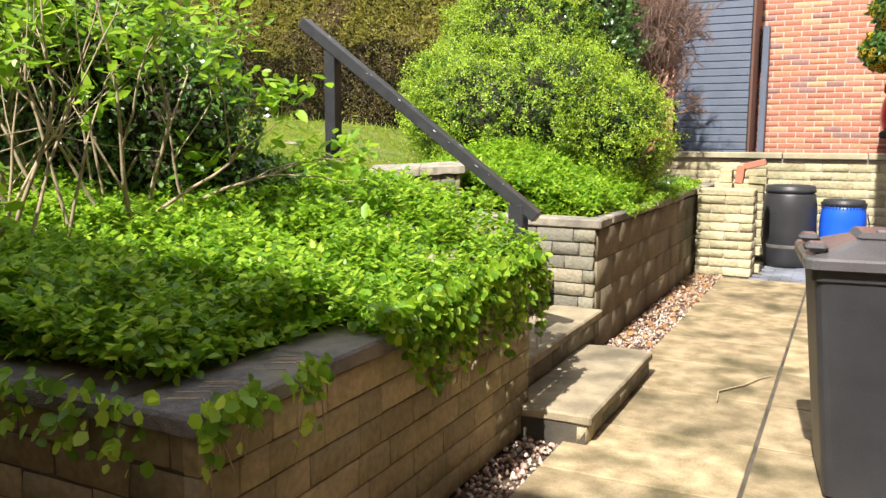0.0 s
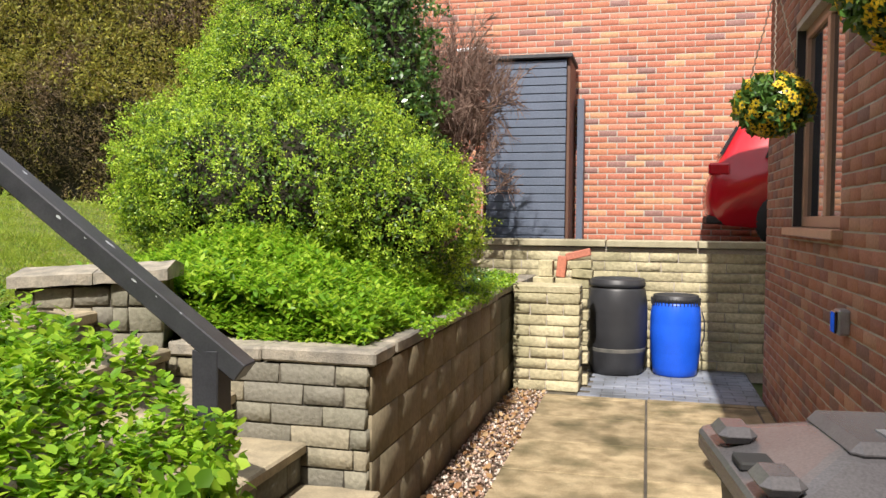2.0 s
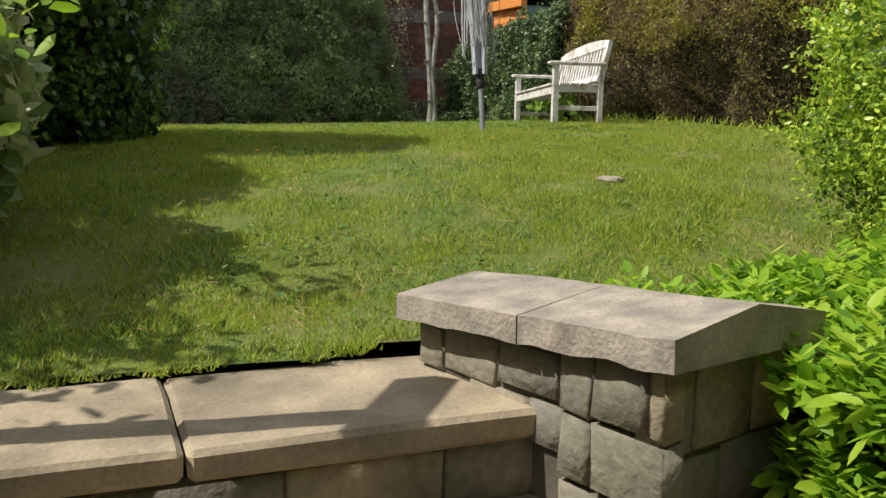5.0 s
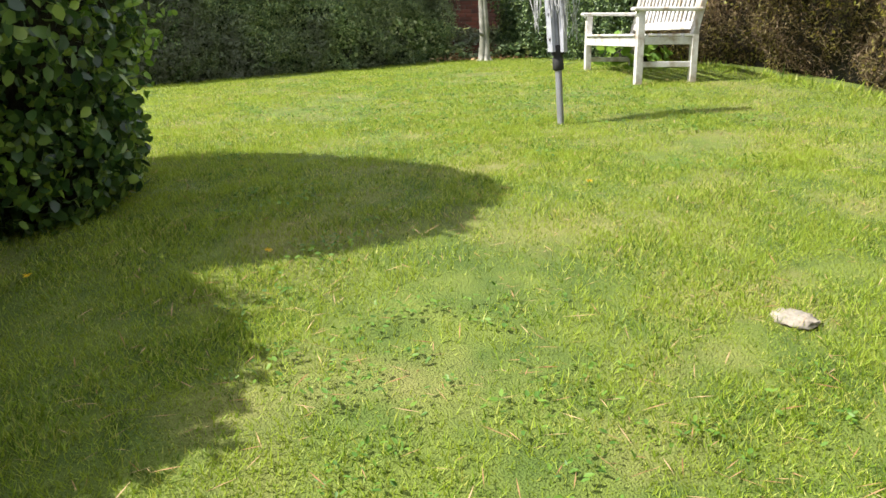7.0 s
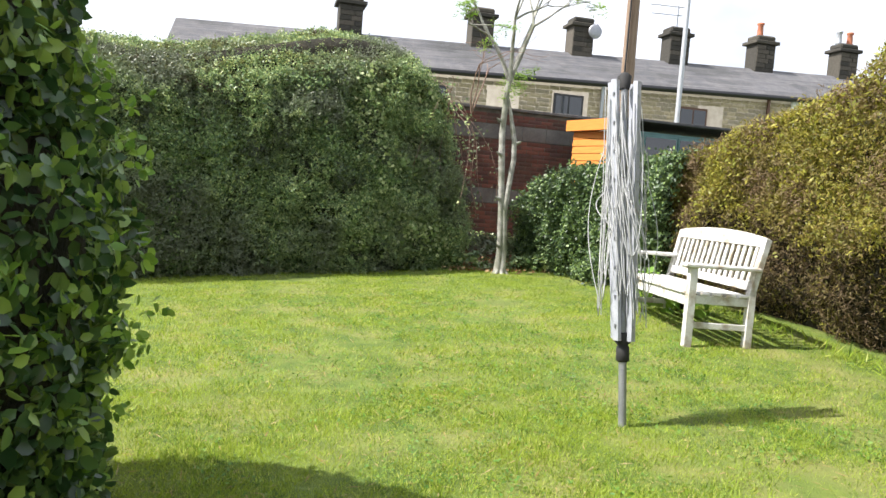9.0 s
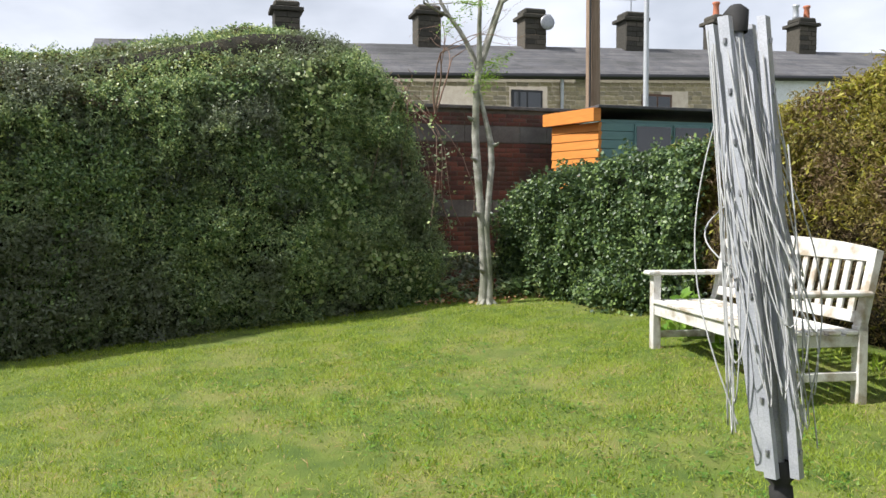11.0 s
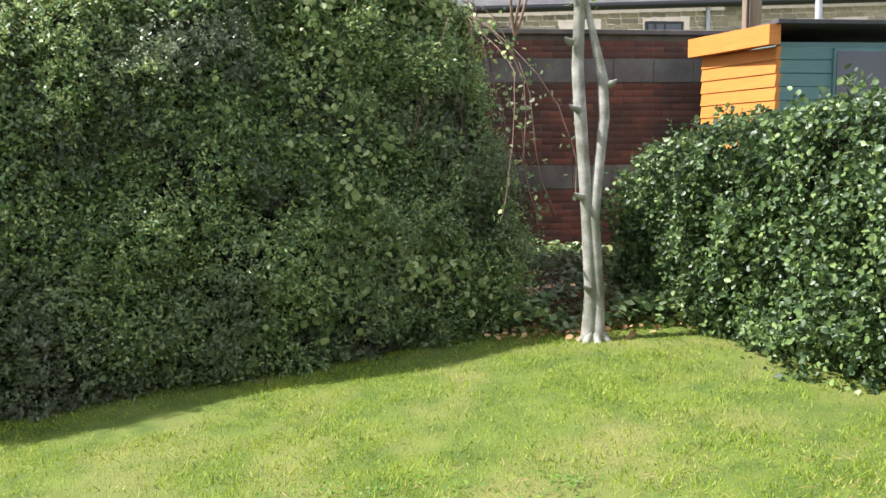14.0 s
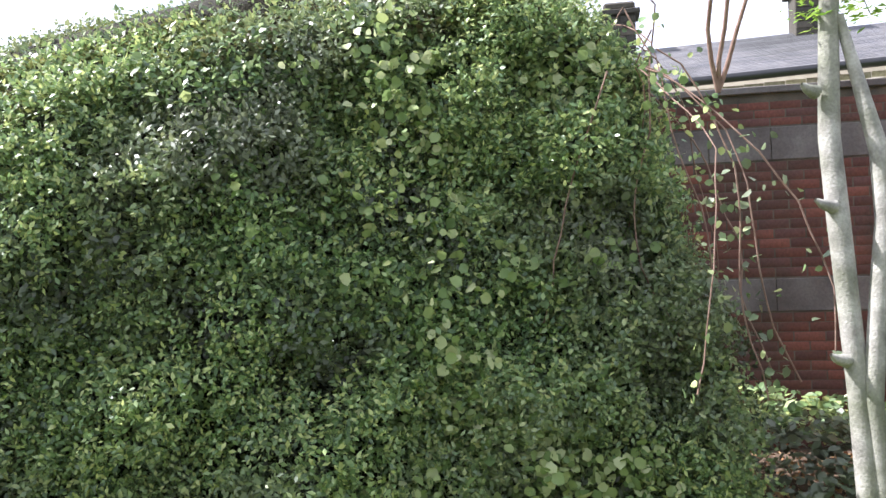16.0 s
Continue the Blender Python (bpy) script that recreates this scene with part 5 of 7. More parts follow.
# ---- rotary dryer, folded ----
def dryer():
    g = random.Random(4)
    c = Vector((-7.95, 6.96, 1.69))
    lean = Vector((-0.13, -0.03, 0))
    ob = thing("rotary_dryer", c, "folded grey metal rotary clothes dryer with slack cords on the lawn", "clothes dryer")

    def at(z, dx=0.0, dy=0.0):
        return (c.x + lean.x * z + dx, c.y + lean.y * z + dy, c.z + z)
    s = Soup()
    s.tube([at(-0.05), at(0.45)], 0.022, 12)
    s.make("ground_post", "steel_grey", ob, smooth=True)
    s = Soup()
    s.tube([at(0.36), at(0.37), at(0.44), at(0.45), at(0.47), at(0.52)], [0.026, 0.036, 0.036, 0.028, 0.045, 0.03], 12)
    s.make("collar", "rubber", ob, smooth=True)
    s = Soup()
    s.tube([at(0.45), at(1.93)], 0.018, 12)
    s.make("mast", "steel_grey", ob, smooth=True)
    s = Soup()
    s.tube([at(1.86), at(1.93), at(1.95)], [0.03, 0.04, 0.02], 10)
    s.make("top_cap", "rubber", ob, smooth=True)
    for k in range(4):
        a = k * math.pi / 2 + 0.5
        u = Vector((math.cos(a), math.sin(a), 0))
        bm = bmesh.new()
        w, d = 0.018, 0.028
        p0, p1 = Vector(at(0.48)) + u * 0.040, Vector(at(1.90)) + u * 0.072
        t = Vector((-u.y, u.x, 0))
        a0 = [bm.verts.new(p0 + t * i * w + u * j * d) for i, j in ((-1, 0), (1, 0), (1, 1), (-1, 1))]
        a1 = [bm.verts.new(p1 + t * i * w + u * j * d) for i, j in ((-1, 0), (1, 0), (1, 1), (-1, 1))]
        for i in range(4):
            bm.faces.new((a0[i], a0[(i + 1) % 4], a1[(i + 1) % 4], a1[i]))
        bm.faces.new(a0)
        bm.faces.new(a1)
        arm = part("arm", bm, "alu", ob)
        for j in range(9):
            q = p0.lerp(p1, (j + 0.5) / 9) + u * (d + 0.003)
            s = Soup()
            s.tube([q - Vector((0, 0, 0.008)), q + Vector((0, 0, 0.008))], 0.006, 6)
            s.make("rivet", "steel_grey", arm)
    s = Soup()
    for k in range(52):
        a = g.uniform(0, 6.28)
        r0, r1 = g.uniform(0.05, 0.10), g.uniform(0.06, 0.13)
        zt, zb = g.uniform(1.3, 1.88), g.uniform(0.55, 1.15)
        a1 = a + g.uniform(0.4, 1.5)
        pts = []
        sag = g.uniform(0.05, 0.11) if k % 4 == 0 else g.uniform(0.0, 0.05)
        for i in range(13):
            f = i / 12
            rr = r0 + (r1 - r0) * f + sag * math.sin(math.pi * f)
            aa = a + (a1 - a) * f
            z = zt + (zb - zt) * math.sin(math.pi * f) ** 0.6 if k % 3 == 0 else zt + (zb - zt) * f
            pts.append(at(z, rr * math.cos(aa), rr * math.sin(aa)))
        s.tube(pts, 0.003, 4)
    s.make("cord", "cord", ob, kind="stuff")


dryer()


# ---- hedges ----
def patch_leaves(U0, U1, Vt, nrm, n, seed, deep=0.18, freq=2.5, amp=0.12, under=0.0):
    """Points on an upright face between two ground ends; Vt(s) gives low and high z."""
    g = np.random.default_rng(seed)
    s, r = g.random(n), g.random(n)
    lo, hi = Vt(s)
    P = np.array(U0)[None] * (1 - s[:, None]) + np.array(U1)[None] * s[:, None]
    P = np.concatenate([P, (lo + (hi - lo) * r)[:, None]], axis=1)
    N = np.tile(np.array([*nrm, 0.0]), (n, 1))
    off = amp * lumps(P, freq, seed) + amp * 0.5 * lumps(P, freq * 4, seed + 3) - deep * g.random(n) ** 1.5
    lowcut = np.clip((r - 0.0) * 6, 0, 1)
    top = np.clip((1 - r) * 7, 0, 1)
    off -= 0.16 * (1 - top) ** 2 + 0.10 * (1 - lowcut) + under * np.clip(1 - r * 4, 0, 1) - under * 0.5 * np.clip(1 - abs(r - 0.4) * 4, 0, 1)
    N[:, 2] = 0.15 + 1.2 * (1 - top)
    return P + N * [1, 1, 0] * off[:, None], N


def top_leaves(U0, U1, Zt, width, nrm, n, seed, amp=0.07, rise=0.0):
    g = np.random.default_rng(seed)
    s, w = g.random(n), g.random(n)
    P = np.array(U0)[None] * (1 - s[:, None]) + np.array(U1)[None] * s[:, None] - np.array(nrm)[None] * (w * width)[:, None]
    z = Zt(s) - 0.10 * (np.clip(0.25 - w, 0, 1) * 4) ** 2 + rise * np.sin(np.clip(w * 1.6, 0, 1.9))
    P = np.concatenate([P, z[:, None]], axis=1)
    P[:, 2] += amp * lumps(P, 3.5, seed) - 0.06 * g.random(n)
    N = np.zeros((n, 3))
    N[:, 2] = 1
    return P, N


def shade_core(parent, U0, U1, Vt, nrm, width, inset=0.22, m=24, lean=0.0):
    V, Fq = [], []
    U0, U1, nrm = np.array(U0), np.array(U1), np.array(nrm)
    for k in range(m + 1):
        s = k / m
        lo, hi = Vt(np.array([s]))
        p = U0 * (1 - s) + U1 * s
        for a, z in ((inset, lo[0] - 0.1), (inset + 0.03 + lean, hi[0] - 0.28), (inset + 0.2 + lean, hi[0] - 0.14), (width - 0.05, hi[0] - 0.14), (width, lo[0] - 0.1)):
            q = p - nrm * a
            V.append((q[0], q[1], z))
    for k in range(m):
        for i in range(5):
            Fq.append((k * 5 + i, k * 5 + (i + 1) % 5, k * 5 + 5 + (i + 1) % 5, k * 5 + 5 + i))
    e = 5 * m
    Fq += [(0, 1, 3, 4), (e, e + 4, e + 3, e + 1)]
    arrays("core", V, Fq, "shade_core", parent)


def cat_leaves(name, parts_, size, aspect, mat, parent, kind="", label="", **kw):
    P = np.concatenate([p[0] for p in parts_])
    N = np.concatenate([p[1] for p in parts_])
    V, Fq = leaves(P, N, size, aspect, **kw)
    return arrays(name, V, Fq, mat, parent, label, kind)


# mixed hedge across the far side of the lawn
lh = thing("privet_hedge", (-13.5, 5.5, 1.8), "tall dense dark-green mixed hedge with glossy leaves along the lawn's edge", "hedge")
HA, HB = (-13.10, 2.2), (-15.08, 7.95)
hd = np.array(HB) - np.array(HA)
hn = np.array([hd[1], -hd[0]])
hn = hn / np.linalg.norm(hn)


def lh_v(s):
    return lawn_z(HA[0] + s * hd[0], HA[1] + s * hd[1]) - 0.02, np.interp(s, [0, 0.4, 0.6, 0.75, 0.87, 0.95, 1], [4.10, 4.10, 4.42, 4.66, 4.72, 4.62, 4.25])


shade_core(lh, HA, (HB[0], HB[1] - 0.25), lh_v, hn, 1.6, lean=0.33)
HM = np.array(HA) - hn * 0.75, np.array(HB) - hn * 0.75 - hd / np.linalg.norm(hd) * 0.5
shade_core(lh, HM[0], HM[1], lambda s: (np.full(len(s), 3.0), lh_v(s)[1] + 0.45), hn, 0.8, 0.0)
F1 = patch_leaves(HA, HB, lh_v, hn, 90000, 21, 0.22, 2.2, 0.18)
T1 = top_leaves(HA, HB, lambda s: lh_v(s)[1], 1.5, hn, 36000, 22, 0.1, 0.5)
E0 = np.array(HB) - hn * 1.5
en = hd / np.linalg.norm(hd)
F2 = patch_leaves(HB, E0, lambda s: (np.full(len(s), 1.9), 4.3 + 0.3 * s), en, 16000, 23, 0.25, 2.5, 0.2)
en3 = np.append(en, 0.0)


def lean_back(F):
    """Draws the upper end of the hedge back, so that its foot bulges towards the tree."""
    P = F[0]
    f = np.clip((P[:, 2] - 2.7) / 1.4, 0, 1) * np.clip((P[:, 1] - 5.8) / 1.6, 0, 1)
    lean = 0.15 * np.clip(P[:, 2] - 2.0, 0, 3)
    return P - en3 * 0.26 * f[:, None] - np.append(hn, 0.0) * lean[:, None], F[1]


F1, F2, T1 = lean_back(F1), lean_back(F2), lean_back(T1)
cat_leaves("inner_foliage", [F1, F2], 0.038, 0.55, "leaf_hedge_shaded", lh, hex_leaf=False)
cat_leaves("top_foliage", [T1], 0.040, 0.55, "leaf_hedge_top", lh)
F1t = patch_leaves(HA, HB, lh_v, hn, 14500, 24, 0.12, 2.2, 0.18)
F1t = F1t[0] + np.append(hn, 0) * 0.03, F1t[1]
F2t = patch_leaves(HB, E0, lambda s: (np.full(len(s), 1.9), 4.3 + 0.3 * s), en, 1800, 25, 0.15, 2.5, 0.2)
F1t, F2t = lean_back(F1t), lean_back(F2t)
T1t = top_leaves(HA, HB, lambda s: lh_v(s)[1], 1.5, hn, 2600, 26, 0.1, 0.5)
T1t = lean_back(T1t)
Pt, Nt = np.concatenate([F1t[0], F2t[0], T1t[0]]), np.concatenate([F1t[1], F2t[1], T1t[1]])
Q, D, A, fr = tufts(Pt, Nt, 12, 0.022, 0.10, 5)
V, Fq = leaves(Q, D, 0.034, 0.48, 0.1, along=A, spread=0.7)
arrays("foliage", V, Fq, "leaf_hedge", lh)
# lighter, larger creeper leaves laid over the hedge
W1 = np.exp(-((F1[0][:, 1] - 7.15) / 0.65) ** 2 - ((F1[0][:, 2] - 3.95) / 0.55) ** 2) + np.exp(-((F1[0][:, 1] - 7.2) / 0.75) ** 2 - ((F1[0][:, 2] - 2.60) / 0.30) ** 2) + 0.008
sel = (rng.random(len(F1[0])) < 0.8 * W1 * np.clip(0.1 + 1.7 * lumps(F1[0], 4.5, 77), 0, 1))
V, Fq = leaves(F1[0][sel] + np.append(hn, 0) * 0.10, F1[1][sel], 0.052, 0.85, 0.5, hex_leaf=True, spread=1.2)
arrays("creeper_leaves", V, Fq, "leaf_pale", lh)
sel = (rng.random(len(T1[0])) < 0.3)
V, Fq = leaves(T1[0][sel] + [0, 0, 0.05], T1[1][sel], 0.042, 0.5)
arrays("new_growth", V, Fq, "leaf_hedge", lh)

# clipped conifer hedge behind the bench
rh = thing("conifer_hedge", (-8.5, 10.3, 1.8), "long clipped conifer hedge, golden-green on top with brown bare patches", "hedge")
RA, RB = (-12.9, 9.72), (-3.5, 9.72)


def rh_v(s):
    x = RA[0] + s * (RB[0] - RA[0])
    hi = np.interp(x, [-13.0, -11.8, -10.7, -9.7, -9.45, -8.6, -2.2], [3.55, 3.78, 3.98, 4.15, 4.62, 4.80, 4.95])
    return lawn_z(x, 8.0) - 0.05, hi


shade_core(rh, RA, RB, rh_v, (0, -1), 1.4, 0.40)
F3 = patch_leaves(RA, RB, rh_v, (0, -1), 130000, 31, 0.22, 2.4, 0.16, 0.32)
lowm = (F3[0][:, 2] < 2.75 + 0.25 * lumps(F3[0], 1.3, 15)) & (rng.random(len(F3[0])) < 0.72)
F3l = F3[0][lowm], F3[1][lowm]
F3 = F3[0][~lowm], F3[1][~lowm]
T3 = top_leaves(RA, RB, lambda s: rh_v(s)[1], 1.4, (0, -1), 30000, 32, 0.05)
F3b = patch_leaves(RB, (RB[0], 11.0), lambda s: (np.full(len(s), 1.3), np.full(len(s), 4.9)), (1, 0), 9000, 33)
cat_leaves("inner_foliage", [F3, F3b], 0.042, 0.32, "leaf_conifer", rh, droop=0.0)
V, Fq = leaves(F3l[0], F3l[1], 0.05, 0.16, 0.3, spread=1.2)
arrays("dry_sprays", V, Fq, "brown_spray", rh, kind="stuff")
F3t = patch_leaves(RA, RB, rh_v, (0, -1), 9000, 34, 0.12, 2.4, 0.16, 0.32)
F3t = tuple(q[F3t[0][:, 2] > 2.7 + 0.3 * lumps(F3t[0], 1.3, 15)] for q in F3t)
Q, D, A, fr = tufts(F3t[0], F3t[1] * [1, 1, 0.3], 11, 0.016, 0.11, 6)
V, Fq = leaves(Q, D, 0.040, 0.30, 0.0, along=A, spread=0.8)
arrays("foliage", V, Fq, "leaf_conifer", rh)
sel = (F3[0][:, 2] > 2.75 + 0.4 * lumps(F3[0], 1.5, 5)) & (rng.random(len(F3[0])) < 0.22)
V, Fq = leaves(F3[0][sel] + [0, -0.03, 0], F3[1][sel], 0.05, 0.4)
arrays("golden_growth", V, Fq, "leaf_yellowgreen", rh)
cat_leaves("golden_top", [T3], 0.055, 0.4, "leaf_yellowgreen", rh, spread=1.4)
g_ = np.random.default_rng(44)
low = F3[0][(F3[0][:, 2] < 2.9) & (rng.random(len(F3[0])) < 0.10)]
tip_ = low + g_.normal(size=low.shape) * 0.06 + [0, -0.05, 0.06]
tw = np.stack([low - [0, 0.02, 0], tip_, low + [0.004, -0.02, 0.003]], axis=1).reshape(-1, 3)
arrays("bare_twig_rest", tw, np.arange(len(tw)).reshape(-1, 3), "twig_pale", rh, kind="stuff")

# ivy-covered end of the hedge
gh = thing("ivy_hedge", (-13.6, 9.7, 1.9), "dark glossy ivy-covered hedge end beside the tree", "hedge")
GA, GB = (-15.75, 8.92), (-12.25, 9.52)
gv = lambda s: (np.full(len(s), 1.86), np.interp(s, [0, 0.10, 0.35, 1], [3.05, 3.32, 3.46, 3.66]))
shade_core(gh, GA, (-12.7, 9.44), gv, (0.04, -1), 1.0)
F4 = patch_leaves(GA, GB, gv, (0.04, -1), 36000, 41, 0.2, 2.5, 0.15)
T4 = top_leaves(GA, GB, lambda s: gv(s)[1], 1.0, (0.04, -1), 6000, 42)
F5 = patch_leaves((-15.75, 10.3), GA, lambda s: (np.full(len(s), 1.9), np.full(len(s), 3.1)), (-1, 0), 9000, 43)
cat_leaves("foliage", [F4, T4, F5], 0.038, 0.7, "leaf_ivy_hedge", gh, hex_leaf=True, droop=0.4)
F4t = patch_leaves(GA, GB, gv, (0.04, -1), 900, 45, 0.05, 2.5, 0.18)
Q, D, A, fr = tufts(F4t[0], F4t[1], 10, 0.03, 0.13, 11)
V, Fq = leaves(Q, D, 0.042, 0.7, 0.3, along=A, spread=0.9, hex_leaf=True)
arrays("shoot", V, Fq, "leaf_ivy_hedge", gh, kind="stuff")


# ---- leafy shrubs ----
def leafy(name, blobs, n, size, aspect, mat, label, category, seed, rough=0.10, freq=5.0, scale=0.84, zmin=None, hex_leaf=False, depth=0.14, zcore=-10.0, inner=None, **kw):
    ob = thing(name, (blobs[0][0], blobs[0][1], blobs[0][2] - blobs[0][5]), label, category)
    core_blobs("core", blobs, scale, "shade_core", ob, zcore)
    P, N = ellipsoids(blobs, n, seed, rough, freq, depth, zmin)
    V, Fq = leaves(P, N, size, aspect, hex_leaf=hex_leaf, **kw)
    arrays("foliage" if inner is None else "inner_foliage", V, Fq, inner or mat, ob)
    return ob, P, N


BLOBS = [(-2.72, 7.15, 1.72, 0.95, 0.85, 0.62), (-2.12, 7.35, 1.58, 0.68, 0.75, 0.50), (-3.22, 7.20, 1.80, 0.55, 0.70, 0.62), (-2.35, 7.5, 2.0, 0.45, 0.5, 0.35),
         (-2.95, 7.75, 2.35, 0.72, 0.65, 0.62), (-3.0, 7.95, 2.85, 0.50, 0.50, 0.65), (-3.05, 8.0, 3.35, 0.32, 0.32, 0.55), (-3.45, 7.8, 2.3, 0.45, 0.5, 0.5)]
bush, BP, BN = leafy("box_bush", BLOBS, 70000, 0.032, 0.55, "leaf_box", "large rounded box bush with bright yellow-green new leaves", "bush", 51, 0.19, 6.0, 0.74, depth=0.16, inner="leaf_box_shaded")
P_, N_ = ellipsoids(BLOBS, 10500, 51, 0.19, 6.0, 0.05)
Q, D, A, fr = tufts(P_, N_, 24, 0.018, 0.105, 7)
V, Fq = leaves(Q, D, 0.021, 0.5, 0.0, along=A, spread=0.8)
arrays("spray", V, Fq, "leaf_box", bush, kind="stuff")
HOLLY = [(-2.50, 8.15, 2.55, 0.50, 0.45, 1.15), (-2.75, 8.3, 3.2, 0.55, 0.5, 0.9), (-2.25, 8.1, 2.1, 0.35, 0.35, 0.7)]
holly, P_, N_ = leafy("holly_bush", HOLLY, 20000, 0.045, 0.6, "leaf_dark", "dark glossy evergreen shrub behind the box bush", "bush", 52, 0.18, 4.0, 0.80)
P_, N_ = ellipsoids(HOLLY, 1500, 58, 0.18, 4.0, 0.03)
Q, D, A, fr = tufts(P_, N_, 12, 0.02, 0.14, 8)
V, Fq = leaves(Q, D, 0.045, 0.5, 0.0, along=A, spread=0.8)
arrays("spray", V, Fq, "leaf_dark", holly, kind="stuff")
COL = [(-6.66, 3.90, 2.5, 0.88, 0.62, 1.1), (-6.56, 3.88, 3.15, 0.75, 0.52, 0.85), (-6.76, 3.92, 1.9, 0.8, 0.58, 0.6)]
col, P_, N_ = leafy("ivy_column", COL, 36000, 0.052, 0.68, "leaf_ivy", "tall dense ivy-covered shrub at the lawn's edge", "bush", 53, 0.10, 4.0, 0.84, hex_leaf=True, droop=0.8)
P_, N_ = ellipsoids(COL, 900, 59, 0.10, 4.0, 0.02)
Q, D, A, fr = tufts(P_[:220], N_[:220], 7, 0.02, 0.08, 9)
V, Fq = leaves(Q, D, 0.045, 0.6, 0.2, along=A, spread=0.8, hex_leaf=True)
arrays("young_shoot", V, Fq, "leaf_mid", col, kind="stuff")
leafy("variegated_shrub", [(-4.15, 3.98, 1.72, 0.36, 0.30, 0.38), (-3.55, 3.95, 1.30, 0.30, 0.16, 0.16)], 2200, 0.085, 0.5, "leaf_pale", "pale variegated shrub in the border", "shrub", 54, 0.2, 4, 0.6, hex_leaf=True)
leafy("border_shrub", [(-5.25, 3.35, 2.15, 0.85, 0.55, 0.90)], 15000, 0.06, 0.6, "leaf_ivy", "dark evergreen shrub in the border", "shrub", 55, 0.15, 4, 0.8, hex_leaf=True)
leafy("border_shrub", [(-3.85, 3.30, 1.75, 0.65, 0.4, 0.85), (-3.25, 3.35, 1.45, 0.5, 0.34, 0.55), (-2.95, 3.45, 1.15, 0.42, 0.30, 0.28)], 18000, 0.045, 0.5, "leaf_dark", "low dark shrub at the foot of the open shrub", "shrub", 56, 0.15, 4, 0.75)


def ground_cover(name, x0, x1, y0, y1, zf, n, size, seed, mat, label, aspect=0.6, height=0.10, mask=None, hex_leaf=True, shoot=0.0):
    g = np.random.default_rng(seed)
    P = np.stack([g.uniform(x0, x1, n), g.uniform(y0, y1, n), np.zeros(n)], axis=1)
    if mask is not None:
        P = P[mask(P)]
    n = len(P)
    P[:, 2] = zf(P[:, 0], P[:, 1]) + height * (0.55 + 0.5 * lumps(P, 4.0, seed)) * g.random(n) ** 0.5 + 0.02
    N = np.zeros((n, 3))
    N[:, 2] = 1
    m = n // 9 if shoot else 0
    if m:
        S = P[n - m:]
        a = g.uniform(0, 6.28, (m, 1)) + np.arange(10)[None] * 2.4
        f = np.arange(10)[None] / 9.0
        grow = shoot * g.uniform(0.5, 1.5, (m, 1))
        tilt = g.normal(size=(m, 1, 2)) * 0.25
        Q = S[:, None, :] + np.stack([tilt[..., 0] * f * grow, tilt[..., 1] * f * grow, f * grow + 0.0 * a], axis=-1)
        A = np.stack([np.cos(a), np.sin(a), 0.25 + 0.9 * f + 0.0 * a], axis=-1)
        U = np.stack([-0.5 * np.cos(a), -0.5 * np.sin(a), 1.0 + 0.0 * a], axis=-1)
        V0, F0 = leaves(P[:n - m], N[:n - m], size, aspect, spread=0.55, hex_leaf=hex_leaf)
        V1, F1_ = leaves(Q.reshape(-1, 3), U.reshape(-1, 3), size * 0.9, aspect, spread=0.2, hex_leaf=hex_leaf, along=A.reshape(-1, 3))
        V, Fq = np.concatenate([V0, V1]), np.concatenate([F0, F1_ + len(V0)])
    else:
        V, Fq = leaves(P, N, size, aspect, spread=0.55, hex_leaf=hex_leaf)
    return arrays(name, V, Fq, mat, kind="stuff", label=label, category="ground cover")


soil1 = arrays("soil_bed", [(-3.6, 5.75, 1.07), (-1.75, 5.75, 0.80), (-1.75, 10.75, 0.88), (-3.6, 10.75, 1.25)], [(0, 1, 2, 3)], "soil", kind="structure", label="soil of the raised bed")
bedz = lambda x, y: np.interp(x, [-3.6, -1.75, -1.4], [1.15, 0.88, 0.86]) + 0.02 * (y - 5.6)
bedm = lambda x, y: bedz(x, y) + 0.27 * np.sin(np.clip((x + 1.55) / -1.5, 0, 1) * np.pi) * np.clip((y - 5.7) * 2.5, 0.5, 1)
ground_cover("periwinkle", -3.2, -1.60, 5.60, 7.4, bedm, 19000, 0.050, 61, "leaf_cover", "bright green periwinkle filling the raised bed", 0.40, 0.18, shoot=0.075, mask=lambda P: (P[:, 1] > 5.64) & (((P[:, 0] - PO.x) * PU.x + (P[:, 1] - PO.y) * PU.y > 0.05) | ((P[:, 0] - PO.x) * PV.x + (P[:, 1] - PO.y) * PV.y > 0.42)))
ground_cover("periwinkle_edge", -2.6, -1.62, 5.66, 6.05, lambda x, y: bedz(x, y) - 0.02 + 0.35 * (y - 5.66), 5500, 0.046, 69, "leaf_cover", "periwinkle leaning over the front coping of the raised bed", 0.42, 0.12, shoot=0.06, mask=lambda P: (P[:, 0] - PO.x) * PU.x + (P[:, 1] - PO.y) * PU.y > 0.05)
ground_cover("creeping_plant", -1.75, -1.47, 6.2, 9.4, bedz, 5200, 0.030, 62, "leaf_cover", "small creeping plant trailing over the coping", 0.5, 0.10)
ground_cover("low_growth", -2.4, -1.6, 7.6, 9.6, bedz, 4200, 0.030, 63, "leaf_dark", "low dark growth along the bed", 0.5, 0.12)

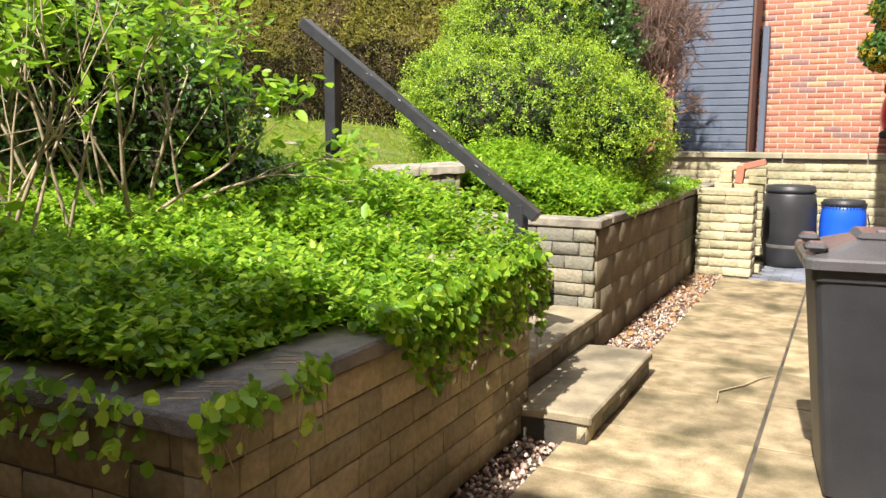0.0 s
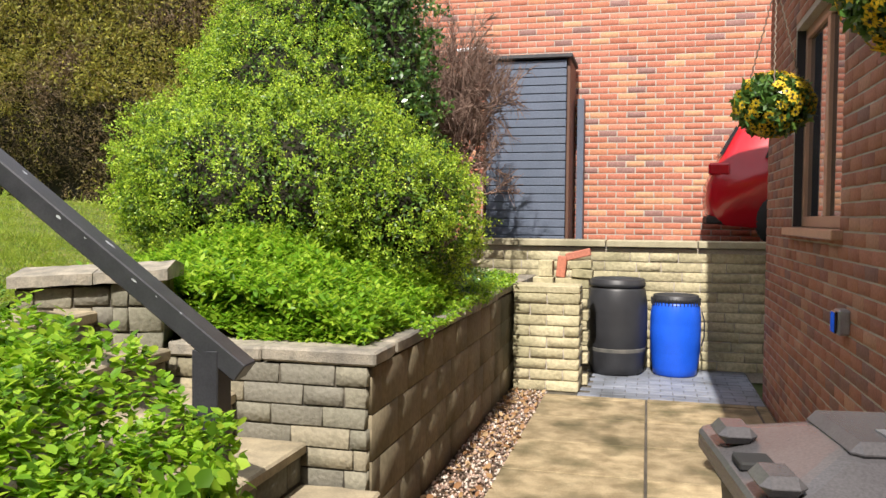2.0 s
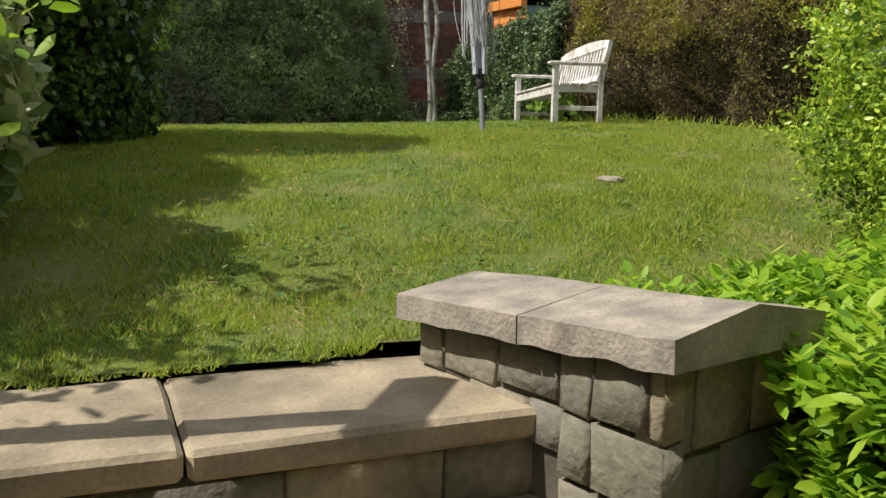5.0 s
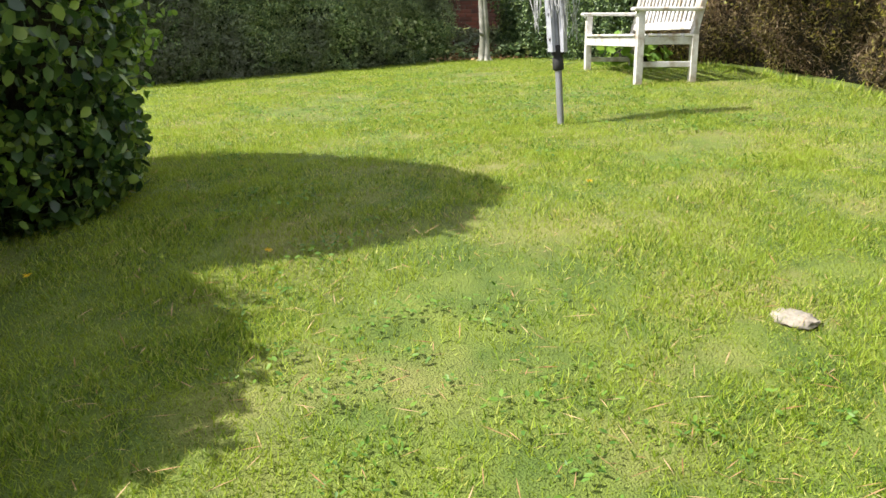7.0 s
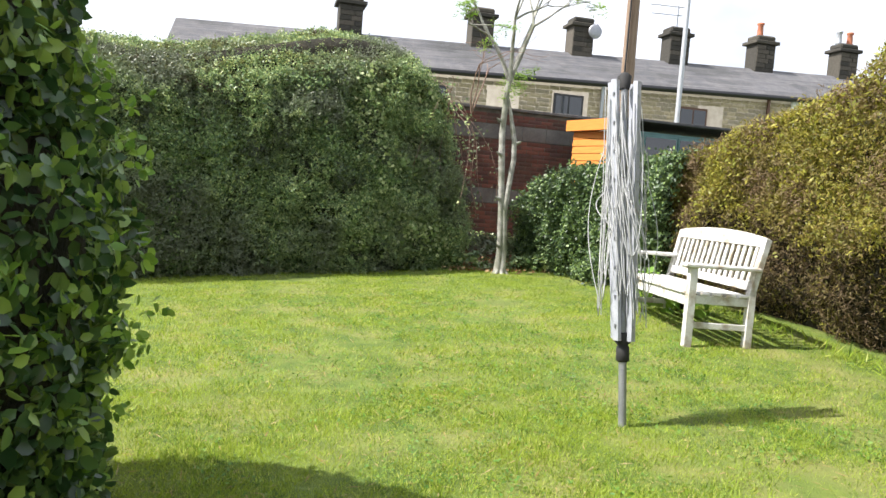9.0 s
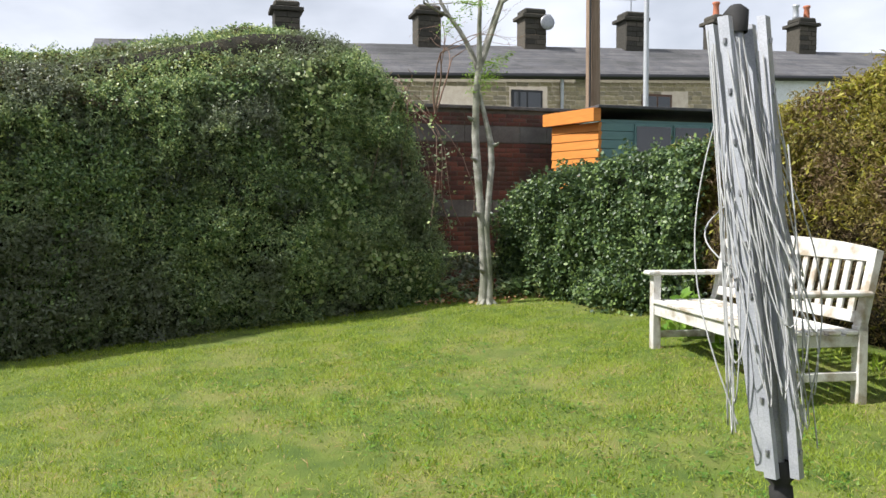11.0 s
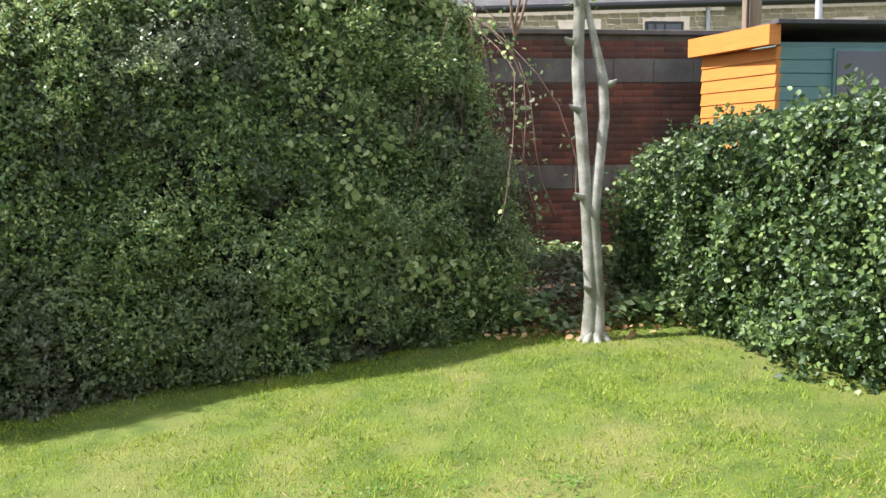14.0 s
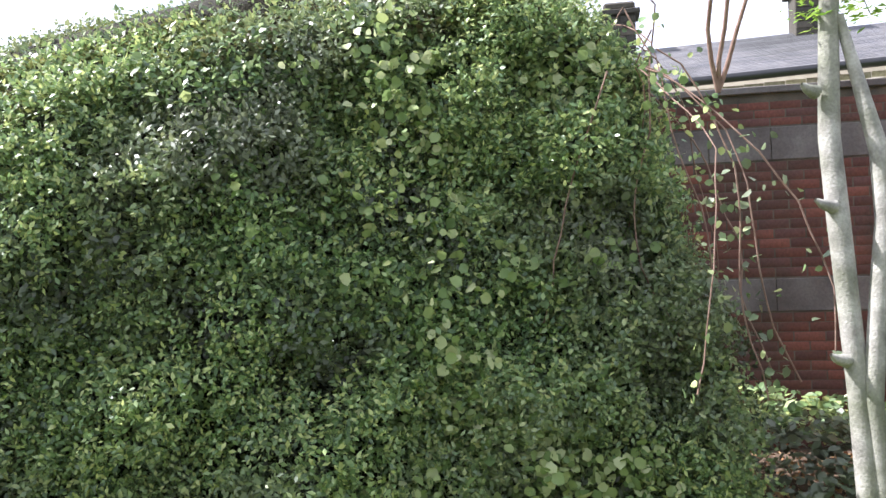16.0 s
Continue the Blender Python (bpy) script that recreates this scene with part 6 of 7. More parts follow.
soil2 = arrays("soil_near_bed", [(-6.2, 1.7, 1.25), (-1.6, 1.7, 0.76), (-1.6, 3.85, 0.76), (-2.95, 3.80, 0.95), (-3.4, 3.9, 1.10), (-6.2, 4.0, 1.45)], [(0, 1, 2, 3), (0, 3, 4, 5)], "soil", kind="structure", label="soil of the near bed")
nbz = lambda x, y: np.interp(x, [-6.2, -3.0, -2.2, -1.66, -1.40], [1.35, 1.0, 0.96, 0.82, 0.74]) + 0.20 * np.clip(y - 3.0, 0, 0.8) * np.clip((-1.5 - x) * 3, 0, 1)
ground_cover("bugle_cover", -3.9, -1.43, 1.55, 4.12, nbz, 30000, 0.040, 64, "leaf_cover", "bright green leafy ground cover spilling over the wall", 0.60, 0.22, shoot=0.06,
             mask=lambda P: (P[:, 0] < -1.68) | (P[:, 1] > 2.45 + 0.15 * lumps(P, 4.0, 9)) | (lumps(P, 3.0, 8) > 0.45))
ground_cover("bugle_edge", -3.2, -1.62, 1.62, 2.6, lambda x, y: np.full(len(x), 0.80), 7000, 0.042, 68, "leaf_cover", "leafy ground cover against the near coping", 0.62, 0.10)
# trailing stems over the near wall
sp = Soup()
g_ = np.random.default_rng(65)
PL, NL = [], []
for k in range(70):
    y = g_.uniform(2.5, 3.9) if k % 5 else g_.uniform(1.5, 2.0)
    L = g_.uniform(0.05, 0.24) * (1.5 if 2.6 < y < 3.9 else 1)
    x = -1.385 + g_.uniform(-0.02, 0.03)
    pts = [(x - 0.12, y, 0.84), (x - 0.02, y + 0.02, 0.85), (x + 0.02, y + 0.02, 0.79), (x + 0.02, y + 0.03 * g_.normal(), 0.79 - L)]
    sp.tube(pts, 0.002, 4)
    for q in range(int(6 + 40 * L)):
        f = g_.random()
        PL.append((x + 0.02 + g_.uniform(-0.01, 0.03), y + g_.normal() * 0.03, 0.86 - L * f))
        NL.append((1, 0, 0.5))
for k in range(1500):
    yy = 2.35 + 1.6 * g_.random()
    zz = g_.random() ** 1.5
    PL.append((-1.40 + 0.07 * g_.random(), yy, 0.93 - zz * (0.16 + 0.10 * math.sin(yy * 5.0) + 0.05 * math.sin(yy * 13))))
    NL.append((0.8, 0, 0.7))
for k in range(420):
    xx = g_.uniform(-4.2, -1.5)
    PL.append((xx, 1.49 - g_.uniform(0, 0.06), 0.86 - 0.20 * g_.random() ** 2))
    NL.append((0, -1, 0.5))
trail = thing("trailing_plant", (-1.4, 2.7, 0.85), "leafy stems trailing down over the stone wall", "plant")
sp.make("stem", "twig_pale", trail, kind="stuff")
V, Fq = leaves(np.array(PL), np.array(NL, float), 0.042, 0.8, 0.8, hex_leaf=True, spread=0.5)
arrays("foliage", V, Fq, "leaf_cover", trail)


# ---- branching plants ----
def branch(soup, tips, p, d, length, r, depth, g, bend=0.25, fork=(2, 3), shrink=0.72, up=0.05, segs=5, taper=0.62):
    pts, rad = [np.array(p)], [r]
    d = np.array(d, float)
    for k in range(segs):
        d = d + g.normal(size=3) * bend * 0.4 + np.array([0, 0, up])
        d /= np.linalg.norm(d)
        pts.append(pts[-1] + d * length / segs)
        rad.append(r * (1 - (1 - taper) * (k + 1) / segs))
    soup.tube(pts, rad, 8 if r > 0.02 else (5 if r > 0.006 else 3))
    if depth == 0:
        tips.append((pts[-1], d))
        tips.append((pts[-3], d))
        return
    for _ in range(int(g.integers(fork[0], fork[1] + 1))):
        nd = d + g.normal(size=3) * 0.45
        nd /= np.linalg.norm(nd)
        q = pts[-1] if g.random() < 0.6 else pts[-2]
        branch(soup, tips, q, nd, length * shrink * g.uniform(0.8, 1.15), rad[-1] * 0.85, depth - 1, g, bend, fork, shrink, up, segs, taper)


def shrub_left():
    """Open shrub over the near bed, its stems pale and its leaves fresh."""
    g = np.random.default_rng(71)
    ob = thing("deciduous_shrub", (-3.1, 2.6, 0.95), "open shrub of pale upright stems with fresh bright green leaves", "shrub")
    s, tips = Soup(), []
    for k in range(56):
        c = np.array([-3.45 + g.uniform(-0.75, 0.75), 2.55 + g.uniform(-0.6, 0.7), 0.95])
        d = np.array([g.normal() * 0.25 + 0.10, g.normal() * 0.25, 1.0])
        branch(s, tips, c, d / np.linalg.norm(d), g.uniform(0.55, 0.8), g.uniform(0.007, 0.013), 2, g, 0.2, (2, 2), 0.7, 0.03)
    for c, d, L in (((-2.9, 2.9, 1.1), (0.55, 0.45, 0.45), 0.55), ((-2.9, 2.75, 1.1), (0.6, 0.3, 0.6), 0.5)):
        branch(s, tips, np.array(c), np.array(d) / np.linalg.norm(d), L, 0.011, 2, g, 0.3, (2, 3), 0.6, 0.0)
    s.make("stem", "twig_pale", ob, kind="stuff")
    PL, NL, AL = [], [], []
    for p, d in tips:
        for q in range(8):
            PL.append(p + g.normal(size=3) * 0.045)
            NL.append((0.0, 0, 1.0))
    V, Fq = leaves(np.array(PL), np.array(NL), 0.078, 0.46, 0.1, hex_leaf=True, spread=0.5)
    arrays("foliage", V, Fq, "leaf_shrub", ob)


shrub_left()


def twig_shrub():
    g = np.random.default_rng(72)
    ob = thing("bare_twig_shrub", (-2.55, 10.05, 1.1), "clipped leafless shrub of dense red-brown twigs", "shrub")
    s, tips = Soup(), []
    for k in range(25):
        c = np.array([-2.42 + g.uniform(-0.32, 0.32), 10.05 + g.uniform(-0.1, 0.1), 0.95])
        d = np.array([g.uniform(-0.22, 0.22), g.normal() * 0.10, 1.0])
        st = Soup()
        branch(st, tips, c, d / np.linalg.norm(d), g.uniform(0.82, 1.08), g.uniform(0.016, 0.028), 4, g, 0.20, (2, 3), 0.66, 0.04, 3, 0.82)
        st.v = [(v - [-2.42, 10.05, 0]) * [0.62, 0.8, 1.0] + [-2.45, 10.05, 0] for v in st.v]
        st.make("stem", "twig_dark", ob)
    for p, d in tips:
        for q in range(5):
            e = np.array(d) + g.normal(size=3) * 0.45
            e /= np.linalg.norm(e)
            L = g.uniform(0.10, 0.28)
            m = p + e * L * 0.5 + g.normal(size=3) * 0.015
            s.tube([p, m, p + e * L + g.normal(size=3) * 0.03], [0.0046, 0.0038, 0.0022], 3)
    s.v = [(v - [-2.42, 10.05, 0]) * [0.62, 0.8, 1.0] + [-2.45, 10.05, 0] for v in s.v]
    s.make("twig", "twig_dark", ob, kind="stuff")


twig_shrub()


def tree():
    g = np.random.default_rng(73)
    ob = thing("rowan_tree", (-14.62, 8.33, 1.88), "slender grey-barked tree with twin trunks and sparse feathery leaves", "tree")
    s = Soup()
    A = [(-14.60, 8.30, 1.84), (-14.60, 8.29, 1.97), (-14.60, 8.305, 2.25), (-14.60, 8.275, 2.8), (-14.60, 8.245, 3.2), (-14.61, 8.225, 3.5), (-14.62, 8.205, 3.83), (-14.61, 8.215, 4.3), (-14.60, 8.24, 4.6)]
    s.tube(A, [0.085, 0.055, 0.046, 0.043, 0.042, 0.044, 0.042, 0.038, 0.034], 12)
    B = [(-14.58, 8.355, 1.84), (-14.58, 8.352, 1.97), (-14.59, 8.358, 2.25), (-14.58, 8.318, 2.8), (-14.57, 8.350, 3.2), (-14.58, 8.385, 3.5), (-14.59, 8.375, 3.76), (-14.60, 8.31, 4.05), (-14.6, 8.25, 4.3)]
    s.tube(B, [0.075, 0.05, 0.042, 0.038, 0.036, 0.037, 0.036, 0.026, 0.018], 12)
    for k in range(7):
        a = k * 0.9
        s.tube([(-14.59 + 0.03 * math.cos(a), 8.335 + 0.05 * math.sin(a), 1.98), (-14.59 + 0.08 * math.cos(a), 8.335 + 0.11 * math.sin(a), 1.915), (-14.59 + 0.15 * math.cos(a), 8.335 + 0.18 * math.sin(a), 1.86)], [0.03, 0.03, 0.012], 7)
    for y, z, dy in ((8.23, 2.95, -0.07), (8.20, 3.55, -0.075), (8.41, 3.72, 0.05), (8.15, 4.0, -0.06), (8.30, 2.3, -0.07)):
        s.tube([(-14.58, y, z), (-14.55, y + dy * 0.6, z + 0.01), (-14.54, y + dy, z + 0.03)], [0.03, 0.02, 0.008], 7)
    s.make("trunk", "bark_light", ob, smooth=True)
    s, tips = Soup(), []
    for d, L in (((-0.1, -0.45, 1), 0.85), ((0.0, 0.5, 1), 0.8), ((0.3, 0.05, 1), 0.8), ((-0.2, 0.15, 1), 0.9)):
        branch(s, tips, np.array((-14.60, 8.24, 4.55)), np.array(d) / np.linalg.norm(d), L, 0.035, 3, g, 0.2, (2, 3), 0.72, 0.02)
    s.make("limb", "bark_light", ob, smooth=True)
    PL, NL, AL = [], [], []
    for p, d in tips + [((-14.6, 8.2 + 0.05 * k, 4.3 + 0.06 * k), (0, 0, 1)) for k in range(8)]:
        for q in range(7):
            a = g.normal(size=3) * [1, 1, 0.4]
            a /= np.linalg.norm(a)
            for k in range(8):
                PL.append(np.array(p) + a * 0.02 * (k + 1))
                NL.append((0, 0, 1))
                AL.append(np.cross(a, [0, 0, 1]) * (1 if k % 2 else -1))
    V, Fq = leaves(np.array(PL), np.array(NL, float), 0.045, 0.35, 0.2, spread=0.3, along=np.array(AL))
    arrays("foliage", V, Fq, "leaf_mid", ob)


tree()

# ---- dark brick wall beyond the tree ----
wall2 = box("wall_far_brick", (-17.80, 2.0, 1.7), (-17.50, 11.8, 4.50), "mortar_dark", kind="structure", label="tall dark red brick wall with grey bands", bevel=0)
for z0, z1 in ((1.9, 2.89), (3.15, 4.00), (4.26, 4.44)):
    courses(wall2, (-17.5, 5.5, 0), (0, 1, 0), 6.0, z0, z1, 0.215, 0.067, 0.005, "brick_dark", "brick", (-17.5, 9.0, 3.4), 130, seed=int(z0 * 10), c=0.001, r=0.0, proud=0.0015)
for z in (2.90, 4.01):
    for k in range(14):
        box("stone_band", (-17.55, 5.5 + k * 0.44, z), (-17.490, 5.5 + k * 0.44 + 0.435, z + 0.24), "concrete", wall2, 0.004)
box("coping", (-17.84, 2.0, 4.50), (-17.46, 11.8, 4.55), "concrete", wall2, 0.005)


# ---- painted shed ----
def garden_shed():
    ob = thing("garden_shed", (-16.0, 12.0, 1.9), "timber shed with an orange gable end and teal boarded front", "shed")
    x0, x1, y0, y1, z0 = -17.3, -16.2, 10.0, 13.6, 1.9
    a = np.array([-16.22, 10.55])
    b = np.array([-17.05, 10.22])
    box("body", (-17.42, 10.62, z0), (-16.27, 13.6, 4.26), "teal_wood", ob, 0)
    k = 0
    z = z0
    while z < 4.2:
        box("board", (-16.272, 10.60, z), (-16.235 , 13.6, z + 0.118), "teal_wood", ob, 0.006)
        z += 0.122
    z = z0
    u = b - a
    while z < 4.2:
        bm = bmesh.new()
        V0 = [(a[0], a[1]), (b[0], b[1]), (b[0], b[1] + 0.5), (a[0] - 0.02, a[1] + 0.06)]
        lo = [bm.verts.new((p[0], p[1], z)) for p in V0]
        hi = [bm.verts.new((p[0] + 0.006, p[1] + 0.012, z + 0.118)) for p in V0]
        for i in range(4):
            bm.faces.new((lo[i], lo[(i + 1) % 4], hi[(i + 1) % 4], hi[i]))
        bm.faces.new(lo)
        bm.faces.new(hi)
        part("end_board", bm, "orange_wood", ob, "orange-stained board")
        z += 0.122
    bm = bmesh.new()
    P4 = [(-16.14, 10.44), (-17.12, 10.11), (-17.12, 10.22), (-16.14, 10.55)]
    lo = [bm.verts.new((x, y, 4.22)) for x, y in P4]
    hi = [bm.verts.new((x, y, 4.40)) for x, y in P4]
    for i in range(4):
        bm.faces.new((lo[i], lo[(i + 1) % 4], hi[(i + 1) % 4], hi[i]))
    bm.faces.new(lo)
    bm.faces.new(hi)
    part("fascia", bm, "orange_wood", ob, "orange fascia board")
    box("roof", (-17.5, 10.50, 4.40), (-16.10, 13.8, 4.44), "felt", ob, 0.004)
    for k in range(3):
        y = 11.12 + k * 0.62
        w = box("window", (-16.24, y, 3.42), (-16.205, y + 0.60, 4.20), "teal_wood", ob, 0.004)
        box("pane", (-16.21, y + 0.025, 3.45), (-16.198, y + 0.575, 4.17), "glass", w, 0)


garden_shed()


# ---- terrace of stone houses ----
def terrace():
    fx, slope = -32.0, 0.038
    wall = arrays("terraced_houses", [(fx, 2, 1.0), (fx, 60, 1.0), (fx, 60, 6.93 + slope * 60), (fx, 2, 6.93 + slope * 2), (fx - 7, 2, 1.0), (fx - 7, 60, 1.0), (fx - 7, 60, 6.93 + slope * 60), (fx - 7, 2, 6.93 + slope * 2)],
                  [(0, 1, 2, 3), (5, 4, 7, 6), (4, 0, 3, 7), (1, 5, 6, 2)], "mortar", kind="structure", label="terrace of sandstone cottages with slate roofs")
    courses(wall, (fx, 2, 0), (0, 1, 0), 23.2, 4.2, 6.85, 0.45, 0.14, 0.012, "terrace_stone", "stone", None, 0, ((10.9, 12.1, 5.5, 6.75), (13.35, 14.75, 6.3 - 0.5, 6.75 - 0.05), (4.9, 5.9, 5.5, 6.75), (19.2, 20.3, 5.4, 6.55)), seed=80, slope=slope, random_l=0.3)
    box("rendered_wall", (fx - 0.05, 25.2, 3.0), (fx + 0.06, 32, 7.9), "render_white", wall, 0)
    # roof: courses of slates as overlapping strips
    s = Soup()
    n, L = 26, 58
    for k in range(n):
        f0, f1 = k / n, (k + 1.15) / n
        for j in range(29):
            y0, y1 = 2 + j * 2, 4 + j * 2
            def P(y, f, up):
                return (fx + 0.25 - 3.4 * f, y, 7.02 + slope * y + 1.58 * f + up)
            s.add([P(y0, f0, 0.03), P(y1, f0, 0.03), P(y1, f1, 0.0), P(y0, f1, 0.0), P(y0, f0, 0.0), P(y1, f0, 0.0)], [(0, 1, 2, 3), (4, 5, 1, 0)])
    s.make("roof", "slate", wall, kind="stuff")
    s = Soup()
    s.add([(fx - 3.15, 2, 8.60 + slope * 2), (fx - 3.15, 60, 8.60 + slope * 60), (fx - 7, 60, 7 + slope * 60), (fx - 7, 2, 7 + slope * 2)], [(0, 1, 2, 3)])
    s.make("roof_back", "slate", wall)
    s = Soup()
    s.add([(fx + 0.0, 2, 6.86 + slope * 2), (fx + 0.30, 2, 6.86 + slope * 2), (fx + 0.30, 2, 7.02 + slope * 2), (fx, 2, 7.02 + slope * 2), (fx, 60, 6.86 + slope * 60), (fx + 0.30, 60, 6.86 + slope * 60), (fx + 0.30, 60, 7.02 + slope * 60), (fx, 60, 7.02 + slope * 60)],
          [(0, 1, 5, 4), (1, 2, 6, 5), (2, 3, 7, 6)])
    s.make("gutter", "upvc_black", wall)
    for y, z0, z1, w in ((15.4, 6.1, 7.1, 1.15), (10.2, 6.2, 6.9, 1.25), (20.4, 6.2, 7.15, 1.2), (27.6, 6.6, 7.5, 1.3), (5.0, 6.0, 6.8, 1.2)):
        wd = box("window", (fx - 0.02, y, z0), (fx + 0.07, y + w, z1), "upvc_black" if y < 18 else "brown_trim", wall, 0.01)
        box("pane", (fx + 0.06, y + 0.08, z0 + 0.08), (fx + 0.08, y + w / 2 - 0.03, z1 - 0.08), "glass", wd, 0)
        box("pane", (fx + 0.06, y + w / 2 + 0.03, z0 + 0.08), (fx + 0.08, y + w - 0.08, z1 - 0.08), "glass", wd, 0)
    box("drainpipe", (fx + 0.05, 17.2, 2), (fx + 0.16, 17.31, 7.6), "galv", wall, 0.02)
    box("drainpipe", (fx + 0.05, 24.1, 2), (fx + 0.16, 24.21, 7.8), "brown_trim", wall, 0.02)


terrace()


def chimney(y, pots, dish=False, aerial=False):
    x, zb = -35.1, 8.50 + 0.038 * y
    ob = thing("chimney_stack", (x, y, zb), "soot-blackened stone chimney stack on the slate roof", "chimney", "chimneys of the stone terrace")
    box("shaft", (x - 0.4, y - 0.44, zb - 0.3), (x + 0.4, y + 0.44, zb + 1.08), "soot_stone", ob, 0.02)
    for k in range(5):
        zz = zb + 0.1 + k * 0.19
        box("stone", (x + 0.39, y - 0.43, zz), (x + 0.425, y - 0.02 + 0.15 * (k % 2), zz + 0.17), "soot_stone", ob, 0.01)
        box("stone", (x + 0.39, y + 0.02 + 0.15 * (k % 2), zz), (x + 0.425, y + 0.43, zz + 0.17), "soot_stone", ob, 0.01)
    box("cornice", (x - 0.52, y - 0.57, zb + 1.08), (x + 0.52, y + 0.57, zb + 1.22), "soot_stone", ob, 0.02)
    box("cap", (x - 0.4, y - 0.44, zb + 1.22), (x + 0.4, y + 0.44, zb + 1.45), "soot_stone", ob, 0.06)
    for dy, m in pots:
        lathe("pot", [(0.15, 1.4), (0.13, 1.55), (0.11, 1.9), (0.15, 1.95), (0.15, 2.02)], (x, y + dy, zb), m, ob, 12)
    if dish:
        bm = bmesh.new()
        bmesh.ops.create_icosphere(bm, subdivisions=2, radius=0.35)
        bm.transform(Matrix.Translation((x + 0.6, y + 0.40, zb + 0.9)) @ Matrix.Diagonal((0.10, 0.85, 0.85, 1)))
        part("satellite_dish", bm, "steel_grey", ob, smooth=True)
    if aerial:
        s = Soup()
        s.tube([(x, y, zb + 1.4), (x, y, zb + 2.4)], 0.025, 5)
        s.tube([(x, y - 1.3, zb + 2.3), (x, y + 0.3, zb + 2.35)], 0.02, 4)
        s.tube([(x, y - 1.2, zb + 1.95), (x, y + 0.2, zb + 2.0)], 0.02, 4)
        for k in range(7):
            s.tube([(x - 0.2, y - 1.1 + k * 0.2, zb + 2.32), (x + 0.2, y - 1.1 + k * 0.2, zb + 2.32)], 0.012, 4)
        s.make("aerial", "galv", ob)


chimney(13.3, [])
chimney(17.45, [], dish=True)
chimney(21.7, [], aerial=True)
chimney(25.7, [(-0.1, "terracotta")])
chimney(29.8, [(-0.3, "galv"), (0.25, "terracotta")])
chimney(8.2, [])
s_ = Soup()
pole = thing("telegraph_pole", (-24.0, 14.42, 2), "weathered wooden telegraph pole", "pole")
s_.tube([(-24, 14.42, 1.5), (-24, 14.42, 6), (-24, 14.37, 14)], [0.19, 0.175, 0.14], 14)
s_.make("shaft", "pole_wood", pole, smooth=True)
s_ = Soup()
s_.tube([(-23.84, 14.25, 3), (-23.84, 14.27, 13.5)], 0.03, 6)
s_.make("cable", "rubber", pole)
s_ = Soup()
lamp = thing("street_lamp", (-27.0, 17.63, 2), "plain grey steel street lamp column", "street lamp")
s_.tube([(-27, 17.63, 1.5), (-27, 17.63, 16)], [0.085, 0.06], 10)
s_.make("column", "galv", lamp, smooth=True)


# ---- shade behind the start: an unseen block added to darken the near bed ----
shade_block = box("wall_garage", (-9.0, -3.4, -0.1), (-1.0, -0.9, 4.85), "brick_house", kind="structure", label="unseen brick-coloured block added to shade the near bed", bevel=0)

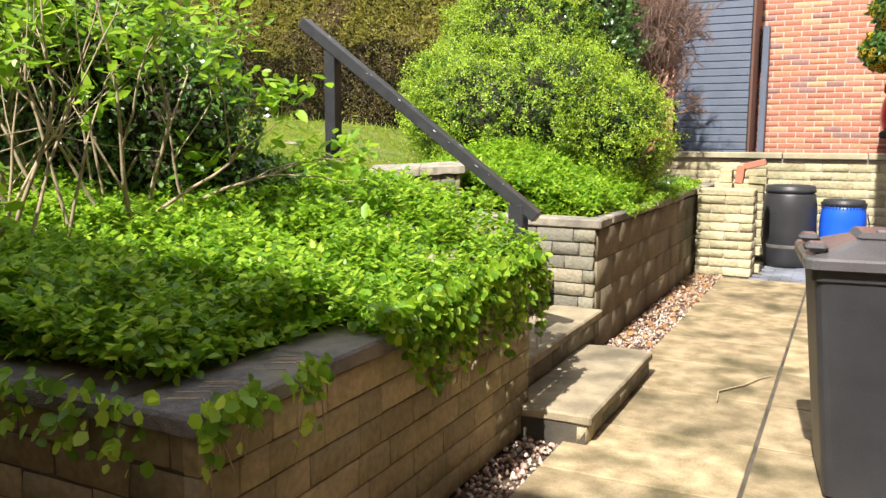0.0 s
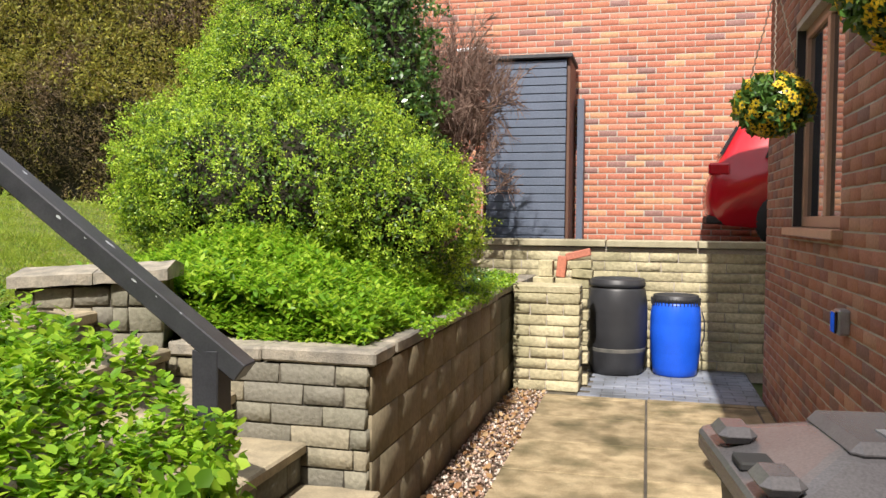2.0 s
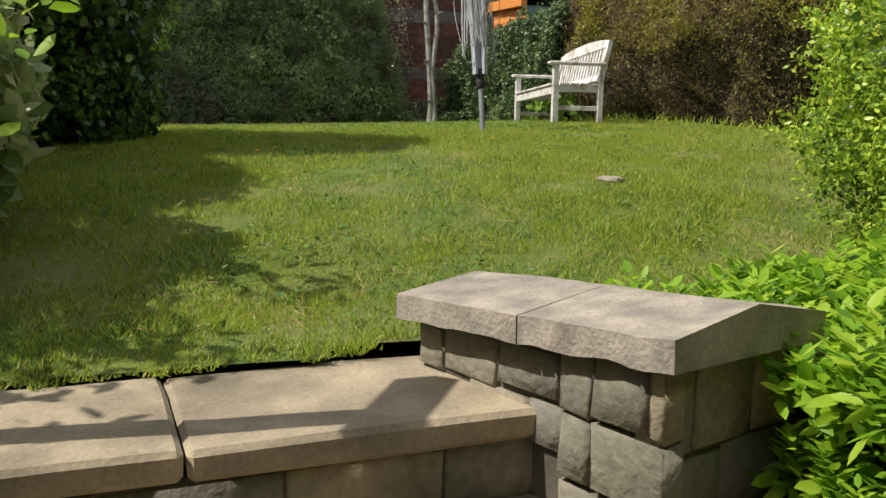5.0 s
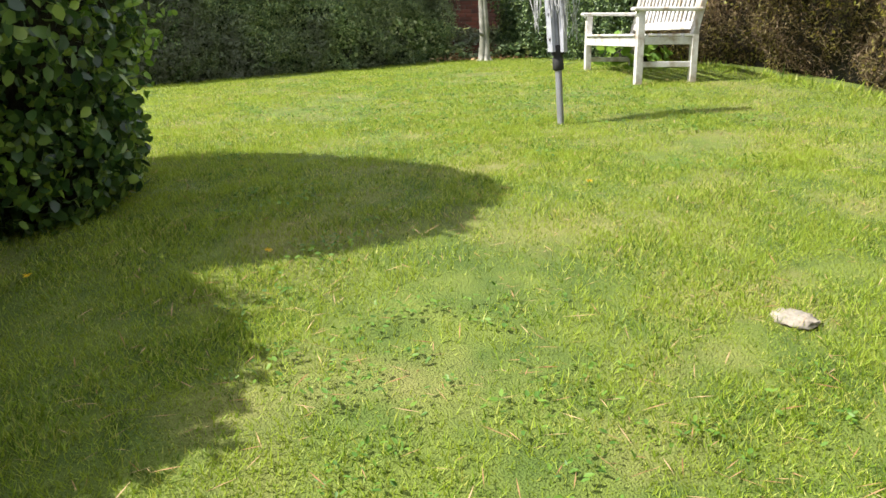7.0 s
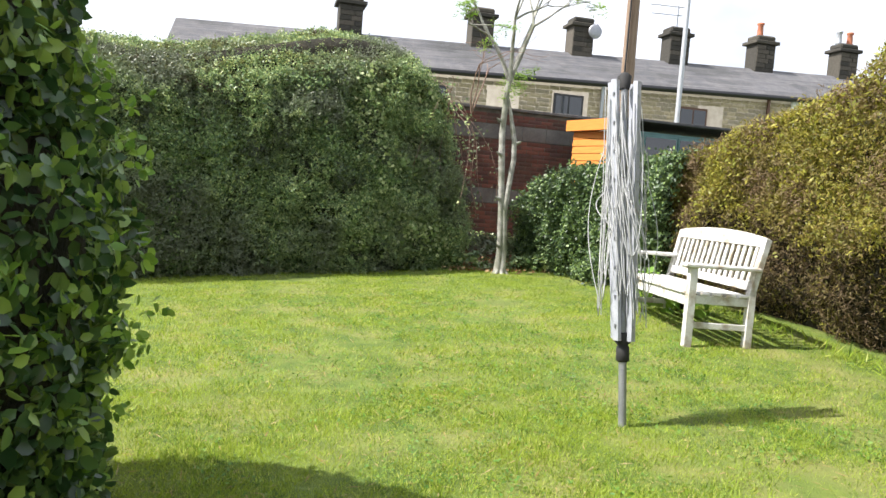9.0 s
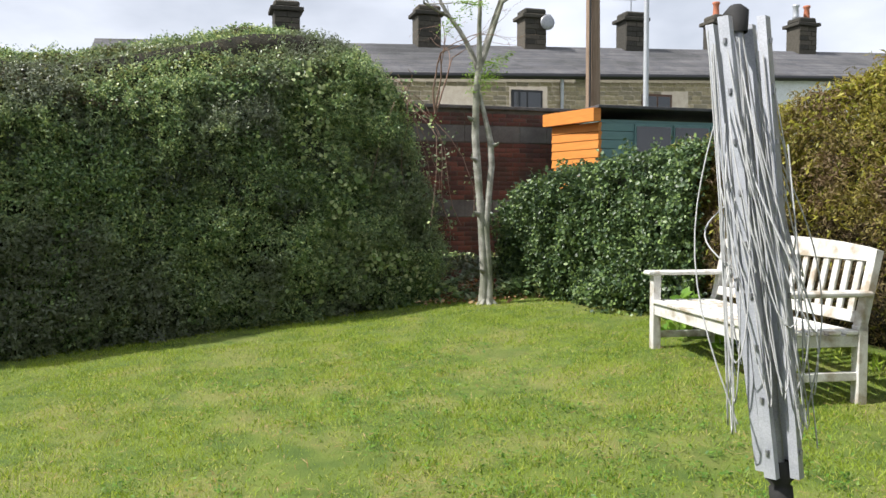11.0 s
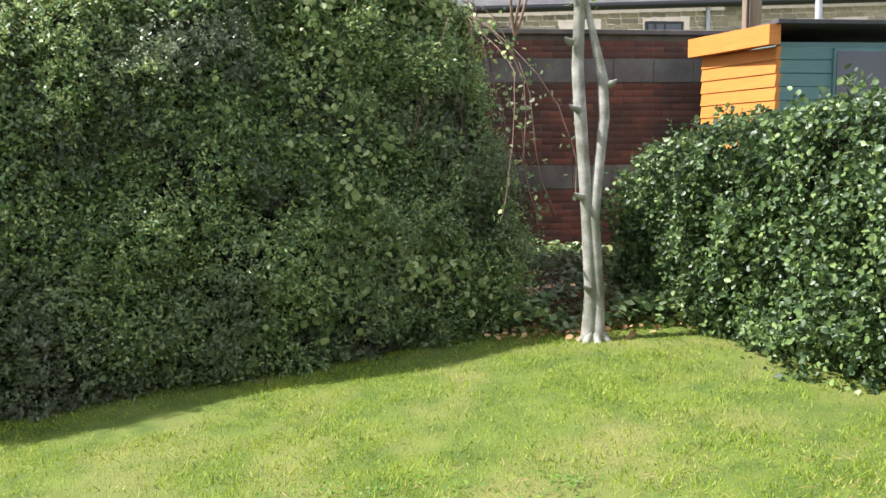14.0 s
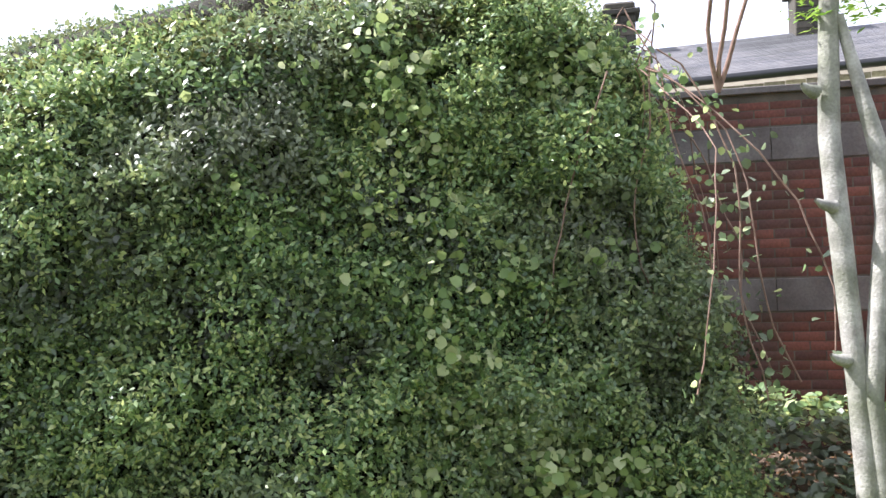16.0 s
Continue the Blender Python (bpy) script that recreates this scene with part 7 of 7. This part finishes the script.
# ---- small things on the lawn and in the beds ----
def small_things():
    g = np.random.default_rng(91)
    for x, y in ((-5.77, 5.01), (-5.72, 4.22), (-6.31, 6.47)):
        z = float(lawn_z(x, y))
        ob = thing("dandelion", (x, y, z), "small yellow dandelion flower in the lawn", "flower", "yellow flowers in the lawn")
        s = Soup()
        s.tube([(x, y, z), (x, y, z + 0.03)], 0.0015, 4)
        s.make("stalk", "leaf_cover", ob)
        P = np.tile([[x, y, z + 0.03]], (40, 1))
        a = g.uniform(0, 6.28, 40)
        V, Fq = leaves(P, np.tile([[0, 0, 1.0]], (40, 1)), 0.016, 0.25, 0, spread=0.3, along=np.stack([np.cos(a), np.sin(a), np.zeros(40)], 1))
        arrays("petals", V, Fq, "yellow", ob)
    ob = thing("buried_stone", (-4.93, 6.56, 1.4), "pale worn stone showing through the turf", "stone")
    bm = bmesh.new()
    bmesh.ops.create_icosphere(bm, subdivisions=3, radius=1)
    for v in bm.verts:
        v.co = Vector((-4.93 + v.co.x * 0.085, 6.56 + v.co.y * 0.065, float(lawn_z(-4.93, 6.56)) + 0.006 + v.co.z * 0.02)) + noise.noise_vector(v.co * 3) * 0.012
    part("stone", bm, "coping", ob, smooth=True)
    # broad-leaved weeds in the turf
    n = 2800
    c = np.stack([g.uniform(-12.5, -3.3, n), g.uniform(4.8, 8.5, n), np.zeros(n)], 1)
    c = c[lumps(c, 1.8, 33) > 0.30]
    k = 7
    P = np.repeat(c, k, axis=0) + g.normal(size=(len(c) * k, 3)) * [0.03, 0.03, 0]
    P[:, 2] = lawn_z(P[:, 0], P[:, 1]) + 0.02 + 0.012 * g.random(len(P))
    V, Fq = leaves(P, np.tile([[0, 0, 1.0]], (len(P), 1)), 0.022, 0.45, 0, spread=0.35, hex_leaf=True)
    arrays("lawn_weeds", V, Fq, "leaf_weed", kind="stuff", label="patches of broad-leaved weeds in the lawn", category="weeds")
    # straw-coloured clippings
    n = 5500
    P = np.stack([g.uniform(-12.5, -3.0, n), g.uniform(4.4, 9, n), np.zeros(n)], 1)
    P = P[~((P[:, 0] > -3.4) & (P[:, 1] < 5.8))]
    P[:, 2] = lawn_z(P[:, 0], P[:, 1]) + 0.028
    V, Fq = leaves(P, np.tile([[0, 0, 1.0]], (len(P), 1)), 0.07, 0.045, 0, spread=0.2)
    arrays("clippings", V, Fq, "dead_leaf", kind="stuff", label="dry grass clippings on the lawn", category="grass clippings")
    # dead leaves and soil under the far corner and along the gravel
    n = 500
    P = np.stack([g.uniform(-1.5, -1.2, n), g.uniform(5.2, 9.2, n), g.uniform(0.005, 0.02, n)], 1)
    Q = np.stack([g.uniform(-17.2, -14.6, 900), g.uniform(7.6, 9.2, 900), np.full(900, 1.93) + 0.05 * g.random(900)], 1)
    P = np.concatenate([P[g.random(n) < (P[:, 1] - 5) / 4], Q])
    V, Fq = leaves(P, np.tile([[0, 0, 1.0]], (len(P), 1)), 0.05, 0.6, 0, spread=0.6, hex_leaf=True)
    arrays("fallen_leaves", V, Fq, "dead_leaf", kind="stuff", label="dry fallen leaves in the corners", category="fallen leaves")
    arrays("soil_corner", [(-17.5, 5.5, 1.80), (-14.95, 5.5, 1.74), (-14.70, 8.75, 1.90), (-14.9, 11.0, 1.93), (-17.5, 11.0, 1.95)], [(0, 1, 2, 4)], "soil", kind="structure", label="bare soil in the garden corner")
    arrays("soil_corner_edge", [(-14.70, 8.75, 1.90), (-14.9, 11.0, 1.93), (-17.5, 11.0, 1.95)], [(0, 1, 2)], "soil", kind="structure")
    ground_cover("corner_weeds", -17.2, -14.8, 7.7, 9.3, lambda x, y: np.full(len(x), 1.92) + 0.25 * np.clip(-14.9 - x, 0, 1), 3800, 0.07, 66, "leaf_hedge", "low tangled weeds in the shady corner", 0.6, 0.35)
    # a creeper hanging over the end of the hedge
    ob = thing("creeper", (-15.0, 7.95, 1.9), "straggling creeper with wiry stems over the brick wall", "climbing plant")
    s = Soup()
    PL = []
    for k in range(17):
        p = np.array([-15.2 + g.uniform(-0.4, 0.3), 7.35 + g.uniform(0, 0.25), 4.3 + g.uniform(-0.3, 0.4)])
        d = np.array([g.normal() * 0.2, 0.10 + 0.20 * g.random(), 0.0])
        pts = [p]
        for i in range(13):
            d = d + [g.normal() * 0.12, g.normal() * 0.2 - 0.02, -0.26]
            d /= np.linalg.norm(d)
            pts.append(pts[-1] + d * 0.13)
            if g.random() < 0.9:
                PL.append(pts[-1])
        s.tube(pts, 0.004, 4)
    s.make("stem", "twig_dark", ob, kind="stuff")
    PL = [p + g.normal(size=3) * 0.04 for p in PL for _ in range(3)]
    V, Fq = leaves(np.array(PL), np.tile([[0.6, 0.4, 0.4]], (len(PL), 1)), 0.045, 0.8, 0.7, hex_leaf=True)
    arrays("foliage", V, Fq, "leaf_hedge", ob)
    s, tips = Soup(), []
    ob = thing("dead_branch", (-15.0, 7.9, 4.2), "thin bare upright branches above the hedge end", "branch")
    for d in ((0.05, 0.1, 1), (-0.1, 0.35, 0.9), (0.1, -0.1, 1)):
        branch(s, tips, np.array((-15.0, 7.85, 4.1)), np.array(d) / np.linalg.norm(d), 0.7, 0.012, 3, g, 0.3, (2, 2), 0.75, 0.0)
    s.make("twig", "twig_dark", ob, kind="stuff")
    # tall grass along the hedge foot
    n = 700
    P = np.stack([g.uniform(-12.5, -4.2, n), g.normal(size=n) * 0.06 + 9.55, np.zeros(n)], 1)
    P[:, 2] = lawn_z(P[:, 0], P[:, 1])
    V, Fq = leaves(P, np.tile([[0, -0.5, 0.5]], (n, 1)), 0.13, 0.08, -1.5, spread=0.5)
    arrays("long_grass", V, Fq, "grass", kind="stuff", label="longer grass left at the hedge foot", category="grass")
    leafy("dock_plant", [(-11.75, 9.15, 2.05, 0.32, 0.18, 0.25), (-11.3, 9.25, 2.0, 0.3, 0.15, 0.2)], 260, 0.13, 0.5, "leaf_mid", "broad-leaved weeds growing at the hedge foot behind the bench", "weed", 92, 0.2, 4, 0.3, hex_leaf=True)
    ob = thing("straw", (-0.7, 4.9, 0), "pale dried stalk lying on the paving", "stalk")
    s = Soup()
    s.tube([(-0.60, 4.75, 0.012), (-0.62, 4.95, 0.014), (-0.50, 5.15, 0.012), (-0.42, 5.35, 0.014), (-0.36, 5.45, 0.012)], [0.004, 0.006, 0.006, 0.005, 0.002], 5)
    s.make("stalk", "twig_pale", ob)


small_things()
slabs()
lay_pieces()
